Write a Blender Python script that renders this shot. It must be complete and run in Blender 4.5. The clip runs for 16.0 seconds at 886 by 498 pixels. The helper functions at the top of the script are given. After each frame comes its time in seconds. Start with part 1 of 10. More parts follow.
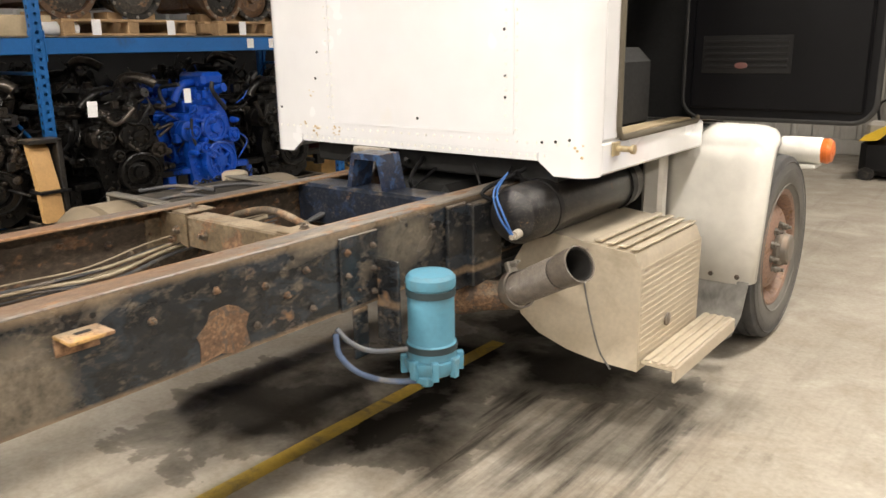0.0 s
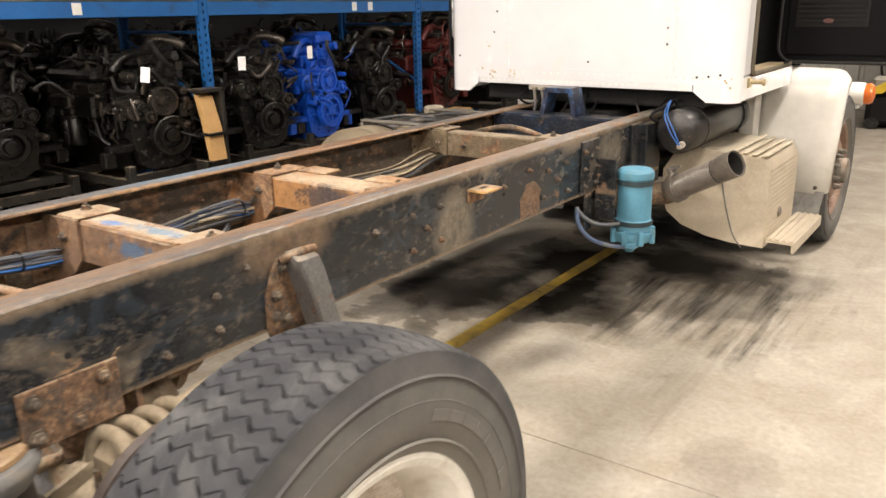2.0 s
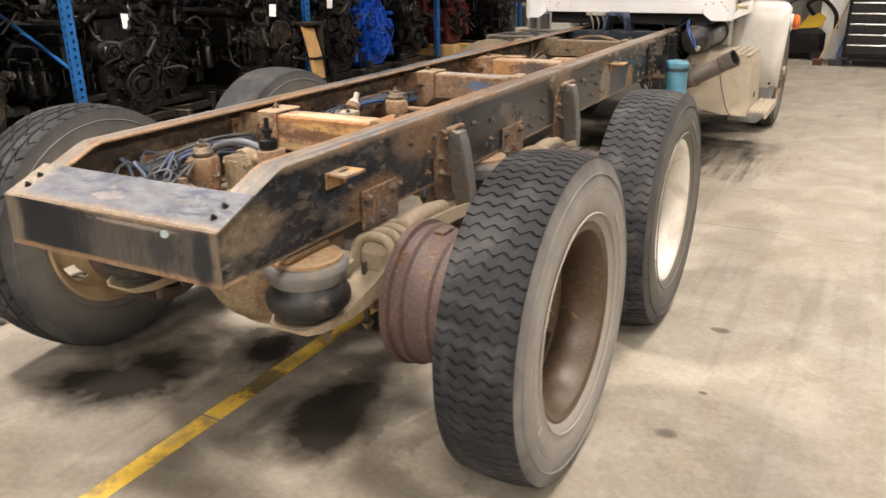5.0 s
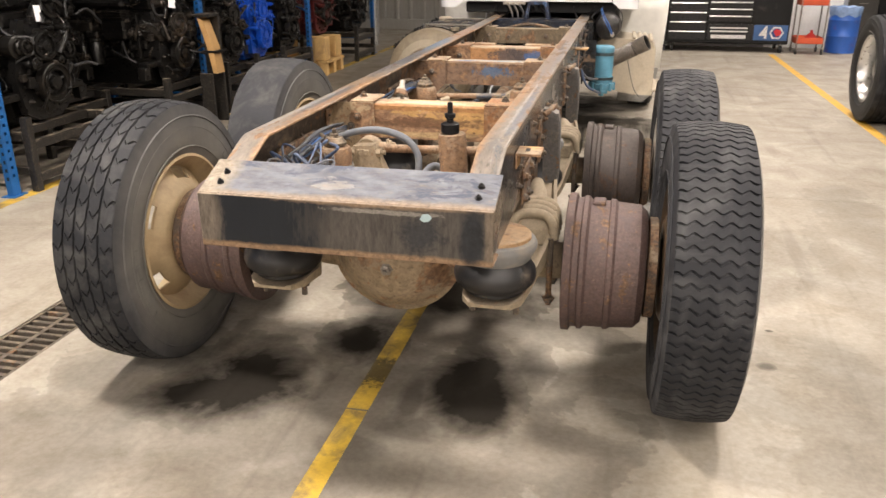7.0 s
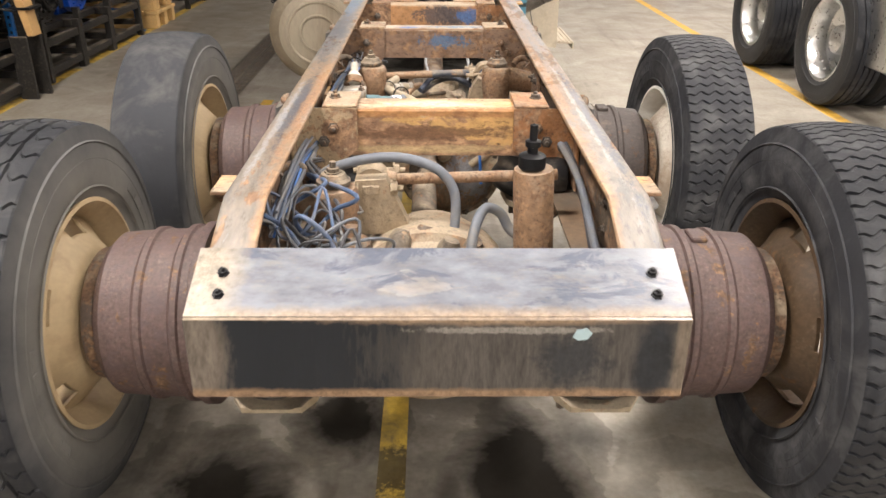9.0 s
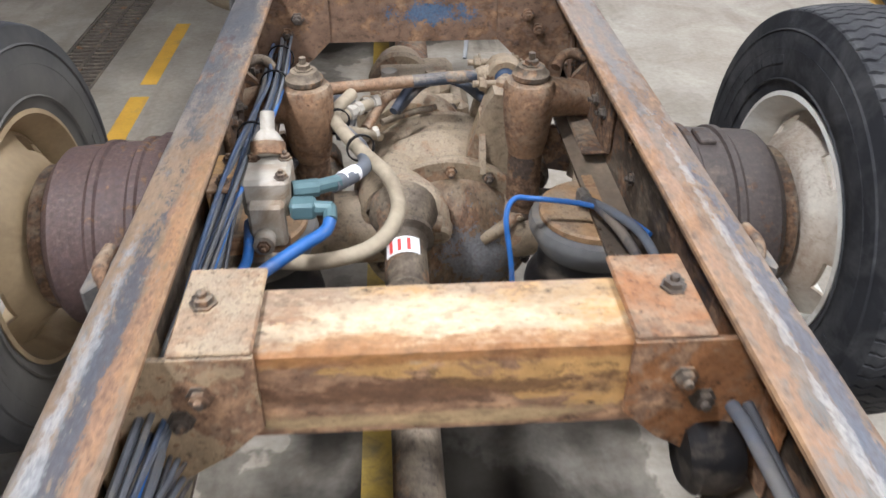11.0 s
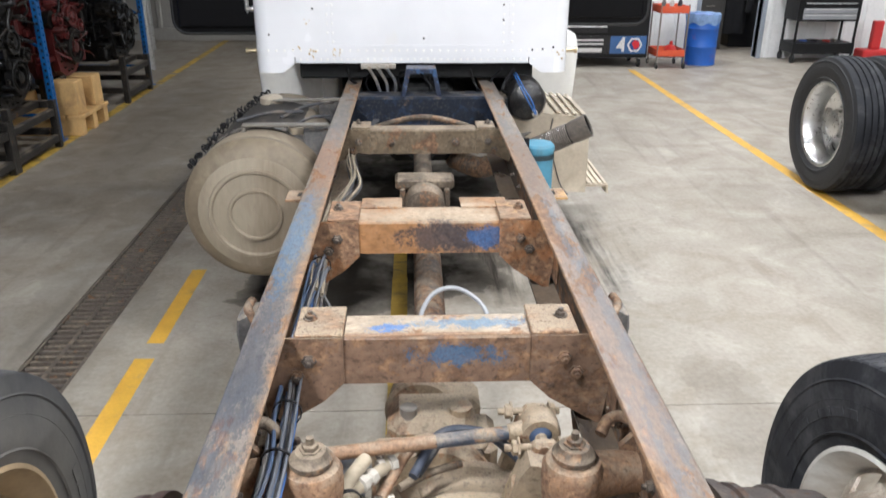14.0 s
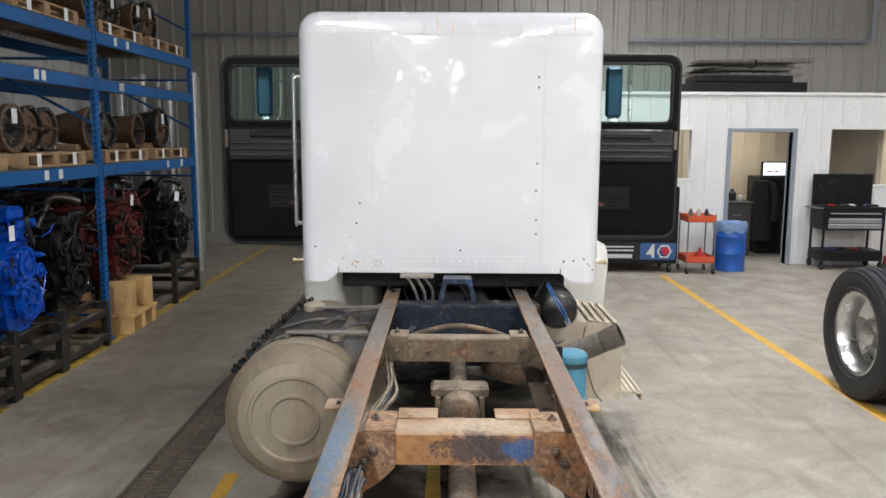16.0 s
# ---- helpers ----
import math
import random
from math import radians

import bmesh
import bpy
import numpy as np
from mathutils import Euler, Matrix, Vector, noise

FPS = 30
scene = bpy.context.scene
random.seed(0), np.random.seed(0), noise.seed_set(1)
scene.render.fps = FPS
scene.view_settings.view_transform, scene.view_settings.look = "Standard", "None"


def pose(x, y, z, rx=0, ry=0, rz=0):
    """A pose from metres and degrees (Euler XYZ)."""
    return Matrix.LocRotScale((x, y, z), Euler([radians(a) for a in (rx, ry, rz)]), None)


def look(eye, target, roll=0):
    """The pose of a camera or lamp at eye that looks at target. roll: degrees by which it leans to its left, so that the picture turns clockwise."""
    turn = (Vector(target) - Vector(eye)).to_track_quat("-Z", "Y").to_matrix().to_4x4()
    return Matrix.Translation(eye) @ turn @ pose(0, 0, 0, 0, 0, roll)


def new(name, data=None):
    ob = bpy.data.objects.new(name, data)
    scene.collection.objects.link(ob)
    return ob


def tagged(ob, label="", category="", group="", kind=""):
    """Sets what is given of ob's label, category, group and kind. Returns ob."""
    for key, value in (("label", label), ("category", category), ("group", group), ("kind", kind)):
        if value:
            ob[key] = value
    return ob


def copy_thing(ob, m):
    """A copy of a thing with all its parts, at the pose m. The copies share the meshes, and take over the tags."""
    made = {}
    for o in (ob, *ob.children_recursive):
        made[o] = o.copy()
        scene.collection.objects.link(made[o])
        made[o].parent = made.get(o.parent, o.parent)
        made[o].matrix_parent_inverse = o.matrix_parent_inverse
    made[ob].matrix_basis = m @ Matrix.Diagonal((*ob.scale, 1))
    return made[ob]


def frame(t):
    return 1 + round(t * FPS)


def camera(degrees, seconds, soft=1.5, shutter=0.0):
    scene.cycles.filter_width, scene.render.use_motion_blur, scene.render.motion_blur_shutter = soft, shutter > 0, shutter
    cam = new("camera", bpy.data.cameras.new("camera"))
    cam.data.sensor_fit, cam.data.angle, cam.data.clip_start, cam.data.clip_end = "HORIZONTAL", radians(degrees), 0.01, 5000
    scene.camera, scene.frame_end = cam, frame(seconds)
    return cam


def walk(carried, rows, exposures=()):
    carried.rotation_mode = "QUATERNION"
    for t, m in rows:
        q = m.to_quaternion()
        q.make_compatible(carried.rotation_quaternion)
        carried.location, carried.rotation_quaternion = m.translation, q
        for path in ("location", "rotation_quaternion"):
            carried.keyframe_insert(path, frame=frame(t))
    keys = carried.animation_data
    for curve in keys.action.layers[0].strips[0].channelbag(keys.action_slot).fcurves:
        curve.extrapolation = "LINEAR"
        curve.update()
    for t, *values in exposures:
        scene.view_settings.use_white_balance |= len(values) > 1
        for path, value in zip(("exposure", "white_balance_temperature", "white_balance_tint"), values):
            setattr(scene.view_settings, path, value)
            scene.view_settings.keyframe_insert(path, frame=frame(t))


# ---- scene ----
cam = camera(59.0, 16.0, 1.5, 0.25)
PATH = [
    (0, (2.193, 2.711, 1.647), (1.004, 4.237, 1.141), -0.9),
    (0.5, (2.068, 2.469, 1.616), (0.887, 3.995, 1.09), -0.9),
    (1, (1.958, 2.112, 1.643), (0.796, 3.636, 1.073), -0.9),
    (1.5, (1.979, 1.647, 1.643), (0.835, 3.184, 1.07), -1.0),
    (2, (1.989, 1.19, 1.635), (0.868, 2.74, 1.05), -1.0),
    (2.5, (2.014, 0.728, 1.634), (0.922, 2.296, 1.043), -1.0),
    (3, (2.159, 0.252, 1.607), (1.109, 1.845, 1.009), -1.0),
    (3.5, (2.171, -0.169, 1.576), (1.176, 1.44, 0.929), -1.0),
    (4, (2.081, -0.659, 1.588), (1.133, 0.968, 0.914), -0.8),
    (4.5, (2.036, -1.101, 1.637), (1.111, 0.534, 0.951), -1.0),
    (5, (1.905, -1.434, 1.632), (1.005, 0.214, 0.941), -0.9),
    (5.2, (1.797, -1.541, 1.629), (0.914, 0.114, 0.935), -0.9),
    (7.3, (0.556, -2.024, 1.636), (0.238, -0.183, 0.923), 0.0),
    (7.5, (0.418, -1.999, 1.639), (0.159, -0.149, 0.925), 0.1),
    (8, (0.155, -1.842, 1.624), (0.022, 0.015, 0.893), 0.1),
    (8.2, (0.093, -1.731, 1.627), (0.0, 0.123, 0.883), 0.2),
    (10.3, (-0.055, -0.162, 1.703), (0.058, 1.506, 0.606), 0.8),
    (10.5, (-0.059, -0.008, 1.698), (0.051, 1.642, 0.575), 0.7),
    (11, (-0.048, 0.371, 1.695), (0.054, 1.989, 0.525), 0.2),
    (11.5, (-0.048, 0.691, 1.704), (0.051, 2.273, 0.485), 0.2),
    (12, (-0.035, 0.872, 1.763), (0.063, 2.44, 0.526), 0.1),
    (12.5, (-0.028, 0.89, 1.833), (0.074, 2.466, 0.607), 0.2),
    (13, (-0.033, 0.863, 1.862), (0.077, 2.518, 0.744), 0.2),
    (13.2, (-0.051, 0.83, 1.861), (0.07, 2.545, 0.84), 0.2),
    (13.5, (-0.049, 0.822, 1.891), (0.05, 2.575, 0.932), 0.4),
    (14, (-0.055, 0.782, 1.933), (0.022, 2.629, 1.168), 0.3),
    (14.5, (-0.052, 0.771, 1.957), (0.001, 2.679, 1.361), 0.2),
    (15, (-0.058, 0.745, 1.978), (-0.027, 2.685, 1.493), 0.3),
    (15.5, (-0.061, 0.721, 1.996), (-0.054, 2.684, 1.613), 0.3),
    (16, (-0.063, 0.691, 2.009), (-0.072, 2.671, 1.727), 0.3),
]
EXPOSURE = [(0.0, 0.25, 6550, 12), (1.0, 0.35, 6600, 13), (2.0, 0.31, 6650, 14), (3.0, 0.18, 6650, 14), (4.5, 0.03, 6650, 15), (8.2, 0.17, 6500, 16), (10.3, 0.24, 5720, 11), (11.0, -0.16, 5500, 13), (11.5, -0.10, 5480, 14), (12.5, 0.20, 5500, 14), (13.5, 0.25, 5500, 12), (14.5, -0.10, 5600, 11), (16.0, -0.22, 5680, 11)]
walk(cam, [(t, look(eye, target, roll)) for t, eye, target, roll in PATH], EXPOSURE)

# ---- world and lamps ----
world = bpy.data.worlds.new("world")
world.use_nodes = True
world.node_tree.nodes["Background"].inputs[0].default_value = (0.9, 0.95, 1.0, 1)
world.node_tree.nodes["Background"].inputs[1].default_value = 0.002
scene.world = world
LAMP_Z = 5.6
LAMP_WATTS = 225.0
LAMPS = [(2.4, y, w) for y, w in ((-13.0, 1.0), (-8.0, 1.0), (-3.0, 0.72), (2.2, 0.62), (7.0, 0.80), (12.0, 0.5))] + [(7.4, y, w) for y, w in ((-15.0, 1.0), (-10.0, 1.0), (-5.0, 0.9), (0.0, 0.6), (5.0, 0.40), (10.0, 0.40))]
# the last six are unseen, added and enlarged for highlights on the cab back
LAMPS += [(-1.9, y, w) for y, w in ((-15.0, 1.2), (-10.0, 1.1), (-5.0, 0.70), (0.1, 1.45))] + [(-5.4, -34.0, 3.4), (-2.4, -34.5, 3.4), (-0.3, -33.0, 3.4), (3.0, -34.0, 3.4), (-2.3, -26.0, 2.0), (0.4, -25.5, 2.0)]
for lx, ly, lw in LAMPS:
    data = bpy.data.lights.new("high_bay", "AREA")
    data.shape, data.size, data.energy, data.color = "DISK", 0.75 if ly > -20 else 1.8, LAMP_WATTS * lw, (1.0, 0.93, 0.82)
    data.spread = radians(165)
    lamp = new("high_bay_light", data)
    lamp.matrix_world = pose(lx, ly, LAMP_Z - 0.29)
    lamp["kind"] = "structure"
# unseen fill lamps added inside the office, without fixtures
for wx, wy in ((4.9, 14.4), (7.6, 14.4)):
    data = bpy.data.lights.new("office_fill", "AREA")
    data.shape, data.size, data.size_y, data.energy, data.color = "RECTANGLE", 1.2, 0.3, 26, (1.0, 0.92, 0.8)
    lamp = new("office_light", data)
    lamp.matrix_world = pose(wx, wy, 2.44)
    lamp["kind"] = "structure"


# ---- mesh helpers ----
class Build:
    """Collects vertices and faces of one mesh."""

    def __init__(self):
        self.v, self.f = [], []

    def add(self, verts, faces, m=None):
        n = len(self.v)
        if m is not None:
            verts = [m @ Vector(p) for p in verts]
            if m.determinant() < 0:
                faces = [tuple(reversed(f)) for f in faces]
        self.v.extend([tuple(p) for p in verts])
        self.f.extend([tuple(i + n for i in f) for f in faces])
        return self

    def box(self, x0, y0, z0, x1, y1, z1, bevel=0.0, m=None):
        x0, x1 = min(x0, x1), max(x0, x1)
        y0, y1 = min(y0, y1), max(y0, y1)
        z0, z1 = min(z0, z1), max(z0, z1)
        b = min(bevel, 0.45 * min(x1 - x0, y1 - y0, z1 - z0))
        if b <= 0:
            vs = [(x, y, z) for z in (z0, z1) for y in (y0, y1) for x in (x0, x1)]
            fs = [(0, 2, 3, 1), (4, 5, 7, 6), (0, 1, 5, 4), (2, 6, 7, 3), (0, 4, 6, 2), (1, 3, 7, 5)]
            return self.add(vs, fs, m)
        vs, ids = [], {}
        lo, hi = (x0, y0, z0), (x1, y1, z1)
        for sx in (0, 1):
            for sy in (0, 1):
                for sz in (0, 1):
                    s = (sx, sy, sz)
                    for a in range(3):
                        p = [(lo[k] if s[k] == 0 else hi[k]) if k == a else (lo[k] + b if s[k] == 0 else hi[k] - b) for k in range(3)]
                        ids[(s, a)] = len(vs)
                        vs.append(tuple(p))
        fs = []

        def put(loop, want):
            p = [Vector(vs[i]) for i in loop]
            nrm = (p[1] - p[0]).cross(p[2] - p[0])
            fs.append(tuple(loop) if nrm.dot(Vector(want)) > 0 else tuple(reversed(loop)))

        for a in range(3):
            u, w = [k for k in range(3) if k != a]
            for s in (0, 1):
                def cor(su, sw):
                    c = [0, 0, 0]
                    c[a], c[u], c[w] = s, su, sw
                    return ids[(tuple(c), a)]
                want = [0, 0, 0]
                want[a] = 1 if s else -1
                put([cor(0, 0), cor(1, 0), cor(1, 1), cor(0, 1)], want)
        for a in range(3):
            u, w = [k for k in range(3) if k != a]
            for su in (0, 1):
                for sw in (0, 1):
                    c0, c1 = [0, 0, 0], [0, 0, 0]
                    c0[a], c1[a] = 0, 1
                    c0[u] = c1[u] = su
                    c0[w] = c1[w] = sw
                    want = [0, 0, 0]
                    want[u], want[w] = (1 if su else -1), (1 if sw else -1)
                    put([ids[(tuple(c0), u)], ids[(tuple(c1), u)], ids[(tuple(c1), w)], ids[(tuple(c0), w)]], want)
        for sx in (0, 1):
            for sy in (0, 1):
                for sz in (0, 1):
                    s = (sx, sy, sz)
                    put([ids[(s, 0)], ids[(s, 1)], ids[(s, 2)]], [1 if q else -1 for q in s])
        return self.add(vs, fs, m)

    def lathe(self, profile, m=None, seg=24, wobble=0.0):
        """profile: (radius, height) along local z, turned about z."""
        vs, fs = [], []
        n = len(profile)
        for i in range(seg):
            a = 2 * math.pi * i / seg
            w = 1 + wobble * math.sin(3 * a)
            for r, h in profile:
                vs.append((r * w * math.cos(a), r * w * math.sin(a), h))
        for i in range(seg):
            j = (i + 1) % seg
            for k in range(n - 1):
                fs.append((i * n + k, j * n + k, j * n + k + 1, i * n + k + 1))
        if profile[0][0] > 1e-6:
            fs.append(tuple(i * n for i in reversed(range(seg))))
        if profile[-1][0] > 1e-6:
            fs.append(tuple(i * n + n - 1 for i in range(seg)))
        return self.add(vs, fs, m)

    def ring(self, profile, m=None, seg=24):
        """A closed profile turned about z: an open ring."""
        vs, fs = [], []
        n = len(profile)
        for i in range(seg):
            a = 2 * math.pi * i / seg
            for r, h in profile:
                vs.append((r * math.cos(a), r * math.sin(a), h))
        for i in range(seg):
            j = (i + 1) % seg
            for k in range(n):
                q = (k + 1) % n
                fs.append((i * n + k, j * n + k, j * n + q, i * n + q))
        return self.add(vs, fs, m)

    def cyl(self, p, q, r, r2=None, seg=16, bevel=0.0):
        p, q = Vector(p), Vector(q)
        d = (q - p).length
        m = Matrix.Translation(p) @ (q - p).to_track_quat("Z", "Y").to_matrix().to_4x4()
        r2 = r if r2 is None else r2
        b = min(bevel, 0.4 * d, 0.5 * r, 0.5 * r2)
        prof = [(r, 0), (r2, d)] if b <= 0 else [(r - b, 0), (r, b), (r2, d - b), (r2 - b, d)]
        return self.lathe(prof, m, seg)

    def prism(self, poly, depth, m=None):
        """A polygon in local xy, drawn out along z."""
        n = len(poly)
        area = sum(poly[i][0] * poly[(i + 1) % n][1] - poly[(i + 1) % n][0] * poly[i][1] for i in range(n))
        if area < 0:
            poly = list(reversed(poly))
        vs = [(x, y, 0) for x, y in poly] + [(x, y, depth) for x, y in poly]
        fs = [tuple(reversed(range(n))), tuple(range(n, 2 * n))]
        fs += [(i, (i + 1) % n, n + (i + 1) % n, n + i) for i in range(n)]
        return self.add(vs, fs, m)

    def tube(self, pts, r, seg=8, smooth=6, r2=None):
        """A bent tube through the points."""
        pts = [Vector(p) for p in pts]
        seg = max(seg, 12) if r > 0.007 else seg
        path = []
        if smooth and len(pts) > 2:
            ext = [2 * pts[0] - pts[1]] + pts + [2 * pts[-1] - pts[-2]]
            for i in range(1, len(ext) - 2):
                a, b, c, d = ext[i - 1:i + 3]
                for k in range(smooth):
                    t = k / smooth
                    path.append(0.5 * (2 * b + (c - a) * t + (2 * a - 5 * b + 4 * c - d) * t * t + (3 * b - a - 3 * c + d) * t ** 3))
            path.append(pts[-1])
        else:
            path = pts
        vs, fs = [], []
        up = Vector((0.13, 0.31, 0.94))
        for i, p in enumerate(path):
            d = (path[min(i + 1, len(path) - 1)] - path[max(i - 1, 0)]).normalized()
            if abs(d.dot(up)) > 0.97:
                up = Vector((0.9, 0.2, 0.1))
            s = d.cross(up).normalized()
            up = s.cross(d).normalized()
            rr = r if r2 is None else r + (r2 - r) * i / max(1, len(path) - 1)
            for k in range(seg):
                a = 2 * math.pi * k / seg
                vs.append(p + rr * (math.cos(a) * s + math.sin(a) * up))
        n = len(path)
        for i in range(n - 1):
            for k in range(seg):
                j = (k + 1) % seg
                fs.append((i * seg + k, i * seg + j, (i + 1) * seg + j, (i + 1) * seg + k))
        fs.append(tuple(reversed(range(seg))))
        fs.append(tuple(range((n - 1) * seg, n * seg)))
        return self.add(vs, fs)

    def hexbolt(self, p, n, r=0.014, h=0.012):
        p, n = Vector(p), Vector(n).normalized()
        m = Matrix.Translation(p) @ n.to_track_quat("Z", "Y").to_matrix().to_4x4()
        self.lathe([(r * 1.35, 0), (r * 1.35, h * 0.25), (r, h * 0.25), (r, h * 0.9), (r * 0.8, h)], m, 6)
        return self.lathe([(r * 0.5, h), (r * 0.5, h * 1.5), (r * 0.38, h * 1.6)], m, 8)

    def mesh(self, name, sharp=32):
        me = bpy.data.meshes.new(name)
        me.from_pydata(self.v, [], self.f)
        me.polygons.foreach_set("use_smooth", [True] * len(me.polygons))
        me.set_sharp_from_angle(angle=radians(sharp))
        me.update()
        return me


def part(name, b, material, parent=None, label="", sharp=32, at=None):
    ob = new(name, b.mesh(name, sharp))
    ob.data.materials.append(material)
    if parent is not None:
        ob.parent = parent
    if at is not None:
        ob.matrix_basis = at
    if label:
        ob["label"] = label
    return ob


BOLTS = {}


def bolts(spots, r, h, material, parent, name="bolt"):
    """Hexagon bolts, each an object of its own on one shared mesh. spots: (place, outward direction)."""
    key = (r, h, material.name)
    if key not in BOLTS:
        BOLTS[key] = Build().hexbolt((0, 0, 0), (0, 0, 1), r, h).mesh("bolt")
        BOLTS[key].materials.append(material)
    for p, n in spots:
        ob = new(name, BOLTS[key])
        ob.parent = parent
        ob.matrix_basis = Matrix.Translation(p) @ Vector(n).to_track_quat("Z", "Y").to_matrix().to_4x4()


def stuff(ob):
    ob["kind"] = "stuff"
    return ob


def thing(name, x, y, z, label, category, group="", kind="", rz=0):
    ob = new(name)
    ob.empty_display_size = 0.1
    ob.matrix_basis = pose(x, y, z, 0, 0, rz)
    return tagged(ob, label, category, group, kind)


def structure(name, b, material, label, category="", sharp=32):
    ob = part(name, b, material, None, "", sharp)
    return tagged(ob, label, category or name.split("_")[0], "", "structure")


# ---- materials ----
def ramp_node(nt, fac, stops):
    r = nt.nodes.new("ShaderNodeValToRGB")
    while len(r.color_ramp.elements) < len(stops):
        r.color_ramp.elements.new(0.5)
    for e, (p, c) in zip(r.color_ramp.elements, stops):
        e.position, e.color = p, ((*c, 1) if len(c) == 3 else c)
    nt.links.new(fac, r.inputs[0])
    return r.outputs[0]


def noise_node(nt, vec, scale, detail=5.0, rough=0.55, distort=0.0):
    n = nt.nodes.new("ShaderNodeTexNoise")
    n.inputs["Scale"].default_value, n.inputs["Detail"].default_value = scale, detail
    n.inputs["Roughness"].default_value, n.inputs["Distortion"].default_value = rough, distort
    nt.links.new(vec, n.inputs["Vector"])
    return n.outputs["Fac"]


def mix_node(nt, fac, a, b, mode="MIX"):
    m = nt.nodes.new("ShaderNodeMix")
    m.data_type, m.blend_type = "RGBA", mode
    for sock, value in ((m.inputs[0], fac), (m.inputs[6], a), (m.inputs[7], b)):
        if isinstance(value, (int, float)):
            sock.default_value = value
        elif isinstance(value, tuple):
            sock.default_value = (*value, 1) if len(value) == 3 else value
        else:
            nt.links.new(value, sock)
    return m.outputs[2]


def math_node(nt, op, a, b=0.0, clamp=False):
    m = nt.nodes.new("ShaderNodeMath")
    m.operation, m.use_clamp = op, clamp
    for sock, value in zip(m.inputs, (a, b)):
        if isinstance(value, (int, float)):
            sock.default_value = value
        else:
            nt.links.new(value, sock)
    return m.outputs[0]


def start_mat(name, stretch=(1, 1, 1), jitter=True):
    mat = bpy.data.materials.new(name)
    mat.use_nodes = True
    nt = mat.node_tree
    bsdf = nt.nodes["Principled BSDF"]
    co = nt.nodes.new("ShaderNodeTexCoord").outputs["Object"]
    mp = nt.nodes.new("ShaderNodeMapping")
    mp.inputs["Scale"].default_value = stretch
    nt.links.new(co, mp.inputs["Vector"])
    vec = mp.outputs[0]
    if jitter:
        info = nt.nodes.new("ShaderNodeObjectInfo")
        mul = nt.nodes.new("ShaderNodeVectorMath")
        mul.operation = "ADD"
        nt.links.new(vec, mul.inputs[0])
        sc = math_node(nt, "MULTIPLY", info.outputs["Random"], 37.0)
        nt.links.new(sc, mul.inputs[1])
        vec = mul.outputs[0]
    return mat, nt, bsdf, vec


def bump_into(nt, bsdf, height, strength, distance=0.01):
    b = nt.nodes.new("ShaderNodeBump")
    b.inputs["Strength"].default_value, b.inputs["Distance"].default_value = strength, distance
    nt.links.new(height, b.inputs["Height"])
    nt.links.new(b.outputs[0], bsdf.inputs["Normal"])


def plain(name, c, rough=0.5, metal=0.0, vary=0.12, scale=6.0, grain=60.0, bump=0.15, coat=0.0, dirt=None, dirt_amount=0.5, stretch=(1, 1, 1), spec=0.5):
    """A mostly even surface with variation at two scales and, if given, patches of dirt."""
    mat, nt, bsdf, vec = start_mat(name, stretch)
    big, fine = noise_node(nt, vec, scale, 4), noise_node(nt, vec, grain, 3)
    lo, hi = tuple(v * (1 - vary) for v in c), tuple(min(1, v * (1 + vary)) for v in c)
    col = ramp_node(nt, big, [(0.3, lo), (0.7, hi)])
    col = mix_node(nt, 0.35, col, ramp_node(nt, fine, [(0.3, tuple(v * 0.75 for v in c)), (0.7, hi)]))
    if dirt:
        d = noise_node(nt, vec, scale * 0.8, 8, 0.65, 0.6)
        col = mix_node(nt, ramp_node(nt, d, [(0.62 - 0.3 * dirt_amount, (0, 0, 0)), (0.85 - 0.3 * dirt_amount, (1, 1, 1))]), col, dirt)
    nt.links.new(col, bsdf.inputs["Base Color"])
    nt.links.new(math_node(nt, "MULTIPLY_ADD", fine, 0.25, True), bsdf.inputs["Roughness"])
    bsdf.inputs["Roughness"].links[0].from_node.inputs[2].default_value = max(0.03, rough - 0.12)
    bsdf.inputs["Metallic"].default_value = metal
    bsdf.inputs["Specular IOR Level"].default_value = spec
    bsdf.inputs["Coat Weight"].default_value = coat
    bsdf.inputs["Coat Roughness"].default_value = 0.08
    bump_into(nt, bsdf, fine, bump, 0.004)
    return mat


RUST_D, RUST_M, RUST_L = (0.055, 0.032, 0.020), (0.130, 0.074, 0.042), (0.29, 0.175, 0.095)
DUST = (0.32, 0.258, 0.185)


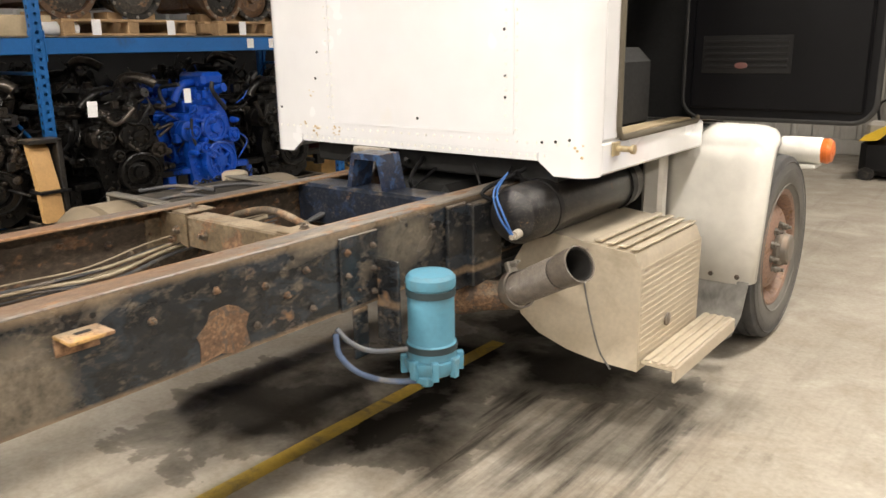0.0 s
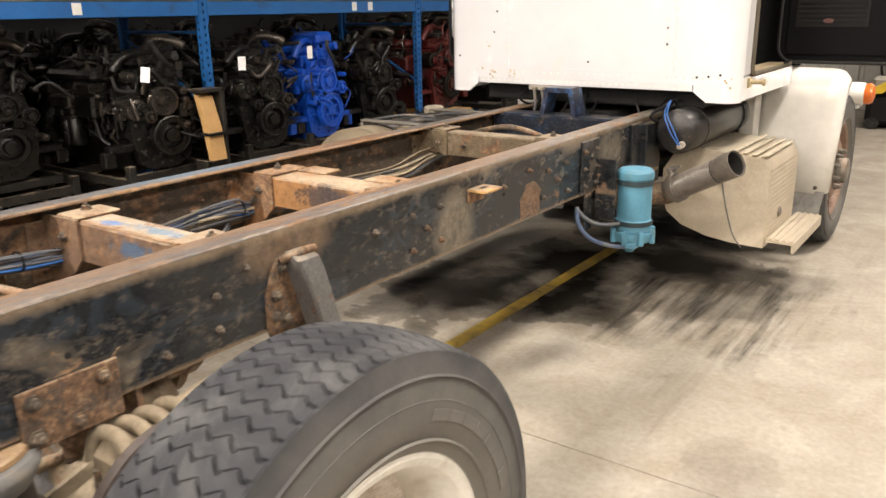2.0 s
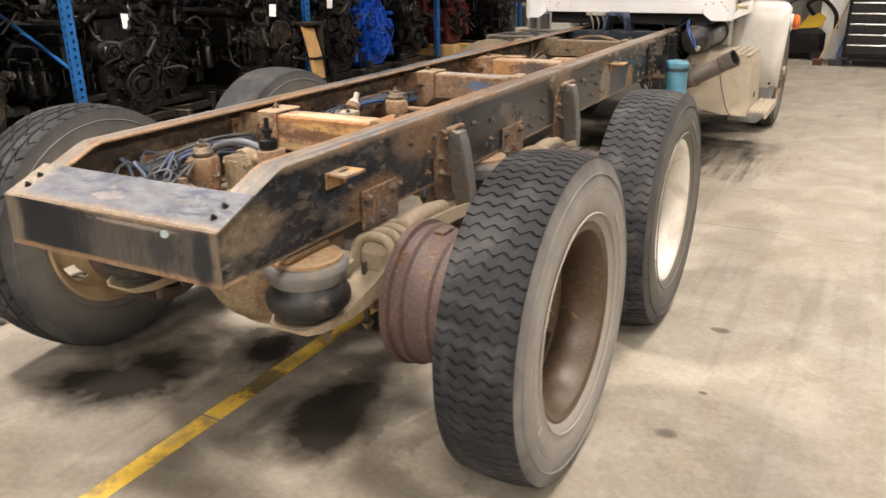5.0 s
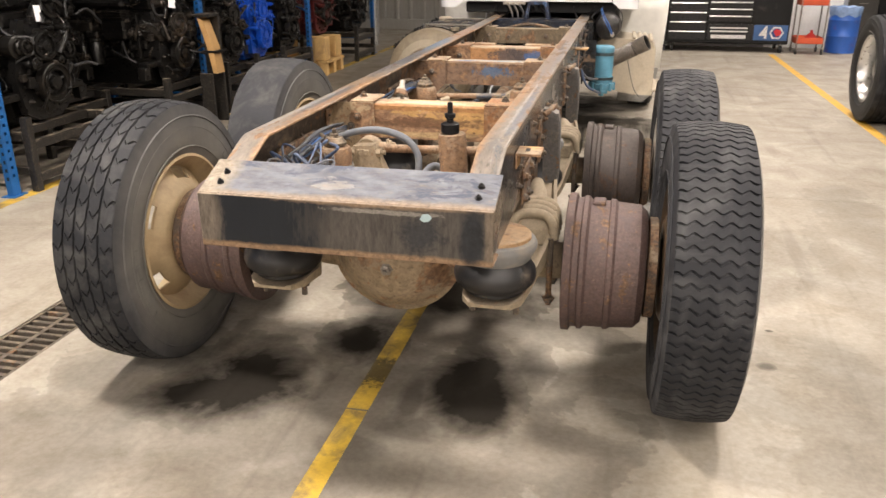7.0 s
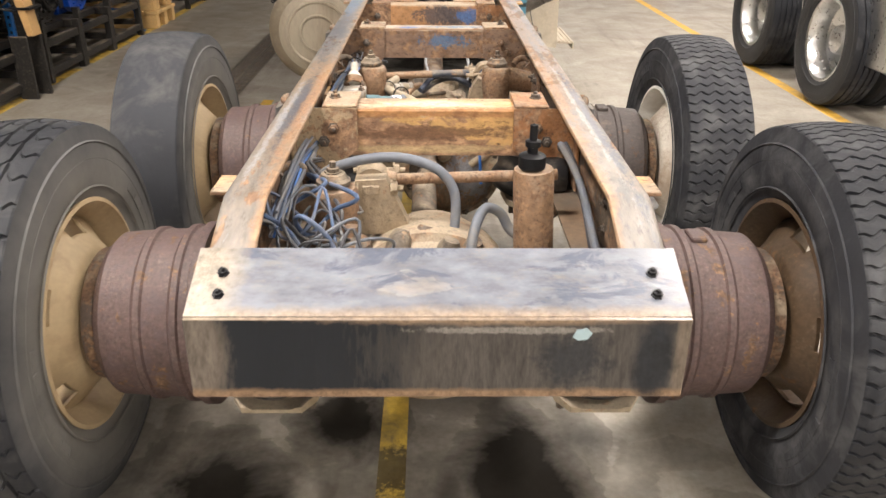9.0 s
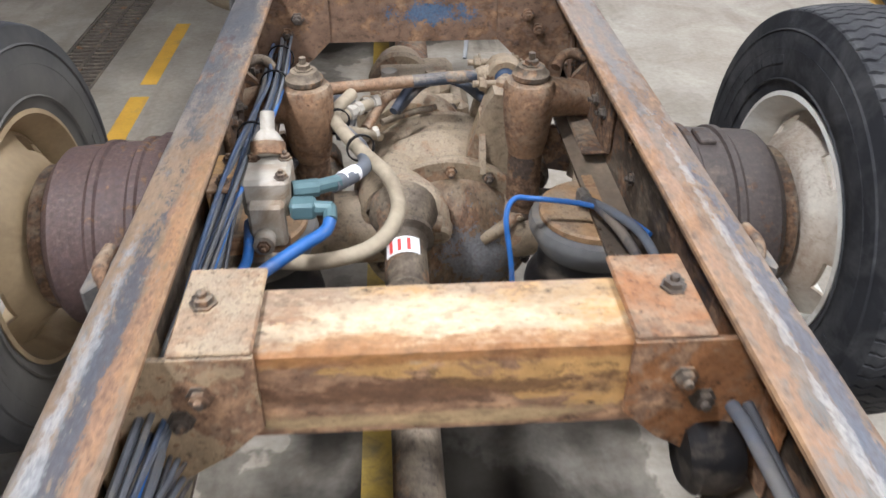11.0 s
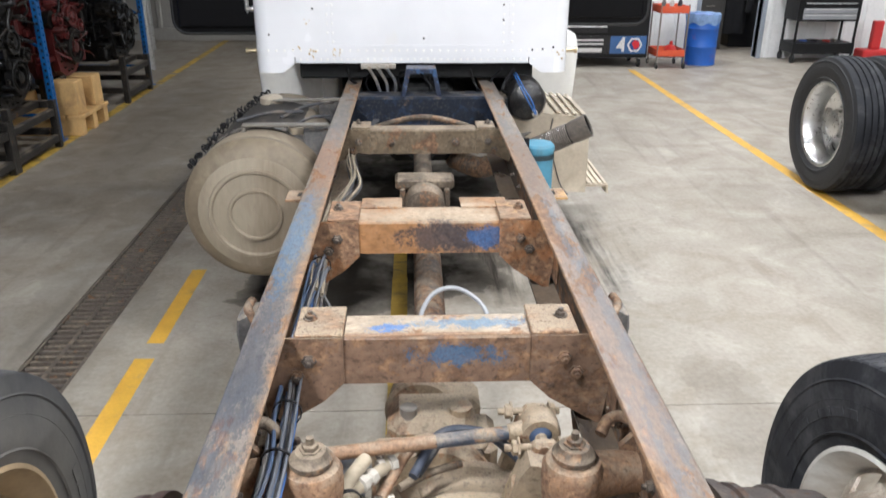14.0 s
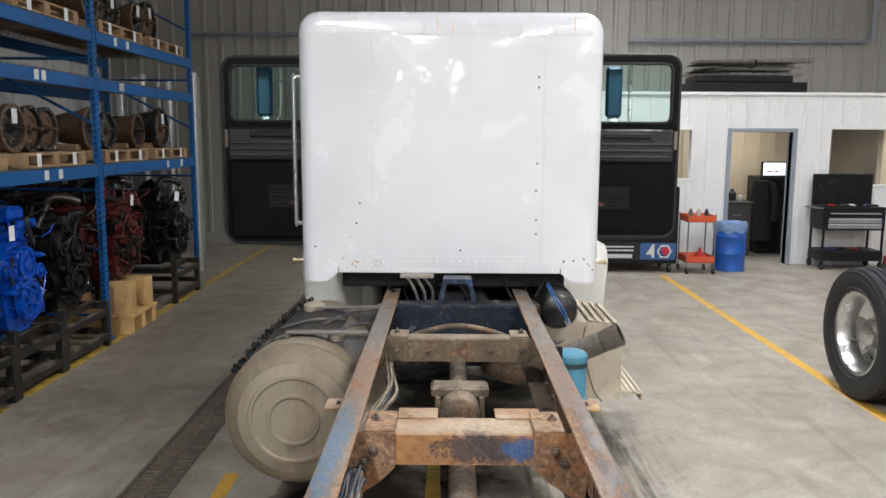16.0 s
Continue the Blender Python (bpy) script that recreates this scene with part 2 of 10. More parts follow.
def worn(name, paint, rust=0.5, dust=0.4, paint2=None, rough=0.6, scale=5.0, stretch=(1, 1, 1), top_dust=0.5, rust_tint=1.0, bump=0.5, rough2=0.88):
    """Old paint on steel: chipped to rust in patches, with dry dust, more of it on faces that look up."""
    mat, nt, bsdf, vec = start_mat(name, stretch)
    a = noise_node(nt, vec, scale, 9, 0.62, 0.4)
    b = noise_node(nt, vec, scale * 5.5, 6, 0.6)
    c = noise_node(nt, vec, scale * 26, 3, 0.5)
    rusty = ramp_node(nt, b, [(0.25, tuple(v * rust_tint for v in RUST_D)), (0.5, tuple(v * rust_tint for v in RUST_M)), (0.74, tuple(min(1, v * rust_tint) for v in RUST_L))])
    coat = ramp_node(nt, b, [(0.3, tuple(v * 0.7 for v in paint)), (0.7, tuple(min(1, v * 1.25) for v in paint))])
    if paint2:
        e = noise_node(nt, vec, scale * 2.3, 7, 0.65, 0.8)
        coat = mix_node(nt, ramp_node(nt, e, [(0.53, (0, 0, 0)), (0.58, (1, 1, 1))]), coat, paint2)
    blend = math_node(nt, "ADD", math_node(nt, "MULTIPLY", a, 0.75), math_node(nt, "MULTIPLY", b, 0.25))
    edge = 0.66 - 0.32 * rust
    m1 = ramp_node(nt, blend, [(edge - 0.012, (0, 0, 0)), (edge + 0.02, (1, 1, 1))])
    col = mix_node(nt, m1, coat, rusty)
    geo = nt.nodes.new("ShaderNodeNewGeometry")
    sep = nt.nodes.new("ShaderNodeSeparateXYZ")
    nt.links.new(geo.outputs["True Normal"], sep.inputs[0])
    up = math_node(nt, "MULTIPLY", math_node(nt, "MAXIMUM", sep.outputs[2], 0.0), top_dust)
    dn = noise_node(nt, vec, scale * 1.4, 7, 0.6, 0.3)
    amount = math_node(nt, "ADD", math_node(nt, "MULTIPLY", dn, 1.0), math_node(nt, "MULTIPLY", up, 0.35))
    dm = ramp_node(nt, amount, [(0.72 - 0.35 * dust, (0, 0, 0)), (0.98 - 0.3 * dust, (0.85, 0.85, 0.85))])
    col = mix_node(nt, dm, col, ramp_node(nt, c, [(0.3, tuple(v * 0.75 for v in DUST)), (0.7, tuple(v * 1.12 for v in DUST))]))
    sp = noise_node(nt, vec, scale * 9, 6, 0.75)
    sk = math_node(nt, "MULTIPLY", ramp_node(nt, sp, [(0.52, (0, 0, 0)), (0.72, (min(0.85, 0.4 + dust * 0.6),) * 3)]), ramp_node(nt, dn, [(0.38, (0.12, 0.12, 0.12)), (0.62, (1, 1, 1))]))
    col = mix_node(nt, sk, col, tuple(v * 0.85 for v in DUST))
    col = mix_node(nt, ramp_node(nt, sp, [(0.30, (min(0.85, 0.12 + 1.5 * rust),) * 3), (0.47, (0, 0, 0))]), col, tuple(v * 0.22 for v in RUST_D))
    nt.links.new(col, bsdf.inputs["Base Color"])
    nt.links.new(mix_node(nt, math_node(nt, "MAXIMUM", m1, dm), (rough - 0.22,) * 3, (rough2,) * 3), bsdf.inputs["Roughness"])
    hgt = math_node(nt, "ADD", math_node(nt, "MULTIPLY", b, 0.7), math_node(nt, "MULTIPLY", c, 0.4))
    bump_into(nt, bsdf, hgt, bump, 0.004)
    return mat


def patch(mat, centre, half, colour, amount=0.9, wob=0.6, scale=9.0, soft=0.2, stretch=(1, 1, 1)):
    """A stain, scrape or worn area with a ragged outline: centre and half sizes in the place's metres."""
    nt = mat.node_tree
    bsdf = nt.nodes["Principled BSDF"]
    pos = nt.nodes.new("ShaderNodeNewGeometry").outputs["Position"]
    mp = nt.nodes.new("ShaderNodeMapping")
    mp.inputs["Scale"].default_value = [1 / h for h in half]
    mp.inputs["Location"].default_value = [-c / h for c, h in zip(centre, half)]
    nt.links.new(pos, mp.inputs["Vector"])
    ln = nt.nodes.new("ShaderNodeVectorMath")
    ln.operation = "LENGTH"
    nt.links.new(mp.outputs[0], ln.inputs[0])
    m2 = nt.nodes.new("ShaderNodeMapping")
    m2.inputs["Scale"].default_value = stretch
    nt.links.new(pos, m2.inputs["Vector"])
    n1, n2 = noise_node(nt, m2.outputs[0], scale, 8, 0.7, 0.4), noise_node(nt, m2.outputs[0], scale * 6, 7, 0.7)
    d = math_node(nt, "ADD", ln.outputs["Value"], math_node(nt, "MULTIPLY", math_node(nt, "SUBTRACT", n1, 0.5), 4.5 * wob))
    d = math_node(nt, "ADD", d, math_node(nt, "MULTIPLY", math_node(nt, "SUBTRACT", n2, 0.5), 3.4 * wob))
    mask = ramp_node(nt, math_node(nt, "MULTIPLY", d, 0.5), [(0.5 - soft / 2, (amount,) * 3), (0.5 + soft / 2, (0, 0, 0))])
    shade = ramp_node(nt, n2, [(0.3, tuple(v * 0.5 for v in colour)), (0.7, tuple(min(1, v * 1.4) for v in colour))])
    old = bsdf.inputs["Base Color"].links[0].from_socket
    nt.links.new(mix_node(nt, mask, old, shade), bsdf.inputs["Base Color"])
    return mat


def glow(name, c, strength):
    mat = bpy.data.materials.new(name)
    mat.use_nodes = True
    b = mat.node_tree.nodes["Principled BSDF"]
    b.inputs["Base Color"].default_value = (*c, 1)
    b.inputs["Emission Color"].default_value = (*c, 1)
    b.inputs["Emission Strength"].default_value = strength
    return mat


def glass_mat(name, tint=(0.75, 0.9, 0.85), rough=0.02):
    mat = bpy.data.materials.new(name)
    mat.use_nodes = True
    b = mat.node_tree.nodes["Principled BSDF"]
    b.inputs["Base Color"].default_value = (*tint, 1)
    b.inputs["Transmission Weight"].default_value = 1.0
    b.inputs["Roughness"].default_value = rough
    b.inputs["IOR"].default_value = 1.1
    return mat


RAIL = worn("frame_rail_paint", (0.014, 0.016, 0.019), 0.10, 0.36, (0.022, 0.028, 0.036), 0.48, 2.6, (1, 0.7, 1.3), 0.5, 1.1, 0.35)
# base lowered to take on part of the shade inside the channel
RAIL_IN = worn("frame_rail_inside", (0.050, 0.036, 0.025), 0.46, 0.46, None, 0.8, 6.0, (1, 0.6, 1), 0.9, 1.0, 0.6)
FLANGE = worn("rail_flange_worn", (0.175, 0.152, 0.130), 0.34, 0.32, (0.125, 0.118, 0.112), 0.66, 4.0, (2.0, 0.6, 1), 0.15, 1.35, 0.45, 0.72)
CROSS_TOP = worn("crossmember_top_faded", (0.40, 0.325, 0.24), 0.36, 0.40, None, 0.7, 9.0, (0.8, 1, 1), 0.5, 1.6, 0.6)
CROSS_RUST = worn("gusset_orange_rust", (0.27, 0.12, 0.045), 0.5, 0.30, None, 0.8, 9.0, (1, 1, 1), 0.6, 1.5, 0.8)
ROD_NAVY = worn("rod_navy_dusty", (0.040, 0.050, 0.072), 0.28, 0.55, (0.065, 0.075, 0.095), 0.7, 12.0, (1, 1, 1), 0.5, 1.2, 0.6)
NAVY_DARK = worn("navy_black_paint", (0.010, 0.015, 0.026), 0.02, 0.22, (0.018, 0.030, 0.058), 0.5, 8.0, (1, 1, 1), 0.4)
CROSS_PALE = worn("gusset_pale_dust", (0.38, 0.275, 0.165), 0.50, 0.46, None, 0.8, 9.0, (1, 1, 1), 0.8, 1.6, 0.8)
REAR_PLATE = plain("bumper_plate_paint", (0.009, 0.011, 0.015), 0.48, 0, 0.25, 3.0, 50, 0.1, 0, (0.026, 0.028, 0.032), 0.25, (3, 1, 0.5), 0.25)
# bright rust creeping in from the inner edge of the top flanges
_nt = FLANGE.node_tree
_bs = _nt.nodes["Principled BSDF"]
_geo = _nt.nodes.new("ShaderNodeNewGeometry")
_sep = _nt.nodes.new("ShaderNodeSeparateXYZ")
_nt.links.new(_geo.outputs["Position"], _sep.inputs[0])
_n1, _n2 = noise_node(_nt, _geo.outputs["Position"], 5.0, 5, 0.6), noise_node(_nt, _geo.outputs["Position"], 45.0, 4, 0.6)
_d = math_node(_nt, "ADD", math_node(_nt, "ABSOLUTE", _sep.outputs[0]), math_node(_nt, "MULTIPLY", _n1, 0.075))
_edge = ramp_node(_nt, math_node(_nt, "SUBTRACT", _d, 0.381), [(0.0, (0.9, 0.9, 0.9)), (0.018, (0, 0, 0))])
_old = _bs.inputs["Base Color"].links[0].from_socket
_nt.links.new(mix_node(_nt, _edge, _old, ramp_node(_nt, _n2, [(0.3, (0.15, 0.085, 0.045)), (0.7, (0.38, 0.23, 0.12))])), _bs.inputs["Base Color"])
for fx_, fy_, lx_, ly_, fc_ in ((0.385, 2.2, 0.05, 0.9, (0.150, 0.092, 0.055)), (0.40, 1.3, 0.05, 0.5, (0.17, 0.115, 0.075)), (0.39, 3.6, 0.05, 0.5, (0.18, 0.105, 0.06)), (-0.39, 3.75, 0.05, 0.40, (0.24, 0.12, 0.055)), (-0.39, 1.35, 0.05, 0.28, (0.22, 0.14, 0.075)), (-0.38, 0.75, 0.05, 0.25, (0.19, 0.13, 0.085))):
    patch(FLANGE, (fx_, fy_, 1.08), (lx_, ly_, 0.5), fc_, 0.62, 0.85, 14.0, 0.3, (1.6, 0.6, 1))
for fx_, fy_, lx_, ly_, fc_, fa_ in ((-0.40, 2.15, 0.04, 0.55, (0.042, 0.052, 0.072), 0.6), (-0.40, 2.95, 0.03, 0.32, (0.10, 0.17, 0.26), 0.7), (0.41, 2.35, 0.012, 0.5, (0.080, 0.095, 0.115), 0.5), (0.38, 1.75, 0.012, 0.22, (0.085, 0.105, 0.13), 0.5), (0.39, 3.0, 0.012, 0.3, (0.09, 0.12, 0.155), 0.5), (-0.385, 1.0, 0.022, 0.35, (0.05, 0.060, 0.080), 0.8), (-0.365, 1.0, 0.012, 0.5, (0.29, 0.155, 0.075), 0.6), (-0.41, 0.8, 0.008, 0.4, (0.30, 0.30, 0.30), 0.6), (0.41, 0.9, 0.012, 0.5, (0.07, 0.085, 0.12), 0.7), (0.365, 1.2, 0.010, 0.6, (0.28, 0.15, 0.07), 0.6), (0.395, 1.0, 0.006, 0.5, (0.34, 0.33, 0.31), 0.6)):
    patch(FLANGE, (fx_, fy_, 1.08), (lx_, ly_, 0.5), fc_, fa_, 1.1, 26.0, 0.2, (1.4, 0.6, 1))
# scuffed plate top, paler because the reflected sheen is put into its colour
PLATE_TOP = worn("plate_top_scuff_sheen", (0.150, 0.158, 0.180), 0.05, 0.20, (0.090, 0.100, 0.128), 0.46, 4.0, (0.6, 1.4, 1), 0.2, 1.2, 0.2, 0.55)
patch(REAR_PLATE, (0.17, 0.0, 0.885), (0.26, 1.0, 0.16), (0.070, 0.062, 0.054), 0.8, 0.30, 7.0, 0.22, (2.5, 1, 0.5))
patch(REAR_PLATE, (-0.44, 0.0, 0.885), (0.06, 1.0, 0.16), (0.15, 0.125, 0.10), 0.8, 0.25, 8.0, 0.2, (2, 1, 0.6))
patch(REAR_PLATE, (0.445, 0.0, 0.885), (0.025, 1.0, 0.16), (0.15, 0.12, 0.09), 0.8, 0.25, 8.0, 0.2, (2, 1, 0.6))
patch(REAR_PLATE, (0.0, 0.0, 0.800), (1.2, 1.0, 0.020), (0.21, 0.135, 0.08), 0.9, 0.22, 12.0, 0.25)
patch(REAR_PLATE, (0.10, 0.0, 0.972), (0.36, 1.0, 0.016), (0.22, 0.155, 0.10), 0.85, 0.25, 14.0, 0.25)
# a dark upright smear and scuffs on the dusty half
patch(REAR_PLATE, (0.385, 0.0, 0.88), (0.035, 1.0, 0.09), (0.012, 0.014, 0.018), 0.9, 0.2, 9.0, 0.25)
patch(REAR_PLATE, (0.24, 0.0, 0.885), (0.06, 1.0, 0.05), (0.020, 0.022, 0.026), 0.8, 0.5, 16.0, 0.3)
patch(REAR_PLATE, (0.13, 0.0, 0.945), (0.16, 1.0, 0.007), (0.30, 0.28, 0.25), 0.5, 0.5, 30.0, 0.15)
patch(PLATE_TOP, (0.0, -0.005, 0.972), (1.0, 0.020, 0.1), (0.30, 0.22, 0.145), 0.7, 0.3, 12.0, 0.5)
patch(PLATE_TOP, (-0.42, 0.07, 1.0), (0.055, 0.12, 0.2), (0.30, 0.25, 0.185), 0.8, 0.35, 9.0, 0.5)
# peeled and rusty stretches of the rails' outer webs, tan dust under the flange
for py_, pz_, ly_, lz_, pc_ in ((1.12, 1.03, 0.20, 0.10, (0.20, 0.125, 0.075)), (0.10, 0.93, 0.16, 0.07, (0.19, 0.15, 0.105)), (2.62, 1.04, 0.16, 0.09, (0.20, 0.135, 0.085)), (3.42, 0.90, 0.12, 0.12, (0.21, 0.175, 0.13)), (4.75, 0.98, 0.14, 0.10, (0.15, 0.13, 0.10)), (0.75, 0.86, 0.18, 0.08, (0.21, 0.13, 0.075))):
    patch(RAIL, (0.0, py_, pz_), (5.0, ly_, lz_), pc_, 0.6, 0.26, 6.0, 0.25)
patch(RAIL, (0.0, 4.0, 1.078), (5.0, 40.0, 0.022), (0.26, 0.195, 0.13), 0.7, 0.4, 6.0, 0.5)
patch(RAIL, (0.0, 4.0, 0.795), (5.0, 40.0, 0.012), (0.22, 0.155, 0.10), 0.7, 0.4, 8.0, 0.5)
CROSS_BLUE = worn("crossmember_rust_blue", (0.17, 0.105, 0.068), 0.45, 0.30, None, 0.7, 7.0, (0.8, 1, 1), 0.7, 1.15, 0.4)
patch(CROSS_BLUE, (0.05, 2.385, 0.995), (0.085, 0.1, 0.024), (0.020, 0.115, 0.24), 0.65, 0.9, 30.0, 0.14)
patch(CROSS_TOP, (0.10, 2.45, 1.05), (0.15, 0.022, 0.1), (0.09, 0.195, 0.31), 0.7, 1.0, 40.0, 0.16)
patch(CROSS_TOP, (-0.11, 2.43, 1.05), (0.04, 0.02, 0.1), (0.055, 0.17, 0.42), 0.8, 0.9, 34.0, 0.10)
patch(CROSS_TOP, (0.02, 2.395, 1.05), (0.35, 0.012, 0.2), (0.24, 0.135, 0.07), 0.8, 0.5, 16.0, 0.3)
CROSS_TAN = worn("crossmember_ochre_rust", (0.48, 0.28, 0.10), 0.66, 0.24, None, 0.8, 6.5, (0.6, 1, 1), 0.8, 1.7, 0.9)
patch(CROSS_TAN, (-0.03, 1.12, 1.05), (0.20, 0.045, 0.03), (0.58, 0.47, 0.32), 0.8, 0.7, 14.0, 0.3, (0.6, 1, 1))
patch(CROSS_TAN, (0.0, 1.07, 1.036), (0.35, 0.03, 0.012), (0.30, 0.14, 0.05), 0.85, 0.6, 12.0, 0.3, (0.5, 1, 1))
patch(CROSS_TAN, (0.05, 1.06, 0.975), (0.28, 0.03, 0.018), (0.13, 0.066, 0.032), 0.85, 0.7, 12.0, 0.25, (0.5, 1, 1))
patch(CROSS_TAN, (-0.05, 1.06, 0.925), (0.25, 0.03, 0.012), (0.40, 0.29, 0.15), 0.8, 0.6, 14.0, 0.3, (0.5, 1, 1))
CROSS_ORANGE = worn("crossmember_orange_rust", (0.33, 0.165, 0.065), 0.34, 0.30, None, 0.8, 6.0, (0.8, 1, 1), 0.9, 1.4, 0.5)
patch(CROSS_ORANGE, (0.06, 3.165, 0.985), (0.15, 0.05, 0.05), (0.045, 0.040, 0.045), 0.85, 0.6, 16.0, 0.2)
patch(CROSS_ORANGE, (0.20, 3.165, 0.985), (0.075, 0.05, 0.04), (0.05, 0.11, 0.25), 0.85, 0.6, 20.0, 0.15)
patch(CROSS_ORANGE, (0.05, 3.25, 1.05), (0.26, 0.085, 0.02), (0.42, 0.34, 0.245), 0.75, 0.6, 14.0, 0.25)
CROSS_DUST = worn("crossmember_dusty", (0.12, 0.088, 0.052), 0.30, 0.60, None, 0.8, 8.0, (1, 1, 1), 0.6, 1.0)
CROSS_NAVY = worn("crossmember_navy", (0.016, 0.024, 0.05), 0.22, 0.25, (0.04, 0.09, 0.2), 0.55, 8.0, (1, 1, 1), 0.4)
RUSTY = worn("rusty_steel", (0.080, 0.056, 0.042), 0.60, 0.42, None, 0.85, 11.0, (1, 1, 1), 0.5)
DUSTY = worn("dusty_casting", (0.075, 0.056, 0.038), 0.40, 0.58, None, 0.85, 9.0, (1, 1, 1), 0.5)
DIFF = worn("axle_housing_dusty", (0.27, 0.205, 0.132), 0.36, 0.58, None, 0.8, 7.0, (1, 1, 1), 0.7, 1.35, 0.8, 0.75)
DIFF_COVER = worn("diff_cover_stained", (0.15, 0.098, 0.055), 0.44, 0.50, None, 0.75, 10.0, (1.2, 1, 0.6), 0.4, 1.2, 0.7, 0.75)
patch(DIFF_COVER, (0.15, 1.98, 0.50), (0.10, 0.3, 0.09), (0.19, 0.20, 0.22), 0.8, 1.0, 22.0, 0.12)
AIR_TANK = worn("air_tank_black", (0.009, 0.009, 0.010), 0.08, 0.16, (0.020, 0.020, 0.021), 0.5, 14.0, (1, 1, 1), 0.15, 0.8, 0.3)
DRUM = worn("brake_drum_rust", (0.078, 0.048, 0.043), 0.22, 0.08, (0.072, 0.047, 0.046), 0.85, 12.0, (1, 1, 1), 0.1, 0.8)
DRUM_DARK = worn("brake_drum_dark", (0.055, 0.045, 0.038), 0.28, 0.20, None, 0.85, 12.0, (1, 1, 1), 0.2, 0.7)
patch(DRUM_DARK, (0.6, 2.0, 0.5), (0.5, 3.0, 0.6), (0.045, 0.032, 0.030), 0.55, 0.6, 12.0, 0.3)
BRACKET = worn("bracket_dark", (0.115, 0.112, 0.110), 0.14, 0.42, None, 0.75, 14.0, (1, 1, 1), 0.5)
RIM_TAN = plain("rim_tan_dusty", (0.40, 0.30, 0.175), 0.6, 0, 0.18, 5.0, 60, 0.15, 0, (0.20, 0.125, 0.07), 0.30)
RIM_WHITE = plain("rim_white_worn", (0.70, 0.68, 0.62), 0.5, 0, 0.12, 4, 60, 0.12, 0, (0.40, 0.33, 0.25), 0.30)
RIM_PINK = plain("rim_disc_dusty", (0.60, 0.55, 0.47), 0.55, 0, 0.15, 5, 70, 0.15, 0, (0.36, 0.27, 0.19), 0.40)
patch(RIM_PINK, (0.9, 2.13, 0.545), (0.5, 0.20, 0.20), (0.27, 0.18, 0.115), 0.6, 0.5, 34.0, 0.3)
RIM_BROWN = worn("rim_brown", (0.075, 0.048, 0.028), 0.12, 0.10, None, 0.6, 10.0, (1, 1, 1), 0.2, 1.0, 0.3)
TYRE = plain("tyre_rubber", (0.0115, 0.0124, 0.0155), 0.66, 0, 0.3, 7, 70, 0.3, 0, (0.060, 0.061, 0.064), 0.42, spec=0.3)
TYRE_SCUFF = plain("tyre_rubber_scuffed", (0.026, 0.027, 0.031), 0.75, 0, 0.3, 9, 70, 0.3, 0, (0.078, 0.078, 0.080), 0.55, spec=0.3)
TYRE_BLOCK = plain("tyre_rubber_block", (0.014, 0.015, 0.018), 0.7, 0, 0.3, 7, 70, 0.3, 0, (0.062, 0.062, 0.062), 0.5, spec=0.3)
TYRE_GREY = plain("tyre_rubber_greyed", (0.026, 0.027, 0.031), 0.74, 0, 0.2, 4, 40, 0.25, 0, (0.085, 0.082, 0.077), 0.34, spec=0.3)
TYRE_DUST = plain("tyre_rubber_dusty", (0.022, 0.0235, 0.028), 0.82, 0, 0.25, 5, 50, 0.3, 0, (0.080, 0.078, 0.074), 0.40)
RUBBER = plain("black_rubber", (0.009, 0.009, 0.010), 0.45, 0, 0.2, 8, 50, 0.15, 0, (0.16, 0.13, 0.10), 0.22)
RUBBER_GREY = plain("grey_bag_rubber", (0.15, 0.150, 0.148), 0.7, 0, 0.2, 8, 50, 0.2, 0, (0.24, 0.205, 0.16), 0.42)
BLACK = plain("black_paint", (0.008, 0.008, 0.009), 0.42, 0, 0.25, 6, 50, 0.1, 0, (0.04, 0.036, 0.032), 0.2, spec=0.25)
BLACK_SATIN = plain("black_door_panel", (0.004, 0.004, 0.005), 0.40, 0, 0.2, 3, 120, 0.1, spec=0.12)
GREY_VINYL = plain("grey_door_vinyl", (0.022, 0.023, 0.025), 0.36, 0, 0.25, 3, 90, 0.15)
GRILLE = plain("black_vent_plastic", (0.006, 0.006, 0.0065), 0.45, 0, 0.2, 3, 90, 0.1, spec=0.3)
DARK_IN = plain("black_lining_and_shade", (0.006, 0.006, 0.006), 0.8, 0, 0.2, 4, 60, 0.2)
CAB_WHITE = plain("cab_white_paint", (0.785, 0.79, 0.81), 0.24, 0, 0.012, 1.5, 2.6, 0.32, 1.0, (0.74, 0.71, 0.64), 0.0)
CAB_WHITE.node_tree.nodes["Principled BSDF"].inputs["Coat Roughness"].default_value = 0.03
CAB_WHITE.node_tree.nodes["Bump"].inputs["Distance"].default_value = 0.012
CAB_WHITE.node_tree.links.new(CAB_WHITE.node_tree.nodes["Bump"].outputs[0], CAB_WHITE.node_tree.nodes["Principled BSDF"].inputs["Coat Normal"])
CAB_CREAM = plain("fender_white_paint", (0.80, 0.785, 0.735), 0.34, 0, 0.05, 1.8, 14, 0.05, 0.6, (0.46, 0.43, 0.37), 0.16)
SEAL = plain("black_seal", (0.016, 0.016, 0.016), 0.6)
TANK = plain("fuel_tank_dull", (0.27, 0.228, 0.168), 0.58, 0.2, 0.2, 3.0, 40, 0.2, 0, (0.17, 0.13, 0.085), 0.52, (1.6, 1, 0.5))
BAR_GREY = plain("step_bar_grey", (0.20, 0.185, 0.16), 0.5, 0.5, 0.2, 6, 50, 0.15, 0, (0.14, 0.115, 0.08), 0.4)
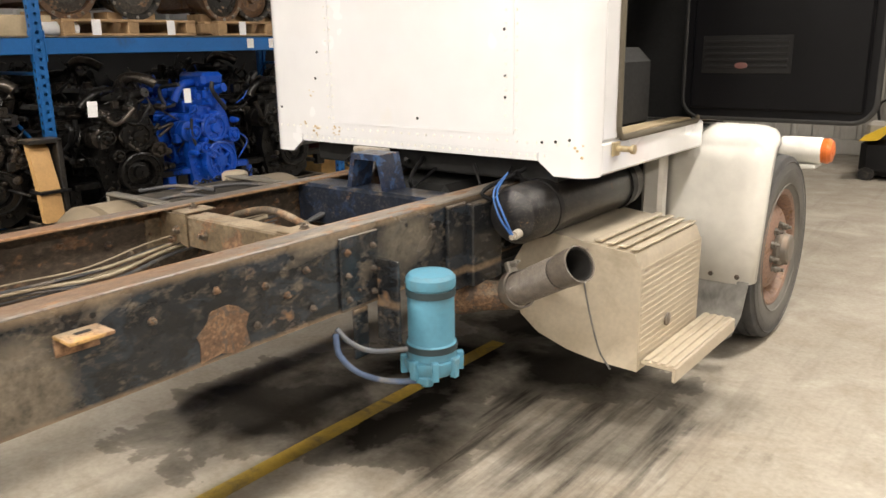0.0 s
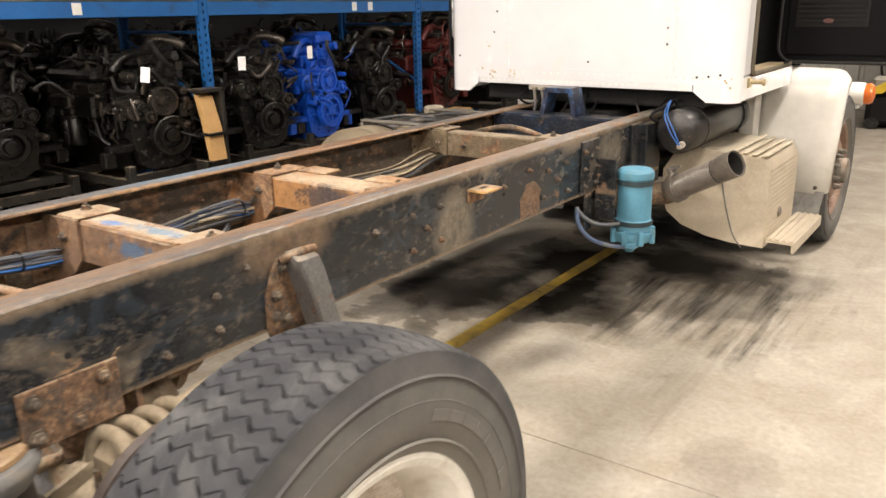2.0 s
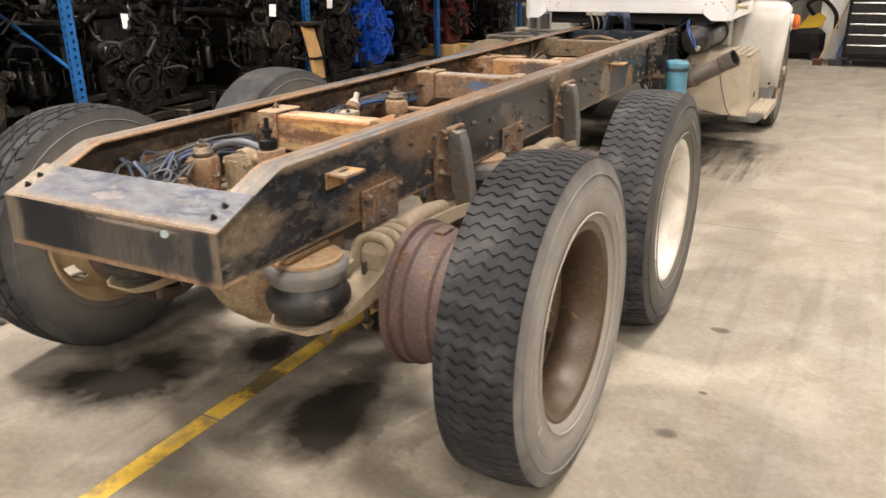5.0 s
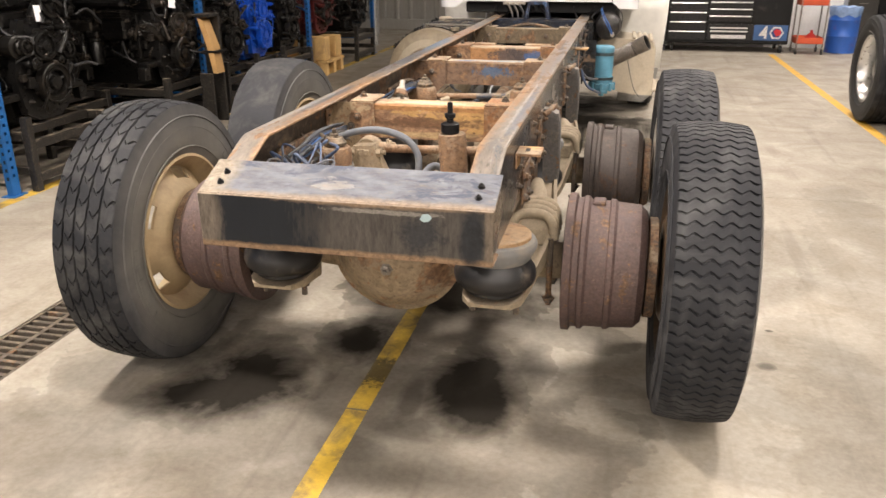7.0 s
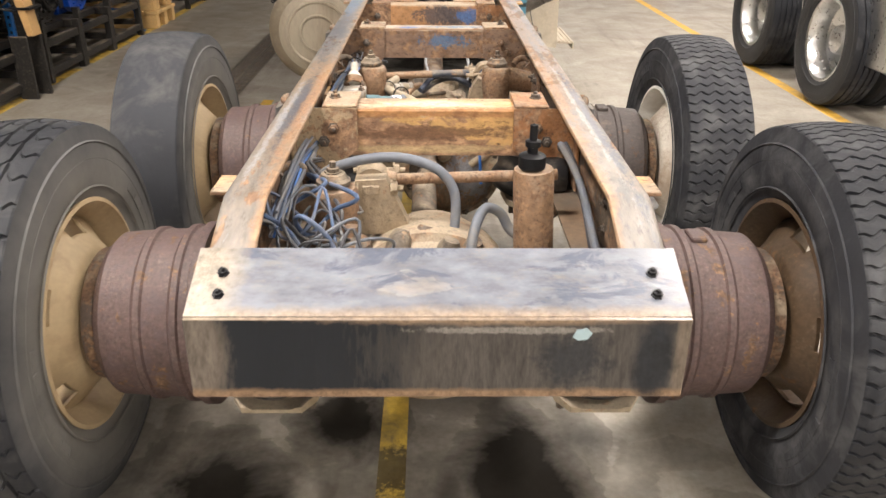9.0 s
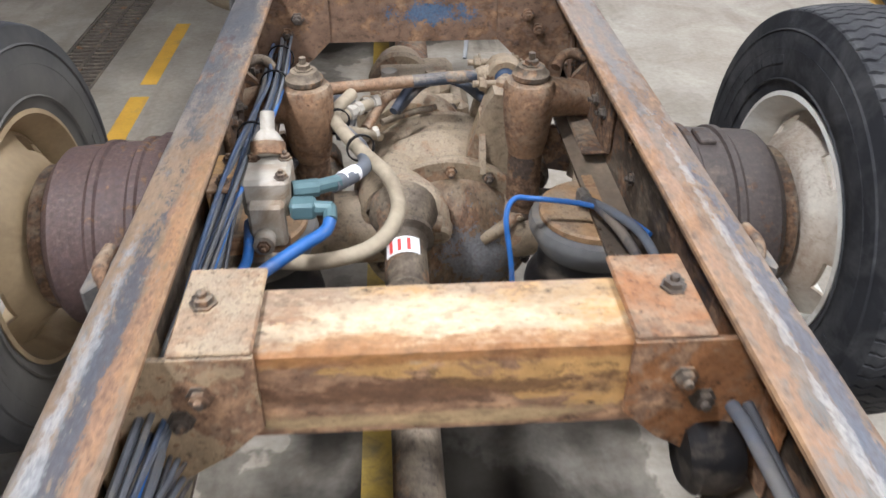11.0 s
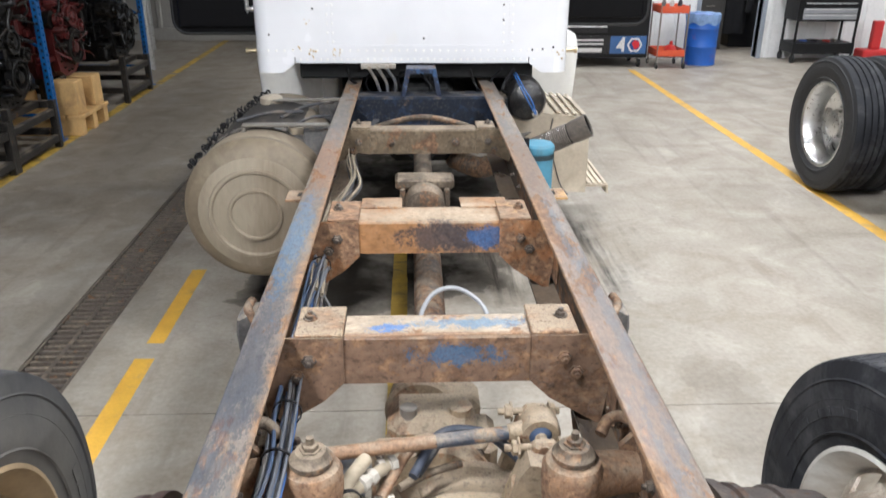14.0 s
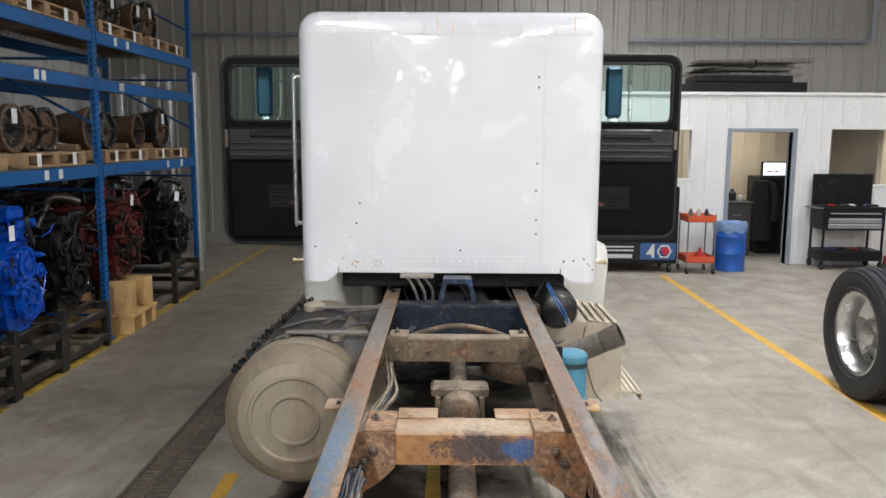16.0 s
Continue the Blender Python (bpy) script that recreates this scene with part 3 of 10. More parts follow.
ALU = plain("dull_aluminium", (0.58, 0.51, 0.40), 0.45, 0.45, 0.12, 4, 55, 0.15, 0, (0.36, 0.30, 0.21), 0.35)
STEEL = plain("grey_steel", (0.22, 0.20, 0.175), 0.5, 0.5, 0.2, 7, 60, 0.2, 0, (0.22, 0.13, 0.07), 0.3)
CHROME = plain("polished_aluminium", (0.72, 0.715, 0.70), 0.30, 1.0, 0.06, 5, 40, 0.04)
BOLT = worn("bolt_heads", (0.075, 0.06, 0.048), 0.40, 0.40, None, 0.7, 9.0, (1, 1, 1), 0.4)
AIR_BLUE = plain("air_dryer_blue", (0.080, 0.245, 0.35), 0.55, 0, 0.15, 8, 60, 0.2, 0, (0.09, 0.16, 0.18), 0.34)
AIR_BAND = plain("air_dryer_band", (0.018, 0.035, 0.042), 0.6, 0, 0.2, 8, 60, 0.2)
EXHAUST = worn("exhaust_pipe", (0.13, 0.112, 0.095), 0.22, 0.28, None, 0.5, 5.0, (1, 1, 1), 0.2)
# soot inside the pipe; elsewhere black painted for shade in holes and the drain
SOOT_SHADE = plain("soot_and_shade", (0.012, 0.011, 0.010), 0.9)
HOSE_BLUE = plain("blue_air_line", (0.03, 0.12, 0.37), 0.42, 0, 0.15, 9, 60, 0.1, 0, (0.20, 0.19, 0.2), 0.22)
HOSE_GREY = plain("grey_air_line", (0.11, 0.12, 0.14), 0.6, 0, 0.25, 8, 60, 0.2, 0, (0.18, 0.155, 0.12), 0.4)
HOSE_TAN = plain("dusty_hose", (0.32, 0.27, 0.195), 0.8, 0, 0.25, 9, 60, 0.3, 0, (0.17, 0.13, 0.085), 0.5)
HOSE_BLACK = plain("black_wire_loom", (0.05, 0.05, 0.055), 0.6, 0, 0.25, 8, 60, 0.2, 0, (0.25, 0.2, 0.15), 0.35)
VALVE = plain("cast_valve_pale", (0.40, 0.37, 0.32), 0.6, 0.1, 0.2, 14, 60, 0.4, 0, (0.20, 0.14, 0.085), 0.42)
FIT_TEAL = plain("teal_fitting", (0.085, 0.15, 0.165), 0.5, 0.1, 0.2, 9, 60, 0.2)
HOSE_DUSTY_BLUE = plain("dusty_blue_hose", (0.055, 0.085, 0.155), 0.65, 0, 0.25, 9, 60, 0.2, 0, (0.17, 0.16, 0.145), 0.4)
HOSE_NAVY = plain("dusty_navy_hose", (0.030, 0.038, 0.058), 0.65, 0, 0.25, 9, 60, 0.2, 0, (0.13, 0.12, 0.11), 0.4)
CABLE_GREY = plain('pale_cable', (0.33, 0.34, 0.35), 0.5)
CAST_TAN = worn("dust_caked_casting", (0.30, 0.245, 0.17), 0.12, 0.74, None, 0.85, 8.0, (1, 1, 1), 0.5, 1.3, 0.6)
SEAT_PEACH = worn("spring_plate_rust", (0.33, 0.205, 0.105), 0.30, 0.45, None, 0.8, 9.0, (1, 1, 1), 0.5, 1.6, 0.4)
HUB_RUST = worn("steer_wheel_rust", (0.27, 0.165, 0.12), 0.30, 0.34, None, 0.75, 10.0, (1, 1, 1), 0.3, 1.4, 0.4)
TYRE_TAN = plain('sidewall_dust', (0.165, 0.155, 0.143), 0.9, 0, 0.2, 4, 40, 0.3, 0, (0.10, 0.095, 0.09), 0.4)
for _m, _stops in ((TYRE_TAN, [(0.66, (0.36, 0.338, 0.305)), (0.80, (0.275, 0.262, 0.242)), (0.93, (0.145, 0.142, 0.138)), (1.0, (0.055, 0.056, 0.058))]), (TYRE_GREY, [(0.60, (0.22, 0.207, 0.180)), (0.78, (0.155, 0.148, 0.134)), (0.94, (0.078, 0.077, 0.077)), (1.0, (0.042, 0.043, 0.046))])):
    # dry dust that thins out from the bead to the shoulder
    _nt = _m.node_tree
    _bs = _nt.nodes["Principled BSDF"]
    _sep = _nt.nodes.new("ShaderNodeSeparateXYZ")
    _co = _nt.nodes.new("ShaderNodeTexCoord").outputs["Object"]
    _nt.links.new(_co, _sep.inputs[0])
    _r2 = math_node(_nt, "ADD", math_node(_nt, "MULTIPLY", _sep.outputs[0], _sep.outputs[0]), math_node(_nt, "MULTIPLY", _sep.outputs[1], _sep.outputs[1]))
    _rr = math_node(_nt, "MULTIPLY", math_node(_nt, "SQRT", _r2), 1 / 0.54)
    _rr = math_node(_nt, "ADD", _rr, math_node(_nt, "MULTIPLY", math_node(_nt, "SUBTRACT", noise_node(_nt, _co, 7.0, 6, 0.6), 0.5), 0.30))
    _old = _bs.inputs["Base Color"].links[0].from_socket
    _nt.links.new(mix_node(_nt, 0.72, _old, ramp_node(_nt, _rr, _stops)), _bs.inputs["Base Color"])
WHITE_TAG = plain("white_tag", (0.80, 0.80, 0.82), 0.6, 0, 0.05, 5, 60, 0.05)
RED_TAG = plain("red_label_print", (0.60, 0.06, 0.05), 0.6)
ORANGE = plain("orange_lens", (0.75, 0.17, 0.03), 0.3, 0, 0.1, 10, 80, 0.1, 0.4)
YELLOW = plain("yellow_floor_paint", (0.55, 0.36, 0.045), 0.6, 0, 0.15, 9, 70, 0.2, 0, (0.12, 0.095, 0.06), 0.56)
patch(YELLOW, (-0.13, 0.70, 0.0), (0.2, 0.10, 0.1), (0.03, 0.024, 0.014), 0.9, 0.7, 9.0, 0.3)
patch(YELLOW, (-0.13, 3.35, 0.0), (0.2, 2.55, 0.1), (0.18, 0.135, 0.040), 0.42, 0.35, 6.0, 0.3)
YELLOW_BRIGHT = plain("yellow_dash_paint", (0.62, 0.36, 0.045), 0.6, 0, 0.12, 7, 70, 0.2, 0, (0.28, 0.22, 0.14), 0.32)


# ---- the hall: floor, walls, ceiling ----
def concrete():
    mat, nt, bsdf, vec = start_mat("concrete_floor", (1, 1, 1), False)
    a, b, c = noise_node(nt, vec, 0.45, 6, 0.6, 0.3), noise_node(nt, vec, 2.6, 8, 0.65, 0.5), noise_node(nt, vec, 38, 4, 0.6)
    col = ramp_node(nt, a, [(0.3, (0.245, 0.222, 0.186)), (0.5, (0.345, 0.316, 0.270)), (0.72, (0.42, 0.389, 0.336))])
    col = mix_node(nt, ramp_node(nt, b, [(0.36, (0.75, 0.75, 0.75)), (0.62, (0, 0, 0))]), col, (0.215, 0.180, 0.135))
    col = mix_node(nt, ramp_node(nt, b, [(0.6, (0, 0, 0)), (0.8, (0.5, 0.5, 0.5))]), col, (0.54, 0.50, 0.43))
    d0 = noise_node(nt, vec, 9.0, 7, 0.72, 0.8)
    col = mix_node(nt, ramp_node(nt, d0, [(0.30, (0.5, 0.5, 0.5)), (0.46, (0, 0, 0))]), col, (0.20, 0.17, 0.13))
    col = mix_node(nt, 0.22, col, ramp_node(nt, c, [(0.3, (0.22, 0.19, 0.15)), (0.7, (0.52, 0.48, 0.41))]))
    # scuffs drawn out along the bays
    mp = nt.nodes.new("ShaderNodeMapping")
    mp.inputs["Scale"].default_value = (7.0, 0.55, 1.0)
    nt.links.new(vec, mp.inputs["Vector"])
    scuff = noise_node(nt, mp.outputs[0], 1.0, 6, 0.6)
    col = mix_node(nt, ramp_node(nt, scuff, [(0.56, (0, 0, 0)), (0.74, (0.6, 0.6, 0.6))]), col, (0.17, 0.145, 0.115))
    # oil stains, plus shade painted under and beside the truck: centre, half sizes, strength
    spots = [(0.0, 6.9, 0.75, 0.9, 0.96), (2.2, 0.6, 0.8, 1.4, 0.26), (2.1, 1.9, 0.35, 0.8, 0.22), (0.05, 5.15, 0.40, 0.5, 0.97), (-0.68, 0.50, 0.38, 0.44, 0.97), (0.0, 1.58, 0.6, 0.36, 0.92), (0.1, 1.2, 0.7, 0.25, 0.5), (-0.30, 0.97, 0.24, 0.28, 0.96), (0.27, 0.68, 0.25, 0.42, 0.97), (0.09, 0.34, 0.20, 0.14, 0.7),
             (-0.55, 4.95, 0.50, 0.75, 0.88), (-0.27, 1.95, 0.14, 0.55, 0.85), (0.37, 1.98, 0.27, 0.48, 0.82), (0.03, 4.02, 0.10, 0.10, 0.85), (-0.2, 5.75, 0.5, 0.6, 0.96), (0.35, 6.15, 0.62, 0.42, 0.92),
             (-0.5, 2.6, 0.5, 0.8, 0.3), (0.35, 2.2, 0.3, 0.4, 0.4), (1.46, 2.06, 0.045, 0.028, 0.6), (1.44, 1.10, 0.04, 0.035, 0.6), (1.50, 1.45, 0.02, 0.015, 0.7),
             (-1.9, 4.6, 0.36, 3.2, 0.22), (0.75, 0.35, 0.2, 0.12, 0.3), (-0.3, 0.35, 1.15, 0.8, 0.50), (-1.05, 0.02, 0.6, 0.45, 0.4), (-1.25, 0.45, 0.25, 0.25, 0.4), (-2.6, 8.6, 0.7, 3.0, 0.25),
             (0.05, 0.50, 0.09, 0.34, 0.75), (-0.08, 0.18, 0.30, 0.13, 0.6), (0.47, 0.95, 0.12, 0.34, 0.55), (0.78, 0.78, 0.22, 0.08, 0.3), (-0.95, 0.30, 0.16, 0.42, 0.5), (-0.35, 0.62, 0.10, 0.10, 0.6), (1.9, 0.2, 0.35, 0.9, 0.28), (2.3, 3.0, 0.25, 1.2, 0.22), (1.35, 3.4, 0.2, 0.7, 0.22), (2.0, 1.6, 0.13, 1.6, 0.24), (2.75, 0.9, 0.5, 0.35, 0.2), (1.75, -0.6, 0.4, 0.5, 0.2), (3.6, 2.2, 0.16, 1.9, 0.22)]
    wob = noise_node(nt, vec, 3.0, 5, 0.6, 0.3)
    sepv = nt.nodes.new("ShaderNodeSeparateXYZ")
    nt.links.new(vec, sepv.inputs[0])
    stain_shade = None
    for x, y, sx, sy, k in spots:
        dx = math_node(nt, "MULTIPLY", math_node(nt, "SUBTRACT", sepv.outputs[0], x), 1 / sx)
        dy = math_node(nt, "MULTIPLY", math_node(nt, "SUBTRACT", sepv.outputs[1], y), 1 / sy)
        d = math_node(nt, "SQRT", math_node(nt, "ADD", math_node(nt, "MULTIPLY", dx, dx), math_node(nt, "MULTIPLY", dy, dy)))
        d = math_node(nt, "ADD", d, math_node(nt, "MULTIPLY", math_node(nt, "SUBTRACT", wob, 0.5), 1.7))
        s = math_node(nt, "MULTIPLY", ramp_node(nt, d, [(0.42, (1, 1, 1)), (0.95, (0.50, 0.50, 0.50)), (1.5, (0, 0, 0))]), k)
        stain_shade = s if stain_shade is None else math_node(nt, "MAXIMUM", stain_shade, s)
    # browner along the rack aisle, more so towards the end wall
    aisle_tone = math_node(nt, "ABSOLUTE", math_node(nt, "MULTIPLY", math_node(nt, "SUBTRACT", sepv.outputs[0], -2.75), 1 / 1.25))
    aisle_tone = math_node(nt, "ADD", aisle_tone, math_node(nt, "MULTIPLY", math_node(nt, "SUBTRACT", wob, 0.5), 1.4))
    aisle_tone = ramp_node(nt, aisle_tone, [(0.4, (0.42, 0.42, 0.42)), (1.1, (0, 0, 0))])
    aisle_tone = math_node(nt, "MULTIPLY", aisle_tone, ramp_node(nt, math_node(nt, "MULTIPLY", sepv.outputs[1], 0.1), [(0.40, (0.15, 0.15, 0.15)), (0.62, (1, 1, 1))]))
    col = mix_node(nt, aisle_tone, col, (0.17, 0.135, 0.095))
    # tyre-wide dark streaks beside the battery box
    dx = math_node(nt, "MULTIPLY", math_node(nt, "SUBTRACT", sepv.outputs[0], 0.62), 1 / 0.85)
    dy = math_node(nt, "MULTIPLY", math_node(nt, "SUBTRACT", sepv.outputs[1], 5.55), 1 / 0.95)
    d = math_node(nt, "SQRT", math_node(nt, "ADD", math_node(nt, "MULTIPLY", dx, dx), math_node(nt, "MULTIPLY", dy, dy)))
    near = ramp_node(nt, math_node(nt, "ADD", d, math_node(nt, "MULTIPLY", math_node(nt, "SUBTRACT", wob, 0.5), 1.6)), [(0.62, (1, 1, 1)), (1.1, (0, 0, 0))])
    mp2 = nt.nodes.new("ShaderNodeMapping")
    mp2.inputs["Scale"].default_value = (13.0, 1.0, 1.0)
    nt.links.new(vec, mp2.inputs["Vector"])
    streak = ramp_node(nt, noise_node(nt, mp2.outputs[0], 1.0, 5, 0.6), [(0.40, (0, 0, 0)), (0.66, (1, 1, 1))])
    stain_shade = math_node(nt, "MAXIMUM", stain_shade, math_node(nt, "MULTIPLY", math_node(nt, "MULTIPLY", near, streak), 0.84))
    col = mix_node(nt, stain_shade, col, (0.011, 0.0095, 0.008))
    nt.links.new(col, bsdf.inputs["Base Color"])
    nt.links.new(math_node(nt, "MULTIPLY", math_node(nt, "SUBTRACT", 1.0, stain_shade), 0.3), bsdf.inputs["Specular IOR Level"])
    nt.links.new(ramp_node(nt, b, [(0.3, (0.62, 0.62, 0.62)), (0.7, (0.42, 0.42, 0.42))]), bsdf.inputs["Roughness"])
    bump_into(nt, bsdf, math_node(nt, "ADD", b, math_node(nt, "MULTIPLY", c, 0.5)), 0.12, 0.006)
    return mat


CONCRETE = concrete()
JOINT = plain("joint_filler", (0.10, 0.085, 0.07), 0.9)
WALL_METAL = plain("wall_sheet_grey", (0.36, 0.345, 0.315), 0.45, 0.1, 0.08, 1.2, 30, 0.08, 0, (0.38, 0.36, 0.32), 0.3, (1, 1, 0.35))
WALL_WHITE = plain("office_wall_white", (0.80, 0.80, 0.79), 0.5, 0, 0.04, 1.2, 30, 0.06, 0, (0.66, 0.65, 0.62), 0.2)
WALL_BEIGE = plain("office_inner_beige", (0.66, 0.55, 0.38), 0.6, 0, 0.06, 1.2, 30, 0.06)
CEIL = plain("roof_sheet", (0.15, 0.15, 0.147), 0.6, 0, 0.1, 1.0, 20, 0.08)
FRAME_GREY = plain("door_frame_grey", (0.30, 0.33, 0.38), 0.45, 0.2, 0.08)
RACK_BLUE = plain("rack_blue_paint", (0.009, 0.105, 0.33), 0.42, 0.05, 0.18, 4, 60, 0.15, 0, (0.03, 0.05, 0.08), 0.22)
WOOD = plain("pallet_wood", (0.36, 0.235, 0.125), 0.85, 0, 0.3, 5, 40, 0.4, 0, (0.20, 0.13, 0.075), 0.45, (4, 1, 1))
GRATE = worn("drain_grate_iron", (0.090, 0.074, 0.058), 0.2, 0.30, None, 0.75, 8.0, (1, 1, 1), 0.4)

floor_base = structure("floor", Build().box(-12, -42, -0.5, 16, 17, -0.35), JOINT, "pale grey concrete workshop floor with oil stains, painted shade and saw-cut joints", "floor")
xs_, ys_ = [-12.0, -1.905, -1.625, 16.0], [-42.0, -28.0, -15.0, -8.8, -2.6, 3.64, 9.9, 17.0]
for i in range(len(xs_) - 1):
    if i == 1:
        continue
    for j in range(len(ys_) - 1):
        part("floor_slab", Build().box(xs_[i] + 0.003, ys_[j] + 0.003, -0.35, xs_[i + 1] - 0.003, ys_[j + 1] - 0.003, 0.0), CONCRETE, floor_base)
part("joint_filler", Build().box(-12, -42, -0.34, -1.91, 17, -0.008).box(-1.62, -42, -0.34, 16, 17, -0.008), JOINT, floor_base)

# trench drain with cast iron grate bars
trench = thing("drain_trench", -1.765, 3.5, 0.0, "long cast iron trench drain grate set in the concrete floor", "drain", kind="structure")
# channel coloured black to hold the shade below the bars
part("channel", Build().box(-0.14, -18, -0.30, -0.132, 10, -0.03).box(0.132, -10, -0.30, 0.14, 10, -0.03).box(-0.14, -18, -0.32, 0.14, 10, -0.30), SOOT_SHADE, trench)
part("edge_angle", Build().box(-0.1395, -10, -0.028, -0.122, 10, -0.002, 0.002).box(0.122, -10, -0.028, 0.1395, 10, -0.002, 0.002).box(-0.012, -10, -0.028, 0.012, 10, -0.003, 0.002), GRATE, trench)
bar = Build().box(-0.121, -0.010, -0.028, 0.121, 0.010, -0.0035, 0.003).mesh("grate_bar")
bar.materials.append(GRATE)
rest = Build()
for i in range(380):
    yy = -9.9 + i * 0.052
    if -3.0 <= yy <= 5.0:
        ob = new("grate_bar", bar)
        ob.parent = trench
        ob.matrix_basis = pose(0, yy, 0)
    else:
        rest.box(-0.121, yy - 0.011, -0.028, 0.121, yy + 0.011, -0.0035)
stuff(part("far_grate_bars", rest, GRATE, trench))


def stripe(name, poly_list, mat, label):
    b = Build()
    for x0, y0, x1, y1 in poly_list:
        b.box(x0, y0, -0.002, x1, y1, 0.0012)
    return structure(name, b, mat, label, "floor marking")


random.seed(4)
cuts, y = [], -7.0
while y < 6.0:
    n = 0.35 + random.random() * 0.9
    cuts.append((-0.178 + random.random() * 0.006, y, -0.088 - random.random() * 0.006, min(y + n, 6.2)))
    y += n + random.choice((0.0, 0.0, 0.012, 0.03))
stripe("floor_line_centre", cuts, YELLOW, "worn yellow painted line on the concrete under the truck")
stripe("floor_line_dashes", [(-1.385, 4.26, -1.300, 5.16), (-1.395, 3.18, -1.300, 4.11)], YELLOW_BRIGHT, "bright yellow painted dashes beside the trench drain")
stripe("floor_line_bay", [(3.09, -6.0, 3.19, 12.17)], YELLOW_BRIGHT, "straight yellow bay line painted on the concrete")
cuts, y = [], -4.0
while y < 14.6:
    n = 0.5 + random.random() * 1.6
    cuts.append((-3.40, y, -3.30, y + n))
    y += n + random.choice((0.02, 0.1, 0.25))
stripe("floor_line_rack", cuts, YELLOW, "scuffed yellow line along the rack aisle")


def ribbed_wall(name, x0, x1, y, z0, z1, facing, label, pitch=0.30, mat=None, axis="x"):
    """Sheet cladding with trapezoid ribs, 50 mm thick in all. facing: the side the ribs stand out on."""
    prof, s = [], x0
    while s < x1:
        prof += [(s, 0.0), (s + pitch * 0.62, 0.0), (s + pitch * 0.70, 0.028), (s + pitch * 0.88, 0.028), (s + pitch * 0.96, 0.0)]
        s += pitch
    prof.append((x1, 0.0))
    poly = prof + [(x1, -0.05), (x0, -0.05)]
    b = Build()
    vs = []
    for z in (z0, z1):
        for px, d in poly:
            vs.append((px, y + facing * d, z) if axis == "x" else (y + facing * d, px, z))
    n = len(poly)
    fs = [(i, (i + 1) % n, n + (i + 1) % n, n + i) for i in range(n)]
    b.add(vs, fs)
    return structure(name, b, mat or WALL_METAL, label, "wall", 20)


HALL_H = 6.0
wall_north = ribbed_wall("wall_north", -6.55, 12.5, 15.4, 0, HALL_H, -1, "grey ribbed sheet-metal wall at the end of the hall")
wall_west = ribbed_wall("wall_west", -40.0, 15.45, -6.5, 0, HALL_H, 1, "white ribbed liner wall behind the racks", mat=WALL_WHITE, axis="y")
wall_east = ribbed_wall("wall_east", -40.0, 15.45, 12.5, 0, HALL_H, -1, "ribbed sheet-metal side wall", axis="y")
wall_south = ribbed_wall("wall_south", -6.55, 12.5, -40.0, 0, HALL_H, 1, "ribbed sheet-metal wall behind the truck")
structure("ceiling", Build().box(-6.6, -40.1, HALL_H, 12.6, 15.5, HALL_H + 0.15), CEIL, "pale sheet-metal roof deck", "ceiling")
structure("baseboard", Build().box(-6.4, 15.30, 0.0, 3.0, 15.36, 0.22, 0.008), WALL_METAL, "low grey kick board along the end wall", "baseboard")

# dark sheet added to paint in the shade below the rack shelves
structure("wall_liner_west", Build().box(-6.44, -39.9, 0.0, -6.40, 15.2, 1.72), plain("rack_shade_charcoal", (0.02, 0.02, 0.021), 0.8), "dark sheet added for the shade along the foot of the rack wall", "wall")
FIX = plain("lamp_housing", (0.35, 0.35, 0.36), 0.4, 0.6)
LENS = glow("lamp_lens", (1.0, 0.93, 0.82), 40.0)
for lx, ly, lw in LAMPS:
    hb = thing("high_bay_lamp", lx, ly, LAMP_Z, "round grey high-bay lamp hung from the roof", "lamp", "high-bay lamps")
    part("reflector", Build().lathe([(0.42, -0.045), (0.42, -0.03), (0.30, 0.12), (0.14, 0.24), (0.0, 0.25)], None, 20).ring([(0.42, -0.05), (0.45, -0.05), (0.45, -0.03), (0.42, -0.03)], None, 20), FIX, hb)
    part("lens", Build().lathe([(0.40, -0.052), (0.39, -0.12), (0.33, -0.20), (0.20, -0.25), (0.0, -0.265)], None, 20), LENS, hb, "glowing white lens")
    part("hanger", Build().cyl((0, 0, 0.24), (0, 0, HALL_H - LAMP_Z), 0.012, seg=8), FIX, hb)

# conduit along the end wall
structure("wall_conduit", Build().tube([(3.2, 15.25, 3.77), (7.3, 15.25, 3.77)], 0.03, 8, 0).tube([(7.3, 15.25, 3.77), (7.55, 15.25, 3.8), (7.6, 15.25, 4.1), (7.6, 15.25, 5.9)], 0.03)
          .tube([(-4.7, 15.25, 3.85), (-1.0, 15.25, 3.85)], 0.03, 8, 0), FRAME_GREY, "grey steel conduit pipe fixed to the end wall", "pipe")

# ---- office box ----
OY = 13.27
office = thing("office_wall", 4.9, OY, 0, "white panelled office wall with a doorway and two windows", "wall", kind="structure")
DX0, DX1, DZ = 4.45, 5.42, 2.12


def off(b):
    return part("wall_panel", b, WALL_WHITE, office)


wb = lambda x0, z0, x1, z1: off(Build().box(x0 - 4.9, 0.0, z0, x1 - 4.9, 0.12, z1))
wb(1.0, 0, 2.45, 2.69), wb(2.45, 0, 3.86, 1.34), wb(2.45, 2.19, 3.86, 2.69), wb(3.86, 0, DX0, 2.69), wb(DX0, DZ, DX1, 2.69)
wb(DX1, 0, 5.98, 2.69), wb(5.98, 0, 8.2, 1.26), wb(5.98, 2.21, 8.2, 2.69), wb(8.2, 0, 12.45, 2.69)
batten = Build()
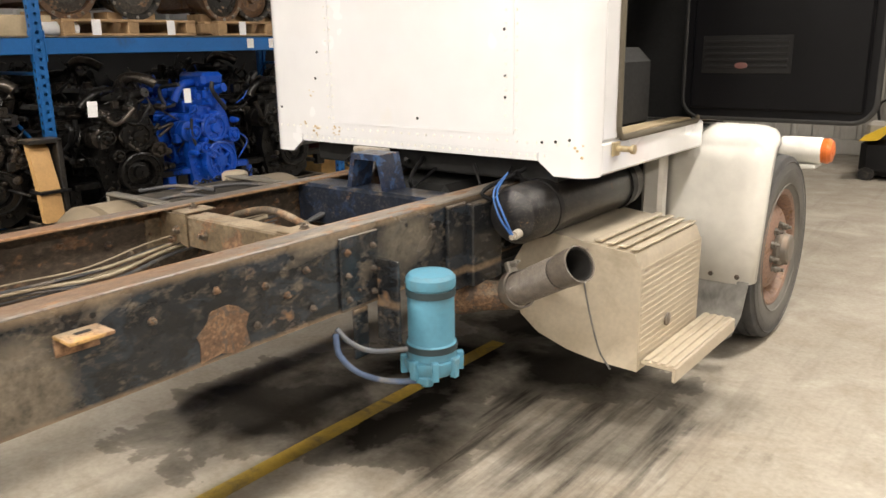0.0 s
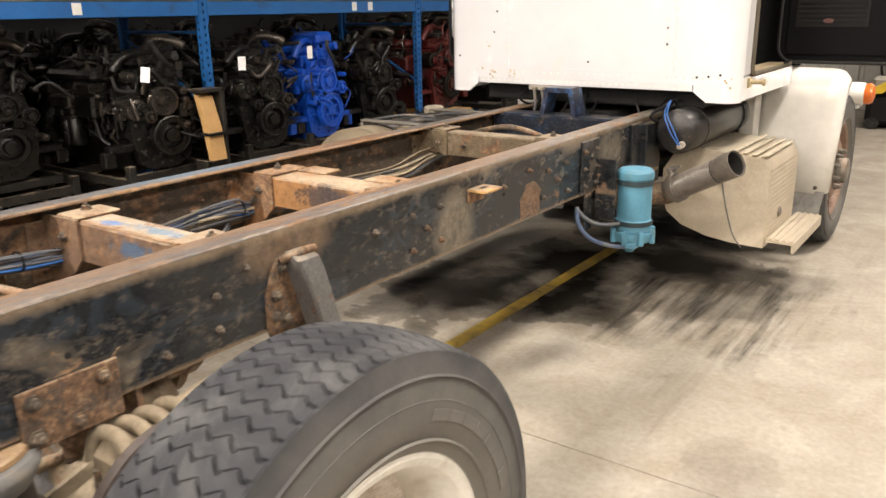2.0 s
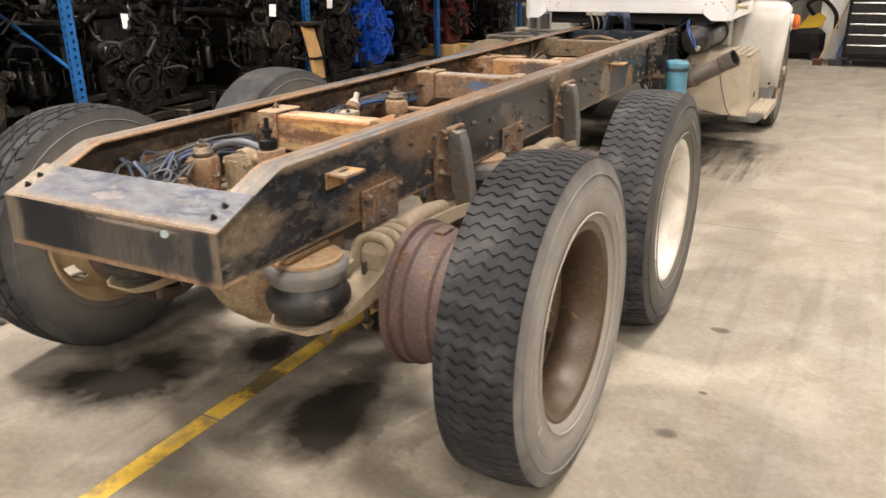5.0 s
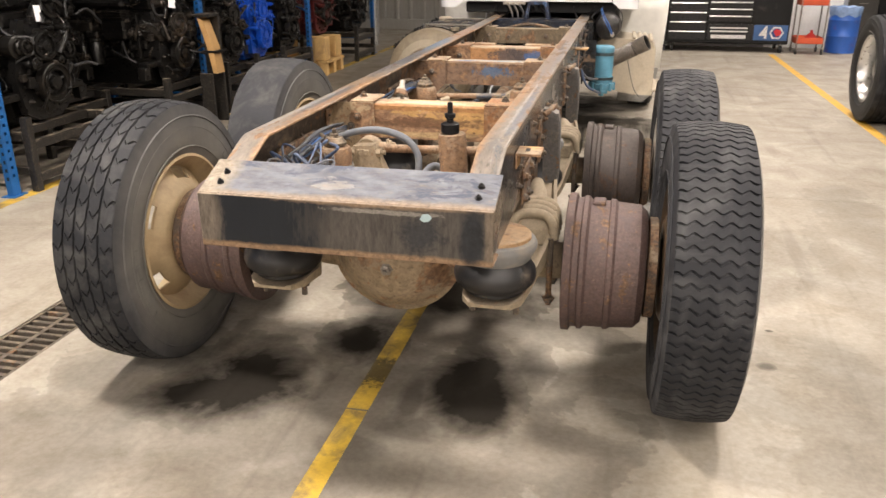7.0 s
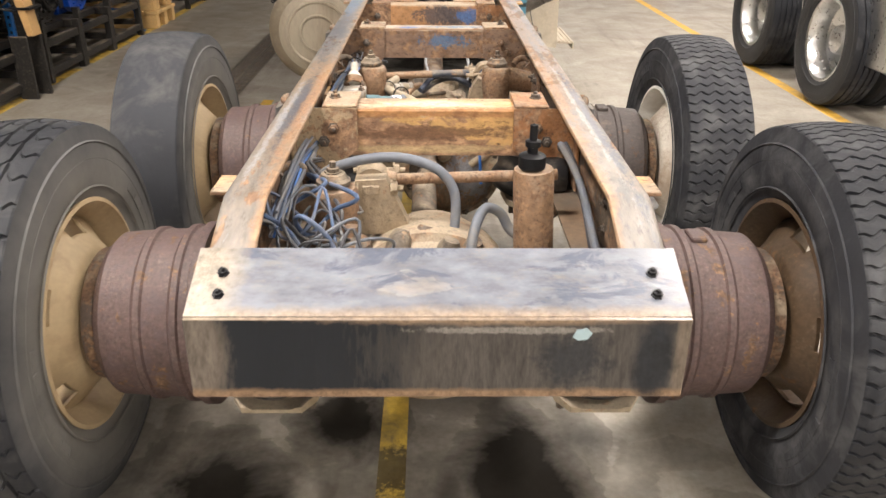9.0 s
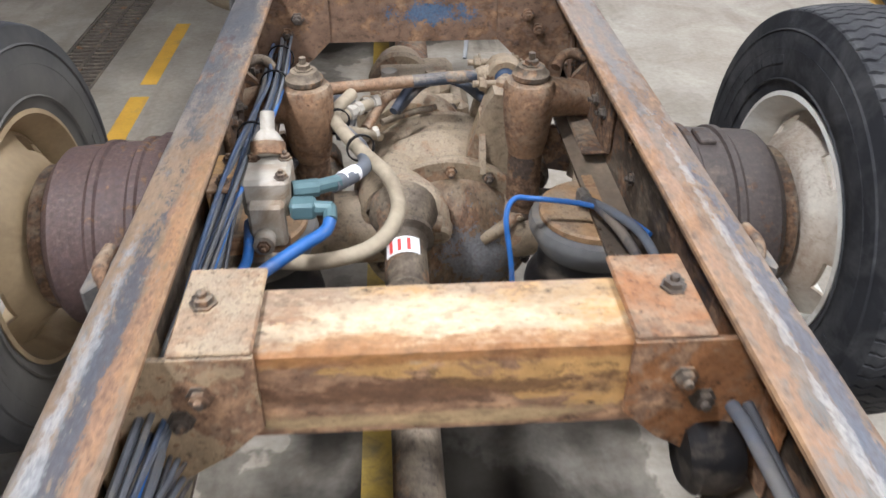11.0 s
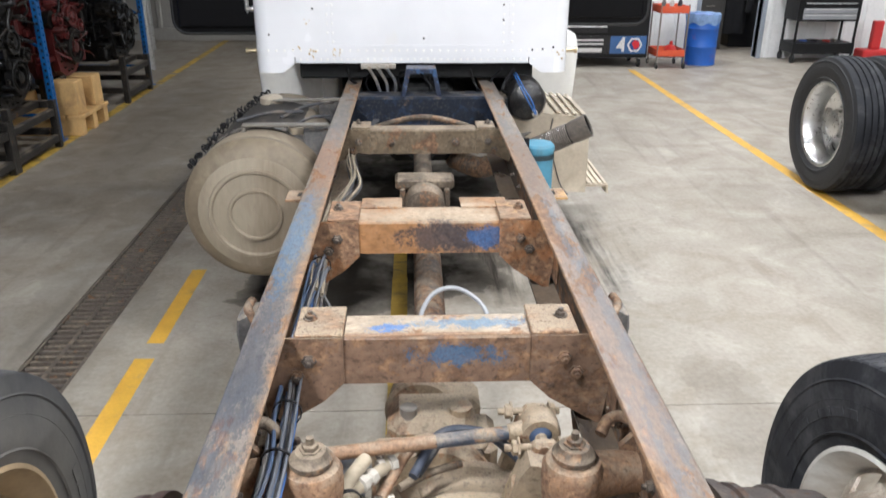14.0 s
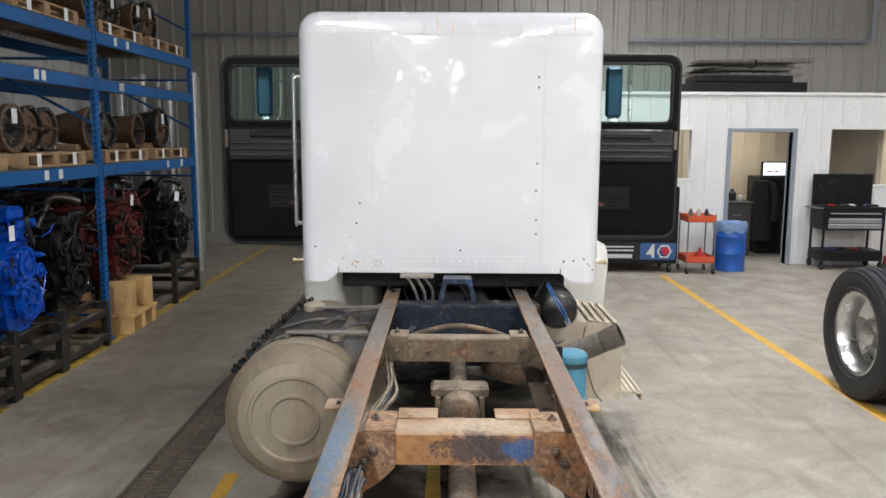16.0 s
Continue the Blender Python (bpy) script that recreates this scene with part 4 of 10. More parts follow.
for k in range(38):
    bx = 1.06 + k * 0.302
    for z0, z1 in (((0.0, 2.66),) if not (2.42 < bx < 3.9 or DX0 - 0.05 < bx < DX1 + 0.05 or 5.94 < bx < 8.24) else
                   ((0.0, 1.30), (2.24, 2.66)) if bx < 4 else ((2.2, 2.66),) if bx < 5.6 else ((0.0, 1.22), (2.26, 2.66))):
        part("batten", Build().box(bx - 4.925, -0.016, z0, bx - 4.875, 0.0005, z1, 0.004), WALL_WHITE, office)
part("top_cap", Build().box(-3.92, -0.03, 2.69, 7.5, 0.15, 2.74, 0.006), WALL_WHITE, office)
part("side_wall", Build().box(-3.9, 0.12, 0, -3.8, 2.05, 2.69), WALL_WHITE, office)
part("roof", Build().box(-3.78, 0.121, 2.61, 7.5, 2.05, 2.685), WALL_WHITE, office)
df = part("door_frame", Build().box(DX0 - 4.97, -0.03, 0, DX0 - 4.9, 0.15, DZ + 0.06, 0.006).box(DX1 - 4.9, -0.03, 0, DX1 - 4.83, 0.15, DZ + 0.06, 0.006)
          .box(DX0 - 4.9, -0.03, DZ, DX1 - 4.9, 0.15, DZ + 0.06, 0.006), FRAME_GREY, office, "grey steel door frame")
part("open_door", Build().box(-0.02, 0.0, 0.01, 0.02, 0.88, DZ - 0.01, 0.004, pose(DX1 - 4.885, 0.16, 0, 0, 0, -27)), FRAME_GREY, office, "grey office door standing open")
GLASS = glass_mat("office_glass", (0.9, 0.93, 0.92))
for x0, x1, z0, z1 in ((2.45, 3.86, 1.34, 2.19), (5.98, 8.2, 1.26, 2.21)):
    wf = part("window_frame", Build().box(x0 - 4.9, -0.02, z0, x0 - 4.86, 0.13, z1).box(x1 - 4.94, -0.02, z0, x1 - 4.9, 0.13, z1)
              .box(x0 - 4.86, -0.02, z0, x1 - 4.94, 0.13, z0 + 0.04).box(x0 - 4.86, -0.02, z1 - 0.04, x1 - 4.94, 0.13, z1), WALL_WHITE, office)
    pane = part("pane", Build().box(x0 - 4.86, 0.06, z0 + 0.04, x1 - 4.94, 0.064, z1 - 0.04), GLASS, wf)
    pane.visible_shadow = False
part("inner_panel", Build().box(-3.78, 1.94, 0, 7.5, 1.99, 2.6), WALL_BEIGE, office, "beige panelled inner wall")
for k in range(16):
    part("inner_batten", Build().box(-1.2 + k * 0.28, 1.925, 0, -1.17 + k * 0.28, 1.9405, 2.6), WALL_BEIGE, office)
part("partition", Build().box(2.1, 0.4, 0, 2.18, 1.94, 2.6), plain("partition_taupe", (0.36, 0.30, 0.24), 0.7), office, "taupe inner partition")

DARK_CAB = plain("dark_cabinet", (0.06, 0.055, 0.05), 0.5, 0, 0.15)
counter = thing("office_counter", 4.75, 14.45, 0, "dark wood counter cluttered with bottles inside the office", "counter")
part("body", Build().box(-0.55, -0.25, 0.0, 0.45, 0.3, 0.90, 0.01), DARK_CAB, counter)
part("worktop", Build().box(-0.57, -0.28, 0.902, 0.47, 0.32, 0.94, 0.008), DARK_CAB, counter)
for k in range(2):
    d = part("drawer_front", Build().box(-0.5 + k * 0.48, -0.268, 0.55, -0.08 + k * 0.48, -0.252, 0.86, 0.006), DARK_CAB, counter)
    part("handle", Build().box(-0.36 + k * 0.48, -0.285, 0.70, -0.22 + k * 0.48, -0.269, 0.715), STEEL, d)
random.seed(9)
for k, (c, h, r) in enumerate([((0.7, 0.68, 0.6), 0.16, 0.04), ((0.02, 0.02, 0.02), 0.26, 0.05), ((0.05, 0.05, 0.06), 0.3, 0.04), ((0.5, 0.08, 0.03), 0.22, 0.05), ((0.02, 0.02, 0.02), 0.2, 0.07), ((0.6, 0.6, 0.58), 0.12, 0.045)]):
    bt = thing("bottle", 4.3 + k * 0.155, 14.4 + 0.06 * (k % 2), 0.942, "small shop bottle standing on the dark office counter", "bottle", "bottles on the counter")
    bm_ = plain("bottle_plastic", c, 0.4)
    part("body", Build().lathe([(r * 0.95, 0), (r, 0.01), (r, h * 0.68), (r * 0.45, h * 0.85), (r * 0.4, h * 0.9)], None, 14), bm_, bt)
    part("cap", Build().cyl((0, 0, h * 0.9), (0, 0, h), r * 0.45, seg=12), BLACK, bt)
vend = thing("tall_black_cabinet", 5.62, 14.75, 0, "tall black machine with a small bright screen on top", "machine")
part("body", Build().box(-0.2, -0.3, 0, 0.28, 0.3, 1.36, 0.015), BLACK, vend)
part("screen", Build().box(-0.17, -0.28, 1.362, 0.25, -0.20, 1.62, 0.008), BLACK, vend)
part("screen_face", Build().box(-0.15, -0.286, 1.385, 0.23, -0.2805, 1.60), glow("screen_white", (0.9, 0.92, 1.0), 1.6), vend, "lit white screen")
part("screen_mark", Build().box(-0.10, -0.290, 1.44, 0.0, -0.2865, 1.47).box(0.04, -0.290, 1.44, 0.12, -0.2865, 1.47), RED_TAG, vend)
for k in range(2):
    part("knob", Build().cyl((0.0, -0.3, 1.2 - k * 0.14), (0.0, -0.33, 1.2 - k * 0.14), 0.03, seg=12), STEEL, vend)
coat = thing("hanging_coat", 5.42, 14.36, 0.25, "black work coat hanging down beside the counter", "coat")
cb = Build()
cv, cf = [], []
for i in range(13):
    h = 1.05 * i / 12
    for k in range(28):
        a = 2 * math.pi * k / 28
        w = (0.20 - 0.05 * (h / 1.05) ** 3) * (1 + 0.13 * math.sin(5 * a + 2 * h) + 0.06 * math.sin(9 * a))
        cv.append((w * math.cos(a), 0.55 * w * math.sin(a), h))
for i in range(12):
    for k in range(28):
        cf.append((i * 28 + k, i * 28 + (k + 1) % 28, (i + 1) * 28 + (k + 1) % 28, (i + 1) * 28 + k))
cf.append(tuple(12 * 28 + k for k in range(28)))
cb.add(cv, cf)
part("cloth", cb, plain("coat_cloth", (0.015, 0.015, 0.017), 0.9, 0, 0.2, 8, 90, 0.4), coat, sharp=80)
part("sleeve", Build().tube([(0.13, -0.08, 1.0), (0.2, -0.12, 0.75), (0.19, -0.13, 0.35)], 0.06, 10), plain("coat_sleeve", (0.015, 0.015, 0.017), 0.9), coat)

# junk stored on the office roof
random.seed(3)
stack = thing("stored_racking_parts", 4.7, 13.75, 2.74, "black wire racks and flat trays stored on the office roof", "stored parts")
part("tray", Build().box(-0.86, -0.3, 0.0, 0.98, 0.3, 0.17, 0.01), BLACK, stack)
part("tray", Build().box(-0.80, -0.29, 0.174, 0.75, 0.29, 0.27, 0.01), BLACK, stack)
for k in range(5):
    z, x0, x1 = 0.29 + k * 0.055, -1.0 + random.random() * 0.3, 0.7 + random.random() * 0.4
    wr = Build()
    for j in range(9):
        wr.tube([(x0, -0.28 + j * 0.07, z + random.uniform(-0.004, 0.004)), (x1, -0.28 + j * 0.07, z + 0.03 * random.uniform(-1, 1))], 0.006, 5, 0)
    for j in range(12):
        xx = x0 + (x1 - x0) * j / 11
        wr.tube([(xx, -0.28, z + 0.006), (xx, 0.28, z + 0.006)], 0.005, 5, 0)
    part("wire_rack", wr, BLACK if k % 2 else STEEL, stack)
part("bent_bar", Build().tube([(-0.7, -0.25, 0.36), (-0.2, -0.25, 0.42), (0.1, -0.28, 0.40), (0.14, -0.3, 0.52)], 0.015), BLACK, stack)


# ---- pallet rack, shelf loads ----
UY = [-3.15, -0.29, 2.56, 5.41, 8.26, 11.1]
BEAMS = [1.62, 2.44, 2.88, 4.1]
HOLE_SHADE = plain("rack_slot_shade", (0.006, 0.007, 0.009), 0.8)


def upright(y):
    up = thing("rack_upright", -3.4, y, 0, "blue perforated steel pallet rack upright frame", "rack upright", "rack uprights")
    for x in (0.0, -1.1):
        p = part("post", Build().box(x - 0.05, -0.04, 0.008, x - 0.042, 0.04, 4.7).box(x - 0.042, -0.04, 0.008, x - 0.002, -0.034, 4.7)
                 .box(x - 0.042, 0.034, 0.008, x - 0.002, 0.04, 4.7).box(x - 0.006, -0.034, 0.008, x, -0.012, 4.7).box(x - 0.006, 0.012, 0.008, x, 0.034, 4.7)
                 .box(x - 0.006, -0.012, 0.008, x, 0.012, 0.1), RACK_BLUE, up)
        if x == 0.0:
            web = Build()
            for k in range(75):
                web.box(x - 0.006, -0.012, 0.1 + k * 0.06, x, 0.012, 0.137 + k * 0.06)
            stuff(part("perforated_web", web, RACK_BLUE, p))
            # dark pieces set proud of the post paint the shade in its side slots
            holes = Build()
            for k in range(75):
                for s in (-1, 1):
                    holes.box(x - 0.030, s * 0.040, 0.12 + k * 0.06, x - 0.012, s * 0.0412, 0.145 + k * 0.06)
            stuff(part("slot_strip", holes, HOLE_SHADE, p))
        part("foot_plate", Build().box(x - 0.08, -0.07, 0, x + 0.03, 0.07, 0.0075), RACK_BLUE, p)
    for k in range(7):
        z = 0.25 + k * 0.62
        part("brace", Build().tube([(-0.03, 0, z), (-1.08, 0, z + (0.55 if k % 2 else 0.0))], 0.014, 6, 0), RACK_BLUE, up)
    return up


for y in UY:
    upright(y)
PAPER = plain("shelf_label", (0.72, 0.71, 0.68), 0.6)
for i in range(len(UY) - 1):
    y0, y1 = UY[i] + 0.042, UY[i + 1] - 0.042
    for z in BEAMS:
        bay = thing("rack_shelf", -3.4, (y0 + y1) / 2, z, "blue steel rack shelf beams with a wire deck", "rack shelf", "rack shelves")
        h = (y1 - y0) / 2
        for x in (-0.025, -1.125):
            bm_ = part("beam", Build().box(x - 0.025, -h, 0, x + 0.025, h, 0.11, 0.004).box(x - 0.03, -h, 0.078, x - 0.0255, h, 0.088) , RACK_BLUE, bay)
            for ye in (-h, h - 0.006):
                part("end_plate", Build().box(x - 0.02, ye, -0.05, x + 0.03, ye + 0.006, 0.16), RACK_BLUE, bm_)
        dk = Build()
        for k in range(26):
            yy = -h + 0.05 + k * (2 * h - 0.1) / 25
            dk.box(-1.16, yy - 0.003, 0.112, 0.008, yy + 0.003, 0.118)
        for k in range(9):
            xx = -0.02 - k * 0.135
            dk.box(xx - 0.003, -h, 0.1185, xx + 0.003, h, 0.1235)
        stuff(part("wire_deck", dk, STEEL, bay))
        random.seed(int(z * 10) + i)
        for k in range(2):
            yy = random.uniform(-h * 0.8, h * 0.8)
            part("shelf_label", Build().box(0.0002, yy - 0.035, 0.02, 0.002, yy + 0.035, 0.10), PAPER, bay, "white paper shelf label")


def pallet(x, y, z, w=1.1):
    p = thing("wooden_pallet", x, y, z, "weathered wooden pallet on a rack shelf", "pallet", "pallets")
    for k in range(3):
        part("runner", Build().box(-0.5, -w / 2 + k * (w - 0.09) / 2, 0.018, 0.5, -w / 2 + 0.09 + k * (w - 0.09) / 2, 0.098, 0.004), WOOD, p)
    for k in range(6):
        xx = 0.5 - 0.1 - k * 0.18
        part("deck_board", Build().box(xx, -w / 2, 0.0985, xx + 0.1, w / 2, 0.118, 0.003), WOOD, p)
    for k in range(3):
        xx = 0.4 - k * 0.4
        part("bottom_board", Build().box(xx, -w / 2, 0.0, xx + 0.1, w / 2, 0.0175, 0.003), WOOD, p)
    return p


HOUSING = [worn("housing_brown", (0.10, 0.055, 0.03), 0.4, 0.22, None, 0.5, 6.0, (1, 1, 1), 0.2), worn("housing_grey", (0.022, 0.021, 0.02), 0.2, 0.1, None, 0.42, 6.0, (1, 1, 1), 0.2),
           worn("housing_dark_steel", (0.06, 0.055, 0.05), 0.2, 0.14, None, 0.42, 6.0, (1, 1, 1), 0.2)]


def gearbox(x, y, z, r, seed):
    """A transmission lying with its round bell housing towards the aisle."""
    rnd = random.Random(seed)
    g = thing("truck_transmission", x, y, z, "used truck transmission with a round bell housing on a pallet", "transmission", "transmissions on the shelves")
    mat = HOUSING[seed % 3]
    m = pose(0, 0, r, 0, 90, 0)
    part("bell_housing", Build().ring([(r * 0.84, 0.0), (r * 0.84, -0.10), (r * 0.98, -0.02), (r, 0.0), (r, 0.03), (r * 0.84, 0.03)], m, 32).lathe([(r * 0.86, -0.02), (r * 0.78, -0.18), (r * 0.6, -0.34)], m, 28), mat, g)
    part("gear_case", Build().box(-0.85, -r * 0.55, r * 0.45, -0.3, r * 0.55, r * 1.55, 0.03), mat, g)
    part("clutch_disc", Build().lathe([(r * 0.80, -0.015), (r * 0.8, 0.0), (r * 0.55, 0.012), (r * 0.5, 0.0), (r * 0.22, 0.0), (r * 0.2, 0.04), (r * 0.08, 0.04), (r * 0.07, 0.12), (0, 0.12)], m, 28), HOUSING[(seed + 1 + (seed % 2)) % 3], g)
    bolts([((0.03, r * 0.92 * math.cos(math.pi * k / 6), r + r * 0.92 * math.sin(math.pi * k / 6)), (1, 0, 0)) for k in range(12)], 0.011, 0.01, STEEL, g)
    part("block", Build().box(-0.25, -r * 0.9, 0.0, -0.05, -r * 0.35, 0.06, 0.004).box(-0.25, r * 0.35, 0.0, -0.05, r * 0.9, 0.06, 0.004), WOOD, g)
    if rnd.random() < 0.6:
        part("paper_tag", Build().box(0.045, -0.05, r * 1.2, 0.047, 0.03, r * 1.2 + 0.12), WHITE_TAG, g, "white paper tag")
    return g


seed = 1
for z in (BEAMS[0], BEAMS[2]):
    for i in range(1, len(UY) - 1):
        for k in range(2):
            yc = UY[i] + 0.75 + k * 1.32
            pallet(-3.93, yc, z + 0.125)
            for j in range(2 if (seed % 3) else 3):
                r = 0.20 + 0.045 * ((seed * 7 + j * 3) % 4) / 3
                gearbox(-3.62 - 0.05 * ((seed + j) % 3), yc - 0.36 + j * (0.5 if (seed % 3) else 0.37), z + 0.245, min(r, 0.2 if not (seed % 3) else r), seed * 3 + j)
            for j in range(2):
                yy = yc - 0.3 + 0.62 * j
                tg = thing("pallet_tag", -3.43, yy, z + 0.13, "white paper tag stapled to a pallet edge", "paper tag", "pallet tags")
                part("paper", Build().box(0.0, -0.035, 0.0, 0.0015, 0.035, 0.11), WHITE_TAG, tg)
            seed += 1
box_ = thing("cardboard_box", -3.75, 5.15, BEAMS[0] + 0.125, "flat tan cardboard carton on the rack shelf", "box")
part("carton", Build().box(-0.25, -0.2, 0, 0.25, 0.42, 0.14, 0.004), plain("cardboard", (0.50, 0.40, 0.26), 0.8), box_)
roll = thing("wrapped_roll", -3.52, 5.62, BEAMS[0] + 0.125, "white plastic-wrapped roll lying on the shelf edge", "roll")
part("roll", Build().cyl((0, -0.14, 0.05), (0, 0.14, 0.05), 0.05, seg=16, bevel=0.01), WHITE_TAG, roll)


# ---- the truck ----
RT, RB, RX = 1.08, 0.795, 0.432          # rail top, rail bottom, outer face
AXLES, WR = (0.76, 2.08), 0.54
SHOCK_TAN = worn("shock_tube_rust", (0.23, 0.135, 0.075), 0.46, 0.46, None, 0.75, 12.0, (1, 1, 1), 0.5, 1.35, 0.8)
truck = thing("truck", 0, 0, 0, "white cab truck stripped to its bare rusty frame rails", "truck")


def rail(s):
    """A channel rail with its flanges turned inwards and a sloped tail."""
    t, fl = 0.009, 0.088
    prof = [(0.0, 0.962 - t), (0.29, RT - t - 0.0003), (8.4, RT - t - 0.0003), (8.4, RB), (0.0, 0.80)]
    b = Build()
    b.prism([(y, z) for y, z in prof], t, Matrix(((0, 0, s * -1, s * RX), (1, 0, 0, 0), (0, 1, 0, 0), (0, 0, 0, 1))))
    x0, x1 = s * (RX - t - 0.0003), s * (RX - fl)
    vs = []
    for y, z in ((8.4, RB + t), (0.0, 0.80 + t)):
        vs += [(x0, y, z), (x1, y, z), (x1, y, z - t), (x0, y, z - t)]
    b.add(vs, [(0, 1, 2, 3), (7, 6, 5, 4), (0, 4, 5, 1), (1, 5, 6, 2), (2, 6, 7, 3), (3, 7, 4, 0)])
    r_ = part("frame_rail", b, RAIL, truck, "dark painted steel channel rail, chipped and dusty")
    r_.data.materials.append(RAIL_IN)
    for p in r_.data.polygons:
        if p.normal.x * s < -0.5 or (p.normal.z > 0.5 and p.center.z < 0.9):
            p.material_index = 1
    # top flange with a rounded outer edge, following the sloped tail
    sec = [(s * RX, -t), (s * (RX + 0.0003), -0.006), (s * (RX - 0.003), -0.002), (s * (RX - 0.009), 0.0), (s * (RX - fl + 0.003), 0.0), (s * (RX - fl), -0.003), (s * (RX - fl), -t)]
    vs, n = [], len(sec)
    stations = [(0.0, 0.962), (0.15, 1.023), (0.27, 1.072), (0.30, RT)] + [(0.6 + 0.6 * k, RT) for k in range(14)]
    for y, z in stations:
        vs += [(x, y, z + dz) for x, dz in sec]
    fs = []
    for i in range(len(stations) - 1):
        for k in range(n):
            q = (k + 1) % n
            f = (i * n + k, i * n + q, (i + 1) * n + q, (i + 1) * n + k)
            fs.append(f if s < 0 else tuple(reversed(f)))
    fs += [tuple(range(n)), tuple(reversed(range((len(stations) - 1) * n, len(stations) * n)))]
    part("top_flange", Build().add(vs, fs), FLANGE, r_, "worn top flange with rust and blue-grey paint")
    return r_


rails = [rail(1), rail(-1)]
# bolt groups on the outer and inner webs
random.seed(12)
for s, ro in ((1, rails[0]), (-1, rails[1])):
    groups = [(0.62, 0.93), (0.62, 0.86), (0.93, 0.87), (1.02, 1.0), (1.14, 0.86), (1.14, 0.94), (1.2, 0.99), (1.55, 0.98), (1.72, 0.88), (1.74, 0.96), (2.2, 0.85), (2.36, 0.86),
              (2.36, 0.95), (2.46, 1.0), (2.98, 0.97), (3.17, 0.86), (3.17, 0.98), (3.25, 0.92), (3.33, 0.98), (3.33, 0.86), (3.75, 0.97), (3.95, 1.0), (4.08, 0.86), (4.12, 0.97), (4.2, 0.92),
              (4.28, 0.98), (4.3, 0.85), (4.45, 0.99), (4.5, 0.86), (4.9, 1.0), (5.0, 0.9), (5.15, 0.98), (5.3, 0.86)]
    bolts([((s * RX, y, z), (s, 0, 0)) for y, z in groups], 0.0095, 0.012, BOLT, ro)
    bolts([((s * (RX - 0.009), y, z), (-s, 0, 0)) for y, z in groups], 0.011, 0.011, BOLT, ro)
    # thin black discs on the web paint the dark of drilled holes
    hb = Build()
    for k in range(34):
        y = 0.45 + k * 0.15 + random.uniform(-0.04, 0.04)
        hb.lathe([(0.008, 0.0), (0.008, 0.0012), (0, 0.0012)], Matrix.Translation((s * RX, y, 0.94 + random.choice((0.0, -0.06, 0.06, 0.09)))) @ pose(0, 0, 0, 0, 90 * s, 0), 8)
    stuff(part("web_drilling", hb, SOOT_SHADE, ro))

# rear closing plate: a shallow channel over the tail
b = Build()
t = 0.008
for (ya, za), (yb, zb) in (((0.0, 0.968), (0.15, 1.029)),):
    vs = [(-0.445, ya, za), (0.445, ya, za), (0.445, yb, zb), (-0.445, yb, zb), (-0.445, ya, za - t), (0.445, ya, za - t), (0.445, yb, zb - t), (-0.445, yb, zb - t)]
    b.add(vs, [(0, 1, 2, 3), (7, 6, 5, 4), (4, 5, 1, 0), (5, 6, 2, 1), (6, 7, 3, 2), (7, 4, 0, 3)])
b.box(-0.445, -0.008, 0.802, 0.445, 0.0, 0.968, 0.003).box(-0.445, 0.0, 0.802, 0.445, 0.09, 0.81, 0.002)
rear = part("rear_crossmember", b, REAR_PLATE, truck, "black steel closing plate across the frame tail, scuffed on top with sheen painted in")
rear.data.materials.append(PLATE_TOP)
for p in rear.data.polygons:
    if p.normal.z > 0.5 and p.center.z > 0.9:
        p.material_index = 1
bolts([((s * 0.392, y, 0.968 + 0.407 * y), (0, -0.38, 1)) for s in (-1, 1) for y in (0.045, 0.092)], 0.0085, 0.009, BLACK, rear)
part("paint_chip", Build().prism([(-0.016, -0.006), (-0.006, -0.013), (0.010, -0.010), (0.018, 0.002), (0.008, 0.012), (-0.010, 0.009)], 0.0015, Matrix(((1, 0, 0, 0.252), (0, 0, -1, -0.0078), (0, 1, 0, 0.937), (0, 0, 0, 1)))), plain("pale_chip", (0.30, 0.40, 0.43), 0.7), rear, "pale blue chip in the paint")



